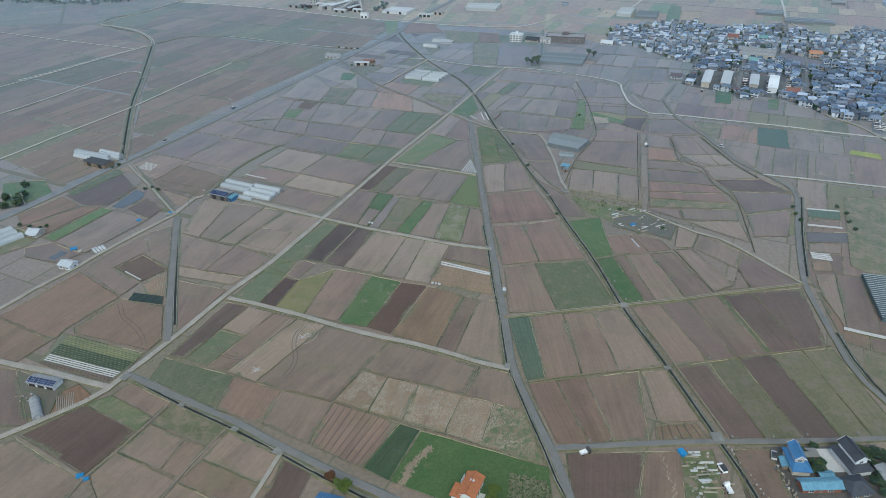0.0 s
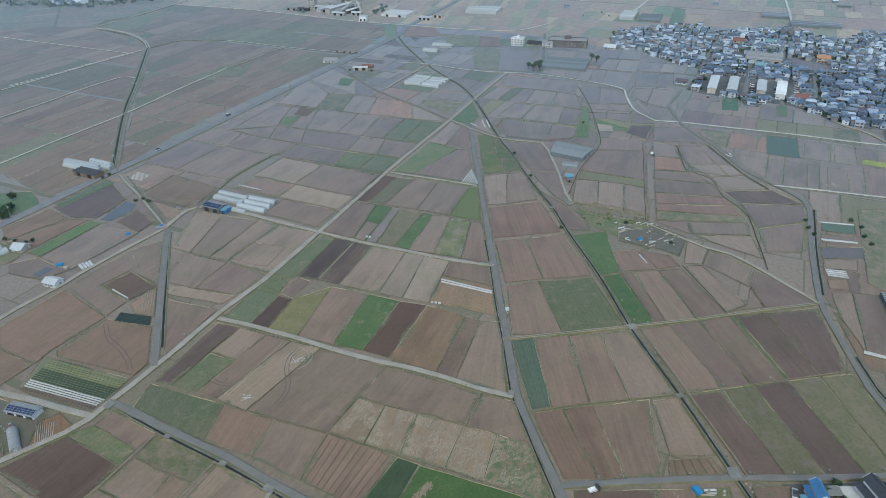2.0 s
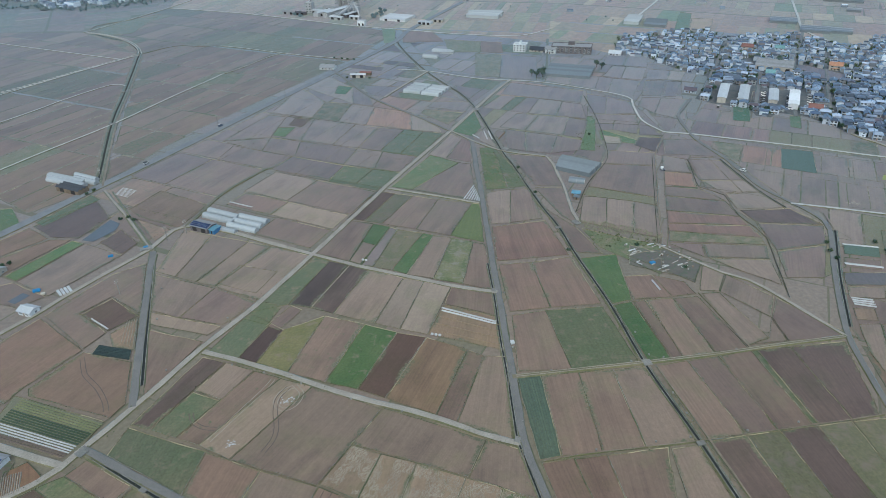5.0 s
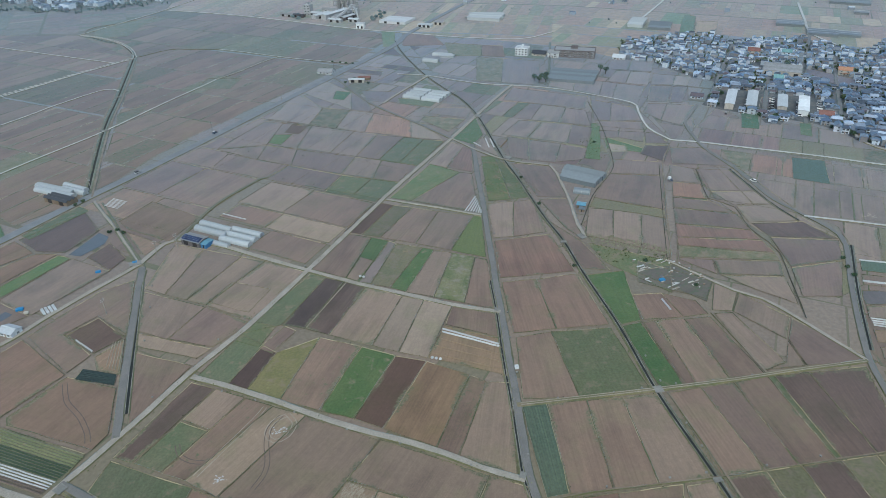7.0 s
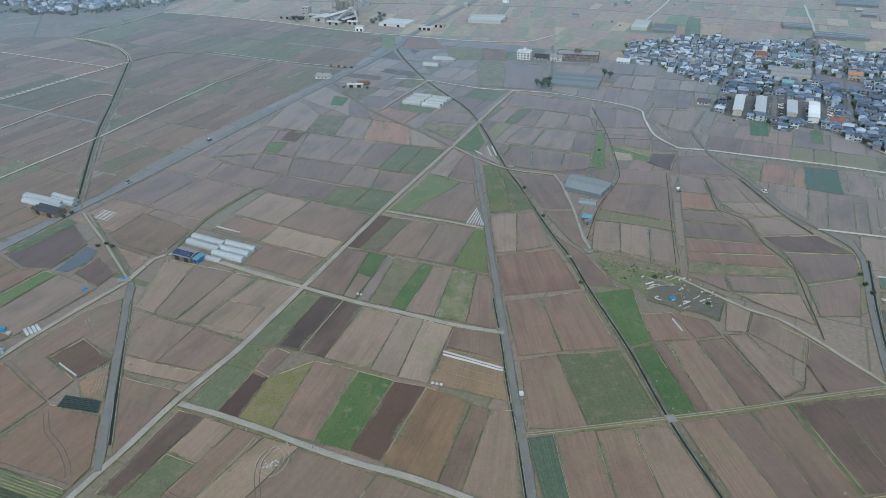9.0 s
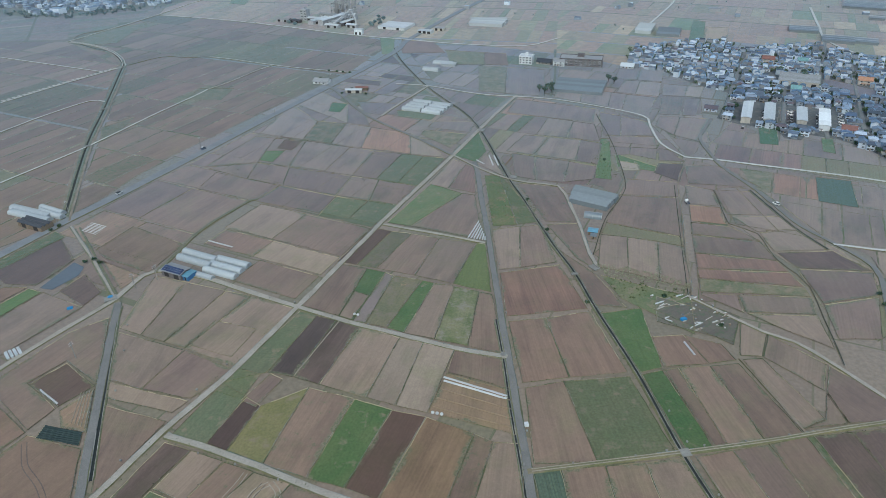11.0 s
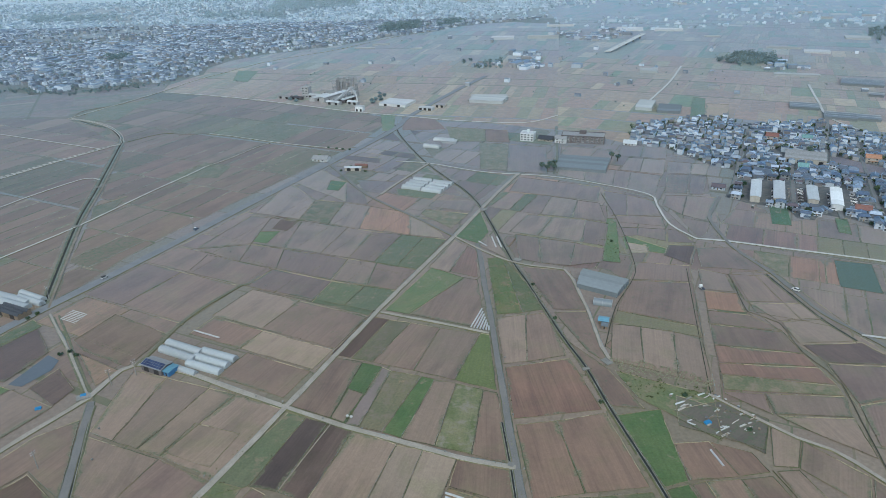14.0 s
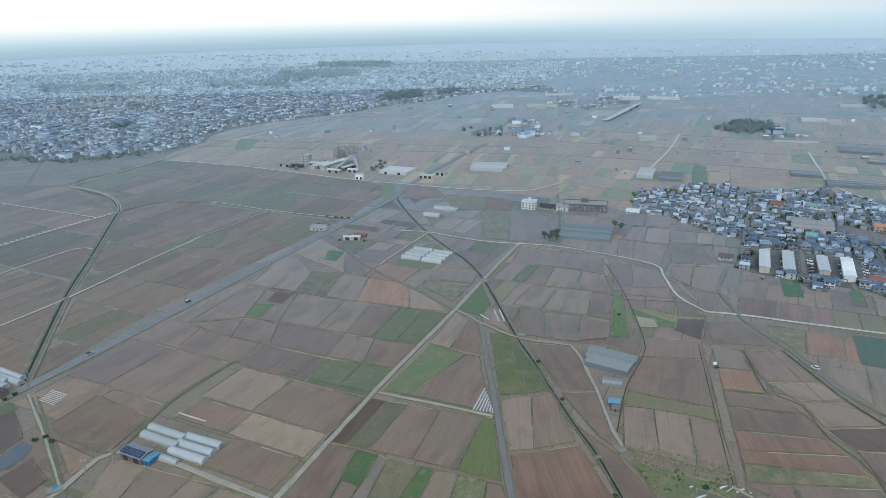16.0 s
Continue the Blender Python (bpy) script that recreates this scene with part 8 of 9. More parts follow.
TARP, JUNK = paint("blue_tarpaulin", (0.03, 0.2, 0.42), 0.5, 0.4), palette("scrap", [(0.42, 0.42, 0.4), (0.2, 0.16, 0.12), (0.25, 0.24, 0.22), (0.3, 0.3, 0.3), (0.12, 0.14, 0.16), (0.28, 0.22, 0.16)])


def ridge(name, a, b, width, h, mat, label, z=0.2, category="row", group=""):
    """A long low rounded ridge from a to b."""
    a, b = Vector(a), Vector(b)
    d = b - a
    ob = thing(name, a.x, a.y, z, math.degrees(math.atan2(d.y, d.x)), label, category, group)
    bm = bmesh.new()
    n = max(3, int(d.length / 2.5))
    prof = [(-0.5, 0), (-0.4, 0.7), (0, 1), (0.4, 0.7), (0.5, 0)]
    rows = [[bm.verts.new((d.length * i / n, p * width + 0.1 * noise.noise((a.x + i * 0.7, a.y, 1.3)), q * h * (1 + 0.2 * noise.noise((i * 0.9, a.y, 4.0))))) for p, q in prof] for i in range(n + 1)]
    for r, s in zip(rows, rows[1:]):
        for k in range(4):
            bm.faces.new((r[k + 1], s[k + 1], s[k], r[k]))
    bmesh.ops.recalc_face_normals(bm, faces=bm.faces[:])
    part("cover", bm, mat, ob)
    return ob


def between(p, q, r, s, t):
    """The line a share t of the way from line pq to line rs."""
    return Vector(p).lerp(Vector(r), t), Vector(q).lerp(Vector(s), t)


MULCH_A = ((-0.9, 240.3), (19.3, 230.6), (-0.9, 238.6), (19.2, 229.3))
WHITE_ROW = "white plastic-mulched row between field rows"
for t in (0, 1):
    ridge("mulch_row", *between(*MULCH_A, t), 0.75, 0.35, MULCH, WHITE_ROW, group="mulched rows by the centre road")
for i in range(7):
    s = i / 6
    a, b = Vector((11.3, 333.4)).lerp(Vector((19.0, 330.6)), s), Vector((17.2, 349.3)).lerp(Vector((19.2, 334.5)), s)
    ridge("mulch_row", a, b, 0.7, 0.3, MULCH, "white plastic-mulched row in a wedge plot", group="mulched wedge plot")
for i in range(8):
    a, b = between((-172.4, 350), (-163.5, 345.5), (-171, 357.5), (-162, 353), i / 7)
    ridge("mulch_row", a, b, 0.36, 0.25, MULCH, "thin white row in a small plot", group="rows by the junction")
corners = ((-142.6, 180.5), (-112.2, 169.8), (-140.0, 195.4), (-106.2, 182.6))
for i in range(17):
    s = i / 16
    mat, what = (CROP_PALE, "pale green row of vegetables") if s > 0.72 else (CROP_DARK, "dark leafy row of vegetables") if s > 0.36 else (MULCH, WHITE_ROW) if s > 0.1 else (TRACK, "bare brown planting row")
    a, b = between(*corners, s)
    e = (b - a) * 0.03
    ridge("crop_row", a + e, b - e, 0.42 if mat is MULCH else 0.62, 0.3, mat, what, group="rows in the striped field")
for i in range(9):
    a, b = between((-124.3, 155.6), (-127.6, 163.2), (-116.8, 159.6), (-119.6, 166.4), i / 14)
    ridge("crop_row", a, b, 0.35, 0.3, STRAW, "straw-covered row in a garden", group="rows in the garden bed")
for a, b, w in (((-135.5, 239), (-126.1, 231.9), 0.6), ((84.6, 255.6), (86.0, 248.2), 0.7), ((27.9, 428.5), (29.2, 414), 0.8), ((30.7, 428.5), (32.1, 413.8), 0.8), ((20.3, 422.8), (24.3, 416.3), 0.7), ((-108.2, 337), (-95.1, 330.4), 0.7), ((167.5, 264.5), (181.5, 260.5), 1.2), ((174.8, 280), (188.6, 276.5), 0.8)):
    ridge("covered_row", a, b, w, 0.4, MULCH, "white covered seedling row lying alone in a field")
ridge("straw_row", (-51.4, 243.4), (-40.1, 272.6), 0.4, 0.25, STRAW, "pale straw row along the edge of a dark field")
for i in range(4):
    a, b = between((155.8, 236), (163.0, 233.5), (156.8, 240), (164.2, 238), i / 3)
    ridge("covered_row", a, b, 0.6, 0.5, MULCH, "white covered seedling row on a small plot", group="rows by the east road")
ridge("timber", (35.5, 413.6), (40.7, 425.1), 0.8, 0.6, WOOD, "long dark timber lying across a field", category="timber")
for i in range(7):
    a, b = between((-125.7, 217.6), (-111.2, 214.3), (-125.5, 222.4), (-112.4, 219.0), i / 6)
    ridge("netted_row", a, b, 0.62, 0.3, NETTING, "dark green netted row of crop", group="netted rows")
for i in range(5):
    a, b = between((-117.8, 223.2), (-121.0, 237.3), (-112.7, 221.0), (-117.6, 238.0), i / 4)
    ridge("dry_row", a, b, 0.22, 0.2, STRAW, "dry straw-coloured row of old crop", group="dry rows by the canal road")

ONION = grass("onion_leaves", (0.074, 0.102, 0.08), (0.084, 0.108, 0.086), 0.0, rows=0.0)
DRYROW = surface("ochre_ridge", (0.27, 0.2, 0.13), (0.22, 0.16, 0.1), 0.95, 1.5)
for (p, q, r, s), count, width, high, mat, label, group in (
        (((-41.2, 140.1), (-35.5, 156.4), (-25.5, 131.1), (-15.9, 147.4)), 9, 0.22, 0.14, TRACK, "low dark ridge of old stalks in a brown field", "ridges in the brown row field"),
        (((-23.8, 130.6), (-14.0, 146.4), (-17.5, 126.5), (-8.8, 143.9)), 12, 0.5, 0.12, CROP_DARK, "deep green leafy crop row", "rows of deep green crop"),
        (((27.0, 166.2), (24.1, 198.7), (32.4, 167.1), (31.1, 199.1)), 8, 0.5, 0.08, ONION, "blue-green row of onion plants", "rows of onions"),
        (((-5.2, 224.7), (19.7, 215.0), (0.6, 240.5), (20.1, 230.6)), 4, 0.35, 0.2, DRYROW, "low ochre planting ridge", "ridges in the ochre field"),
        (((62.3, 137.9), (63.3, 143.3), (76.4, 138.3), (74.9, 143.8)), 5, 0.25, 0.25, TRACK, "short dug bed ridge on a small plot", "ridges on the ditch-side plot")):
    for i in range(count):
        a, b = between(p, q, r, s, (i + 0.5) / count)
        ridge("crop_row", a, b, width, high, mat, label, 0.19, "row", group)


def track(pts, gap, width, mat, label, lift=0.0):
    """A pair of wheel tracks pressed along a curve."""
    line = smooth_line(pts, 1.5)
    for side in (-gap / 2, gap / 2):
        bm = bmesh.new()
        sweep(bm, line, [(side - width / 2, 0.225 + lift), (side, 0.24 + lift), (side + width / 2, 0.225 + lift)], (0, 0))
        single("wheel_track", bm, mat, label, "track", "structure")


track([(-128.4, 215.5), (-125.5, 210), (-122.9, 206), (-118, 201.5), (-114.8, 198.2), (-110.5, 192.5), (-108.7, 188.7)], 1.5, 0.3, TRACK, "dark curved tractor track across a bare field")
track([(-52, 198), (-54.5, 193), (-54.3, 187), (-52.5, 180), (-52.5, 175), (-54.5, 170)], 1.4, 0.3, TRACK, "dark curved tractor track beside pale soil")
track([(-50, 198.5), (-47.2, 194.5), (-48.5, 189.5), (-52, 187.5), (-55, 190.5), (-54, 195.5), (-50.5, 198)], 1.4, 0.3, PALE_TRACK, "pale turning circle of tractor tracks")
track([(-72, 175), (-66, 186), (-60, 197), (-58, 202)], 1.3, 0.25, PALE_TRACK, "pale straight tractor track")
track([(23.5, 200.3), (37.8, 202), (67.7, 205.6), (94.8, 209.2), (119, 213.3), (142, 216.6)], 0.85, 0.3, PALE_TRACK, "pale dirt wheel ruts of a grassy lane", 0.33)
track([(-81, 187), (-79, 183), (-75, 180.5), (-71, 180)], 1.3, 0.3, TRACK, "short curved tractor track at a field corner")

def spill(x, y, r, seed, mat, label):
    """A ragged patch of loose pale material."""
    rnd = random.Random(seed)
    bm = bmesh.new()
    for _ in range(26):
        cx, cy, rr = x + rnd.gauss(0, 0.5) * r, y + rnd.gauss(0, 0.4) * r, r * rnd.uniform(0.04, 0.16)
        top = bm.verts.new((cx, cy, 0.3))
        rim = [bm.verts.new((cx + rr * rnd.uniform(0.4, 1.5) * math.cos(k), cy + rr * rnd.uniform(0.4, 1.5) * math.sin(k), 0.23)) for k in (0, 0.9, 1.8, 2.7, 3.6, 4.5, 5.4)]
        for k in range(7):
            bm.faces.new((top, rim[k], rim[(k + 1) % 7]))
    single("soil_heap", bm, mat, label, "heap", "stuff")


spill(-16.3, 296.6, 1.8, 9, DRYROW, "orange-brown scraped earth on an allotment")
spill(31, 371.9, 2.6, 10, DRYROW, "bare brown patch among weeds")
spill(33.7, 352.1, 2.2, 11, DRYROW, "bare brown patch among weeds")
spill(-51.3, 191.5, 2.2, 1, MULCH, "white lime spilled on a bare field")
spill(-65, 174, 2.0, 2, MULCH, "white lime spilled at a field corner")
spill(-90, 304, 2.0, 3, STRAW, "pale rubble heap beside the film tunnels")
spill(200, 318, 3.5, 4, PALE_TRACK, "pale scraped earth in a field")
spill(106, 410, 5.0, 5, PALE_TRACK, "pale sandy ground among weeds")

# straw lying in loops on the stubble
rnd = random.Random(8)
STUBBLE = [(-35.4, 158.0), (-28.2, 171.2), (23.2, 150.2), (26.4, 130.6)]
bm = bmesh.new()
lie = math.atan2(ALONG.y, ALONG.x)
for _ in range(9000):
    s, t = rnd.random(), rnd.random()
    q = Vector(STUBBLE[0]).lerp(Vector(STUBBLE[3]), s).lerp(Vector(STUBBLE[1]).lerp(Vector(STUBBLE[2]), s), t)
    if (s > 0.84 and rnd.random() < 0.5) or noise.noise((q.x * 0.2, q.y * 0.2, 1.0)) < -0.15:
        continue
    a0, sway, ph, n, w = lie + rnd.gauss(0, 0.3), rnd.uniform(0.2, 0.7), rnd.uniform(0, 6), rnd.randint(2, 5), rnd.uniform(0.02, 0.055)
    prev = None
    for i in range(n):
        a = a0 + sway * math.sin(i * 0.9 + ph)
        d = Vector((math.cos(a), math.sin(a)))
        o = Vector((-d.y, d.x)) * w
        cur = (bm.verts.new((q.x - o.x, q.y - o.y, 0.24)), bm.verts.new((q.x + o.x, q.y + o.y, 0.27)))
        if prev:
            bm.faces.new((prev[0], cur[0], cur[1], prev[1]))
        prev = cur
        q = q + d * 0.3
single("straw", bm, STRAW, "loose straw lying in loops on stubble", "straw", "stuff")

BARE = (Vector((-14.8, 122.9)), Vector((-6.0, 137.6)))
# scrub and dead stems by the meadow, and weeds along banks
def tufts(name, spots, h, mat, label, seed, per=7):
    rnd = random.Random(seed)
    bm = bmesh.new()
    for x, y in spots:
        s = h * rnd.uniform(0.5, 1.3)
        leaf_cloud(bm, rnd, [(x, y, 0.2 + s * 0.35, s * 0.6)], per, s * 0.42)
    single(name, bm, mat, label, "weeds", "stuff")


dr = Mat("dry_stems", 0.9, 0.2)
DRYSTEM = dr.done(dr.value(dr.mix(dr.island(), (0.23, 0.225, 0.165), (0.155, 0.165, 0.1)), dr.island(), 0.6, 1.5))
ps = Mat("bleached_stems", 0.9, 0.2)
PALESTEM = ps.done(ps.value(ps.mix(ps.island(), (0.4, 0.39, 0.3), (0.17, 0.18, 0.11)), ps.island(), 0.6, 1.4))
wd = Mat("weed_leaves", 0.85, 0.25)
WEEDS = wd.done(wd.value(wd.mix(wd.island(), (0.07, 0.095, 0.035), (0.12, 0.125, 0.06)), wd.island(), 0.6, 1.5))
tufts("scrub", scatter([(17, 127), (27, 124.5), (28, 114), (15, 114)], 0.42, 41, 1.5), 0.55, DRYSTEM, "yellow-brown scrub beside the meadow", 1)
tufts("reeds", scatter([(64, 309), (80, 304.5), (100, 292), (100, 287), (78, 295), (66, 300)], 0.9, 42, 1.1), 0.6, PALESTEM, "bleached dry weeds on a waste plot", 2)
tufts("weeds", scatter([(64, 300), (98, 286), (98, 281), (78, 284), (70, 282)], 1.8, 43, 1.0), 0.7, WEEDS, "green weeds on a waste plot", 3)
WEEDPLOT = [(22, 352), (25, 396), (36, 399), (52, 350)]
tufts("weeds", scatter(WEEDPLOT, 1.0, 44, 1.0), 0.24, WEEDS, "rank weeds between road and ditch", 4)
tufts("weeds", scatter([(84, 425), (92, 425), (95, 395), (84, 392)], 1.5, 45, 0.8), 0.4, WEEDS, "green thicket on a ditch bank", 5)
for n, (pts, seed) in enumerate((([(82.5, 115), (79.6, 137), (74.3, 170), (68, 203), (64, 239), (57.8, 276), (54, 302), (48.7, 327), (41, 372)], 51), ([(30, 125), (26, 146), (21, 172), (20.2, 205), (19.9, 250), (18.8, 300)], 52), ([(-108, 171), (-84, 156.4), (-65, 145.6), (-49, 135.7), (-35, 127)], 53), ([(-186, 362), (-219, 460), (-240, 530), (-268, 632)], 54), ([(-86, 216), (-54.7, 203), (-23, 188.5), (4, 177), (21, 169.8)], 56), ([(-57, 281.5), (-15, 262), (21, 249)], 57), ([(22, 200), (67.7, 205.6), (119, 213.3), (142, 216.7)], 58), ([(27.5, 164), (74.3, 170.1), (134, 178.7)], 59), ([(-135, 147), (-112, 165), (-100, 190), (-87, 219), (-57, 284), (-40, 325), (-5, 408), (25, 470)], 55))):
    r2 = random.Random(seed)
    spots2 = []
    for q in smooth_line(pts, 0.8):
        if r2.random() < 0.85:
            spots2.append((q.x + r2.choice((-1, 1)) * (r2.uniform(0.3, 0.9) if seed in (58, 59) else r2.uniform(0.9, 2.0)), q.y + r2.uniform(-0.5, 0.5)))
    tufts("verge_weeds", spots2, 0.4, WEEDS if n % 2 == 0 else DRYSTEM, "ragged weeds along a verge", seed, 5)

# ragged growth on the bunds between the nearer fields
rnd = random.Random(23)
growth = ([], [], [])
for line in bund_lines:
    for a, b in zip(line, line[1:] + line[:1]):
        m = (a + b) / 2
        if m.y > 345 or abs(m.x) > 190:
            continue
        for j in range(int((b - a).length / 0.55)):
            q = a.lerp(b, rnd.random())
            n = noise.noise((q.x * 0.09, q.y * 0.09, 7.7)) + 0.5 * noise.noise((q.x * 0.5, q.y * 0.5, 3.3))
            if n > -0.12:
                growth[0 if n > 0.3 else 1 if rnd.random() < 0.6 else 2].append((q.x + rnd.gauss(0, 0.16), q.y + rnd.gauss(0, 0.16)))
dk = Mat("dark_weed_leaves", 0.9, 0.2)
DARKWEED = dk.done(dk.value(dk.mix(dk.island(), (0.03, 0.038, 0.02), (0.06, 0.05, 0.032)), dk.island(), 0.6, 1.4))
for spots3, mat, what, seed in zip(growth, (WEEDS, DRYSTEM, DARKWEED), ("green weeds growing along field bunds", "dry straw-coloured grass along field bunds", "dark matted growth along field bunds"), (71, 72, 73)):
    tufts("bund_growth", spots3, 0.3, mat, what, seed, 3)

# bare earth worn into the meadow
rnd = random.Random(19)
bm = bmesh.new()
for i in range(520):
    f = rnd.random()
    q = BARE[0].lerp(BARE[1], f)
    q += Vector((rnd.gauss(0, 0.65) + 0.7 * math.sin(f * 9), rnd.gauss(0, 0.5)))
    r = rnd.uniform(0.1, 0.42)
    bm.faces.new([bm.verts.new((q.x + r * rnd.uniform(0.6, 1.3) * math.cos(k) * 0.8, q.y + r * rnd.uniform(0.6, 1.3) * math.sin(k), 0.225 + 0.00004 * i)) for k in (0, 0.8, 1.6, 2.4, 3.1, 3.9, 4.7, 5.5)])
single("bare_earth", bm, FIELDS["tan2"][0], "ragged bare earth worn into green meadow", "earth", "stuff")

# pale concrete blocks edging the western channel and the canal bend
bm = bmesh.new()
for pts in ([(-338, 534), (-320, 562), (-304, 591), (-285, 622), (-270, 644)], [(-361, 739), (-343, 730), (-321, 715), (-301, 695), (-283, 670), (-270, 644)]):
    line = smooth_line(pts, 4.0)
    for a, b in zip(line, line[1:]):
        d = (b - a).normalized()
        for side in (-1.1, 1.1):
            c = a + Vector((d.y, -d.x)) * side
            e, f = d * 1.1, Vector((d.y, -d.x)) * 0.3
            v = [bm.verts.new((*(c + e * u + f * w), z)) for z in (0.3, 0.85) for u, w in ((-1, -1), (1, -1), (1, 1), (-1, 1))]
            for k in ((3, 2, 1, 0), (4, 5, 6, 7), (0, 1, 5, 4), (1, 2, 6, 5), (2, 3, 7, 6), (3, 0, 4, 7)):
                bm.faces.new([v[i] for i in k])
bmesh.ops.recalc_face_normals(bm, faces=bm.faces[:])
single("channel_blocks", bm, CONCRETE, "pale concrete blocks edging an irrigation channel", "kerb", "stuff")

# ponds
for quad, label in ((((-167.4, 300.7), (-162.4, 320.6), (-156.0, 316.5), (-155.3, 309.8), (-161.4, 299.2)), "grey irrigation pond among fields"), (((-175, 252), (-171, 250), (-168, 256), (-172, 258)), "small puddled hollow in a field")):
    bm = bmesh.new()
    bm.faces.new([bm.verts.new((x, y, 0.25)) for x, y in quad])
    single("water", bm, POND, label, "water", "structure")

# ---- clutter ----
def crate(x, y, turn, w, d, h, mat, label, name="crate", z=0.2, group=""):
    ob = thing(name, x, y, z, turn, label, name.replace("_", " "), group)
    part("body", block(-w / 2, w / 2, -d / 2, d / 2, 0, h * 0.85), mat, ob)
    part("lid", block(-w / 2 - 0.04, w / 2 + 0.04, -d / 2 - 0.04, d / 2 + 0.04, h * 0.85, h), mat, ob)
    return ob


base_crate = crate(-157.8, 258.4, 30, 0.9, 1.5, 0.5, WHITE, "white seedling tray stacked in a grid", "seedling_tray", group="tray grid")
for i in range(4):
    for j in range(4):
        if i or j:
            q = Vector((-157.8, 258.4)) + Vector((0.75, 0.66)) * i * 1.35 + Vector((0.66, -0.75)) * j * 1.1
            copy_thing(base_crate, pose(q.x, q.y, 0.2, 0, 0, 40))
for x, y in ((-4.6, 223.8), (-3.2, 223.4), (-1.8, 223.0), (-34.6, 276.8), (-33.2, 276.3)):
    ob = thing("sack", x, y, 0.2, 0, "bulging white fertiliser sack on a field edge", "sack")
    bm = bmesh.new()
    bmesh.ops.create_uvsphere(bm, u_segments=10, v_segments=6, radius=0.6, matrix=Matrix.Diagonal((1, 1, 0.75, 1)))
    for v in bm.verts:
        v.co.z = max(v.co.z, -0.35) + 0.35
        v.co.x += 0.08 * noise.noise(v.co * 3)
    part("bag", bm, MULCH, ob)
    part("neck", block(-0.12, 0.12, -0.12, 0.12, 0.7, 0.92), MULCH, ob)
for x, y, w, d, h in ((-104.8, 129.9, 2.0, 1.2, 0.7), (-102.6, 128.8, 1.4, 1.0, 0.5), (-166.8, 259, 2.6, 1.6, 0.9), (67.3, 132.6, 1.6, 2.4, 1.0), (-134.5, 292.5, 1.8, 1.4, 0.7), (-147.5, 285.5, 2.0, 1.2, 0.7), (88.5, 268.5, 2.2, 1.4, 0.7)):
    crate(x, y, 20, w, d, h, TARP, "stack covered with a bright blue tarpaulin", "covered_stack")
crate(24.0, 217.4, 10, 1.2, 1.2, 1.0, WHITE, "white pump box at the roadside", "pump_box", 0.4)
valve = crate(21.4, 202.2, 8, 0.5, 0.5, 0.5, CULVERT, "small pale concrete valve box at a field corner", "valve_box", 0.3, "field valve boxes")
box_rnd = random.Random(91)
for line, step in (([(23.6, 176), (23.6, 330)], 21), ([(-84, 214), (19, 171)], 17), ([(-55, 281), (18, 250)], 16), ([(28, 201.6), (138, 215.4)], 14), ([(75, 172.6), (66.5, 240)], 15), ([(-102, 196), (-62, 280), (-8, 402)], 24), ([(-108, 233), (-122, 281)], 16), ([(33, 138), (128, 138)], 13), ([(28, 165.6), (132, 179.6)], 19), ([(-124, 306), (-62, 287)], 15), ([(-95, 380), (-30, 352)], 18), ([(-120, 418), (-12, 392)], 22)):
    for a, b in zip(line, line[1:]):
        a, b = Vector(a), Vector(b)
        for i in range(int((b - a).length / step)):
            q = a + (b - a).normalized() * (step * (i + box_rnd.uniform(0.1, 0.9)))
            copy_thing(valve, pose(q.x + box_rnd.uniform(-0.4, 0.4), q.y + box_rnd.uniform(-0.4, 0.4), 0.25, 0, 0, box_rnd.uniform(0, 90)))
crate(-163, 256.7, 10, 1.6, 1.0, 0.8, CREAM, "pale crate beside a blue stack")
rnd = random.Random(77)
YARD = [(80, 290), (98, 283), (107, 269), (101, 257), (82, 268)]
for x, y in scatter(YARD, 2.7, 61, 0.8):
    a = rnd.uniform(0, 180)
    kind = rnd.random()
    if kind < 0.6:
        ob = thing("frame_stack", x, y, 0.2, a if rnd.random() < 0.2 else 28 + rnd.uniform(-8, 8), "long pale boards stacked on waste ground", "boards", "yard clutter")
        l = rnd.uniform(1.6, 4.6)
        for j in range(3):
            part("board", block(-l / 2 + 0.1 * j, l / 2 - 0.15 * j, -0.35 + 0.2 * j, -0.18 + 0.2 * j, 0.02 * j, 0.15 + 0.06 * j), rnd.choice((WHITE, CREAM, WOOD, CULVERT)), ob)
    elif kind < 0.94:
        crate(x, y, a, rnd.uniform(0.4, 1.0), rnd.uniform(0.3, 0.8), rnd.uniform(0.3, 0.8), JUNK, "weathered scrap crate on waste ground", "crate", group="yard clutter")
    else:
        copy_thing(shrub, pose(x, y, -0.3, 0, 0, a))
for x, y in scatter([(65.5, 132.5), (75, 132.5), (74.6, 117), (66, 117)], 1.55, 62, 0.9):
    if rnd.random() < 0.5:
        crate(x, y, rnd.uniform(0, 90), rnd.uniform(0.3, 1.0), rnd.uniform(0.3, 0.6), rnd.uniform(0.3, 0.6), JUNK, "scrap crate on an allotment", "crate", group="allotment clutter")
    else:
        ridge("allotment_row", (x, y), (x + rnd.uniform(2, 4), y + rnd.uniform(-0.3, 0.3)), 0.5, 0.3, rnd.choice((MULCH, CROP_DARK, CROP_PALE, STRAW)), "short vegetable row on an allotment", group="allotment rows")
for x, y, l in ((69.2, 132.9, 3.4), (71.2, 129.1, 3.9), (69.0, 122.9, 3.4), (67.6, 126.4, 2.0)):
    ridge("covered_row", (x, y), (x + l, y), 0.7, 0.4, MULCH, "white covered row on an allotment", group="covered allotment rows")
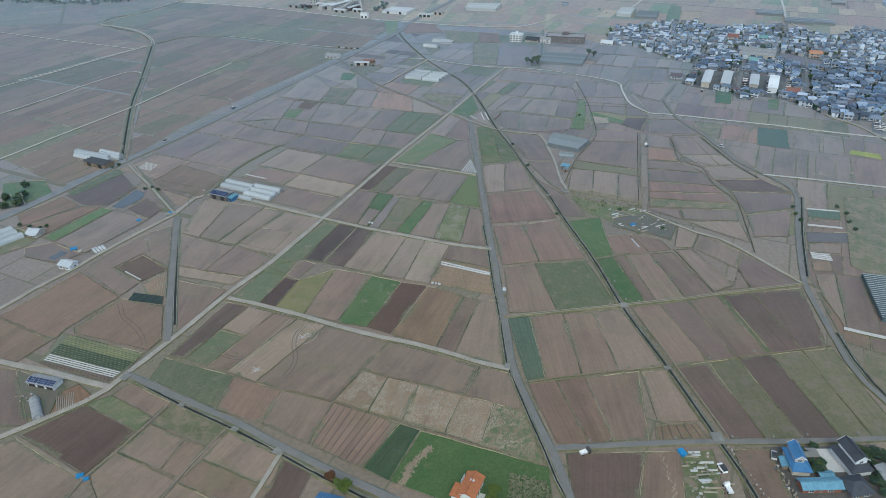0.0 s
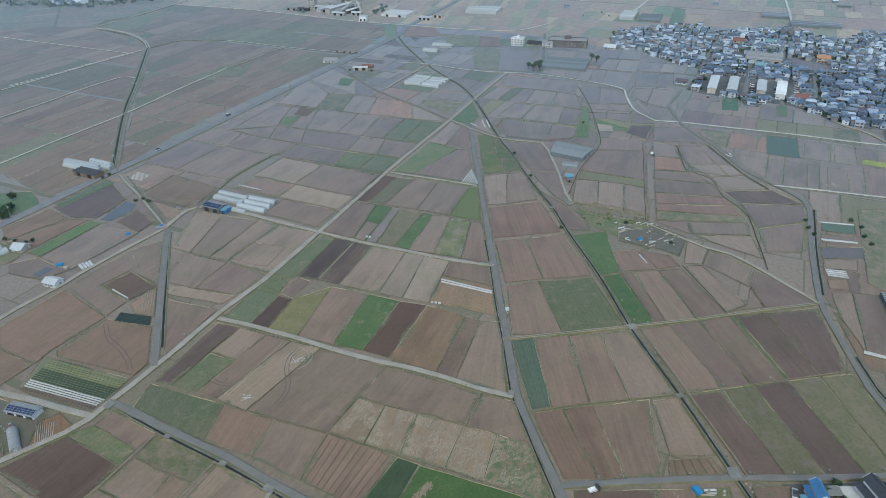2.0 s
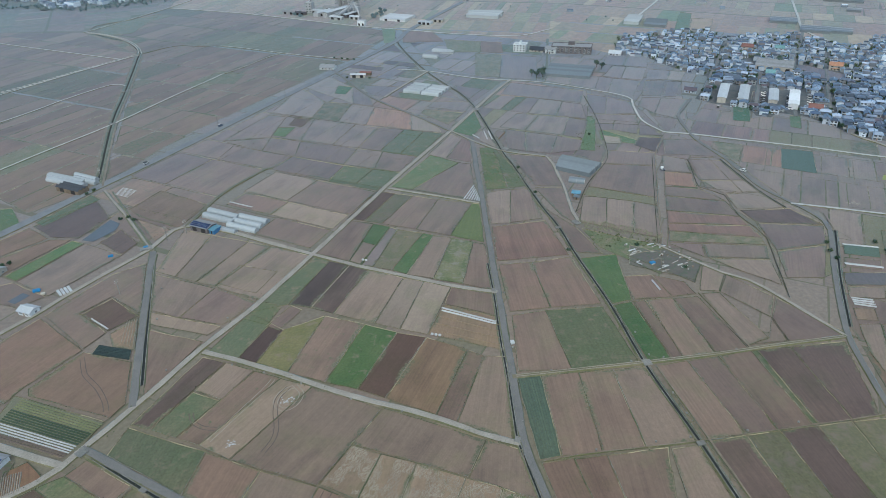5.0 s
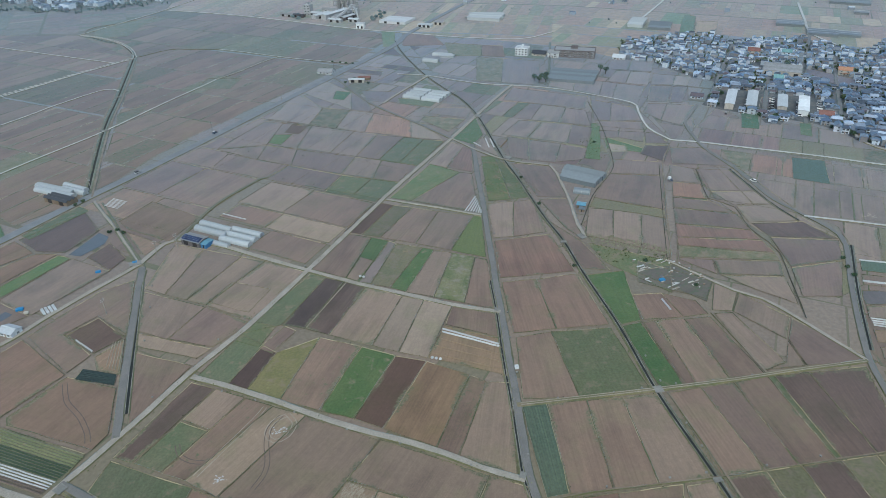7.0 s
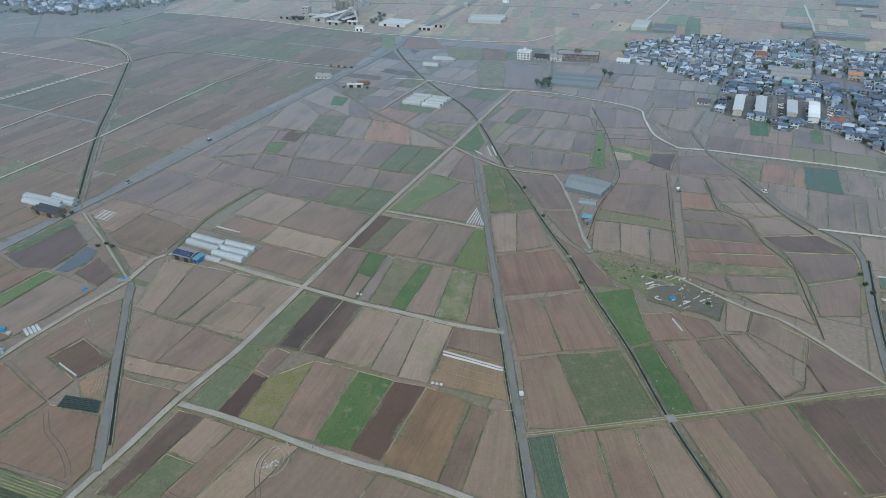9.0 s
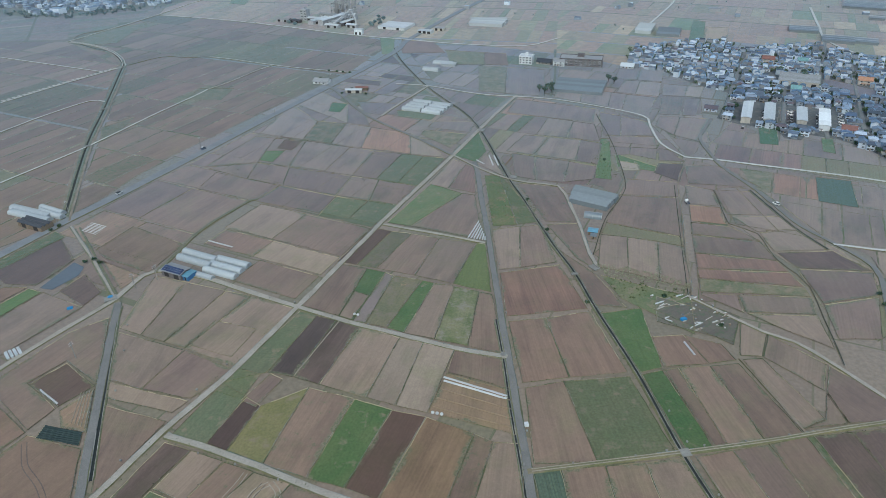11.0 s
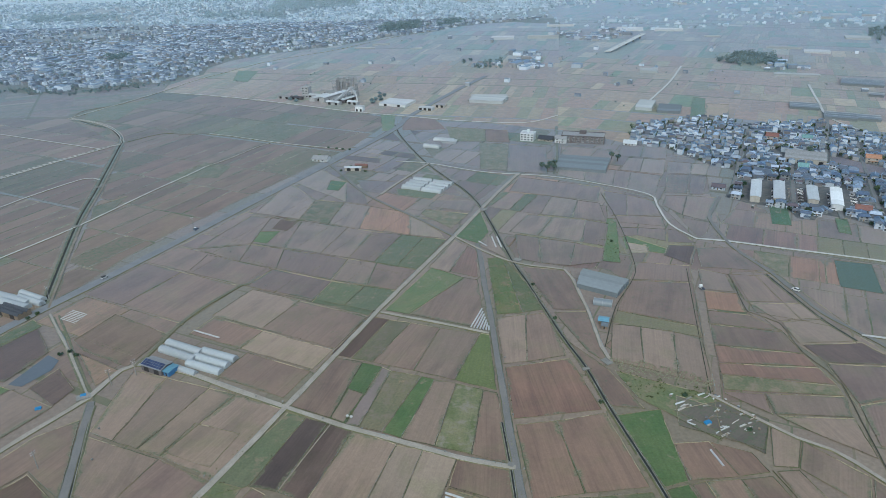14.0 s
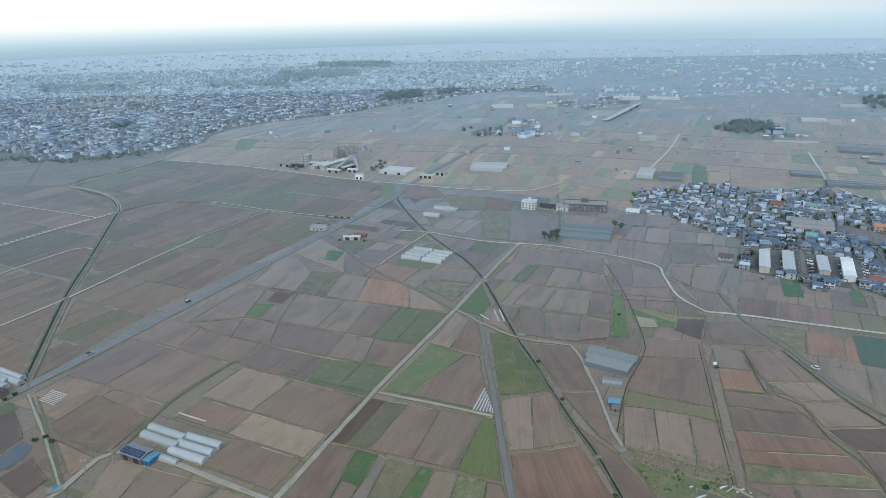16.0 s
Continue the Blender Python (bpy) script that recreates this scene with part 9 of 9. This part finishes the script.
for i in range(34):
    q = Vector((61.5, 133)).lerp(Vector((60.5, 114)), i / 33)
    crate(q.x + rnd.gauss(0, 0.4), q.y, rnd.uniform(0, 90), rnd.uniform(0.2, 0.7), rnd.uniform(0.2, 0.4), rnd.uniform(0.1, 0.3), STRAW, "bundle of pale straw along a plot edge", "straw_bundle", group="straw along a plot")
for i in range(16):
    q = Vector((79.4, 134.5)).lerp(Vector((84.0, 112)), i / 15)
    crate(q.x + rnd.uniform(0.8, 2.2), q.y, rnd.uniform(0, 90), rnd.uniform(0.2, 0.6), rnd.uniform(0.2, 0.5), rnd.uniform(0.3, 0.8), JUNK, "scrap heaped beside a ditch", "crate", group="ditch-side clutter")
for i in range(18):
    q = Vector((92.0, 127.5)).lerp(Vector((92.6, 115)), i / 17)
    crate(q.x + rnd.uniform(-0.8, 0.8), q.y, rnd.uniform(0, 90), rnd.uniform(0.2, 0.6), rnd.uniform(0.2, 0.5), rnd.uniform(0.3, 0.9), JUNK, "stored junk along a farmyard wall", "crate", group="farmyard clutter")
for i in range(12):
    crate(-137 + rnd.uniform(-4, 2), 163.5 + rnd.uniform(-1.5, 1.5) - i * 0.1, rnd.uniform(0, 90), rnd.uniform(0.3, 0.9), rnd.uniform(0.3, 0.6), rnd.uniform(0.3, 0.6), JUNK, "farm clutter beside the barn", "crate", group="barn clutter")

# ---- vehicles ----
car(76.6, 126.6, 0.3, 100, "small white car parked on an allotment track")
car(75.6, 119.6, 0.3, 95, "small white truck parked on an allotment track", True)
car(39.6, 133.7, 0.2, 20, "small white truck parked at a field edge", True)
car(92.9, 130.8, 0.2, 66, "dark car parked by the farmhouse")
car(162.3, 357.6, 0.68, 125, "white car driving on the narrow east road")
car(120.4, 361.5, 0.65, 95, "white truck standing on a farm lane", True)
car(-170.2, 389.0, 0.5, 64, "white car driving on the main road")
car(-143.8, 449.0, 0.5, 64, "pale car driving on the main road")
parked = car(188, 462, 0.05, 65, "white car parked between apartment rows")
tagged(parked, group="cars parked in the village")
for i in range(26):
    q = Vector(((201.5, 463), (216, 459), (232.5, 455), (245, 452))[i % 4]) + Vector((0.43, 0.9)) * (i // 4 * 5.5)
    copy_thing(parked, pose(q.x, q.y, 0.05, 0, 0, 155 + rnd.uniform(-6, 6)))

for i in range(9):
    q = Vector((265.5, 379)) + Vector((0.5, 0.85)) * (i % 5 * 3.2) + Vector((3.4, -1.2)) * (i // 5)
    copy_thing(parked, pose(q.x, q.y, 0.25, 0, 0, -25 + rnd.uniform(-5, 5)))

# ---- poles ----
def pole(x, y, h, turn, label):
    ob = thing("utility_pole", x, y, 0, turn, label, "utility pole", "utility poles")
    bm = bmesh.new()
    bmesh.ops.create_cone(bm, cap_ends=True, segments=8, radius1=0.17, radius2=0.11, depth=h, matrix=Matrix.Translation((0, 0, h / 2)))
    part("shaft", bm, POLE, ob)
    for z in (h - 0.6, h - 1.4):
        arm = part("crossarm", block(-0.9, 0.9, -0.06, 0.06, z, z + 0.1), STEEL, ob)
        for sx in (-0.8, 0, 0.8):
            part("insulator", block(sx - 0.05, sx + 0.05, -0.05, 0.05, z + 0.1, z + 0.3), WHITE, arm)
    return ob


model = pole(-213, 305, 7.5, -26, "concrete utility pole with two crossarms beside a road")
main_line = [Vector((-218.3, 291.1)), Vector((-187.3, 354.9)), Vector((-146.3, 438.6)), Vector((-84.8, 570)), Vector((-41.1, 665))]
for a, b in zip(main_line, main_line[1:]):
    d = (b - a).normalized()
    for i in range(max(1, int((b - a).length / 60))):
        q = a + d * (i * 60 + 12) + Vector((d.y, -d.x)) * (5.5 if i % 2 else -5.5)
        copy_thing(model, pose(q.x, q.y, 0, 0, 0, -26))
for x, y in ((-120, 305), (-127, 299), (-131, 255), (83, 552), (92, 575), (200, 452), (232, 436), (213, 470), (262, 420), (-33.5, 114.5)):
    copy_thing(model, pose(x, y, 0, 0, 0, x * 7 % 90))

# ---- culverts where lanes cross ditches ----
def culvert(x, y, turn, w, d):
    ob = thing("culvert", x, y, 0.3, turn, "concrete slab bridge over a ditch", "bridge", "culverts")
    part("slab", block(-w / 2, w / 2, -d / 2, d / 2, 0.0, 0.35), CULVERT, ob)
    for s in (-1, 1):
        part("kerb", block(-w / 2, w / 2, s * d / 2 - 0.15, s * d / 2 + 0.15, 0.35, 0.5), CULVERT, ob)


for x, y, a, w, d in ((68.6, 205.2, 8, 4, 3.2), (54, 301, 15, 4, 1.6), (38.5, 397.5, -30, 5, 4), (26, 469.5, 62, 6, 4.5), (74.4, 169, 10, 3.5, 1.6), (79.5, 138.2, 0, 4.5, 4.2), (-12.5, 563, -20, 4, 3), (-108.5, 171.5, -30, 4, 3.5), (-85, 157.3, -30, 3, 1.5), (-65, 146.4, -30, 3, 1.5), (-50, 137, -30, 4, 2.4), (20.8, 172.2, -20, 2.5, 2.4), (20, 251, -20, 2.5, 2), (63, 305.5, -60, 6, 3.4), (-134, 291.5, 30, 7, 4), (-219, 459, 24, 7, 2.6), (-239, 530, 20, 7, 2.6), (-272, 640, 20, 8, 3)):
    culvert(x, y, a, w * 0.7, d * 0.8)

# ---- from plan units to metres ----
# everything above is laid out on a plan of 1 : 1.3; here it takes its true size
PLAN = 1.3
for ob in list(scene.objects):
    if ob.parent is None and ob.type in {"MESH", "EMPTY"}:
        ob.matrix_basis = Matrix.Scale(PLAN, 4) @ ob.matrix_basis
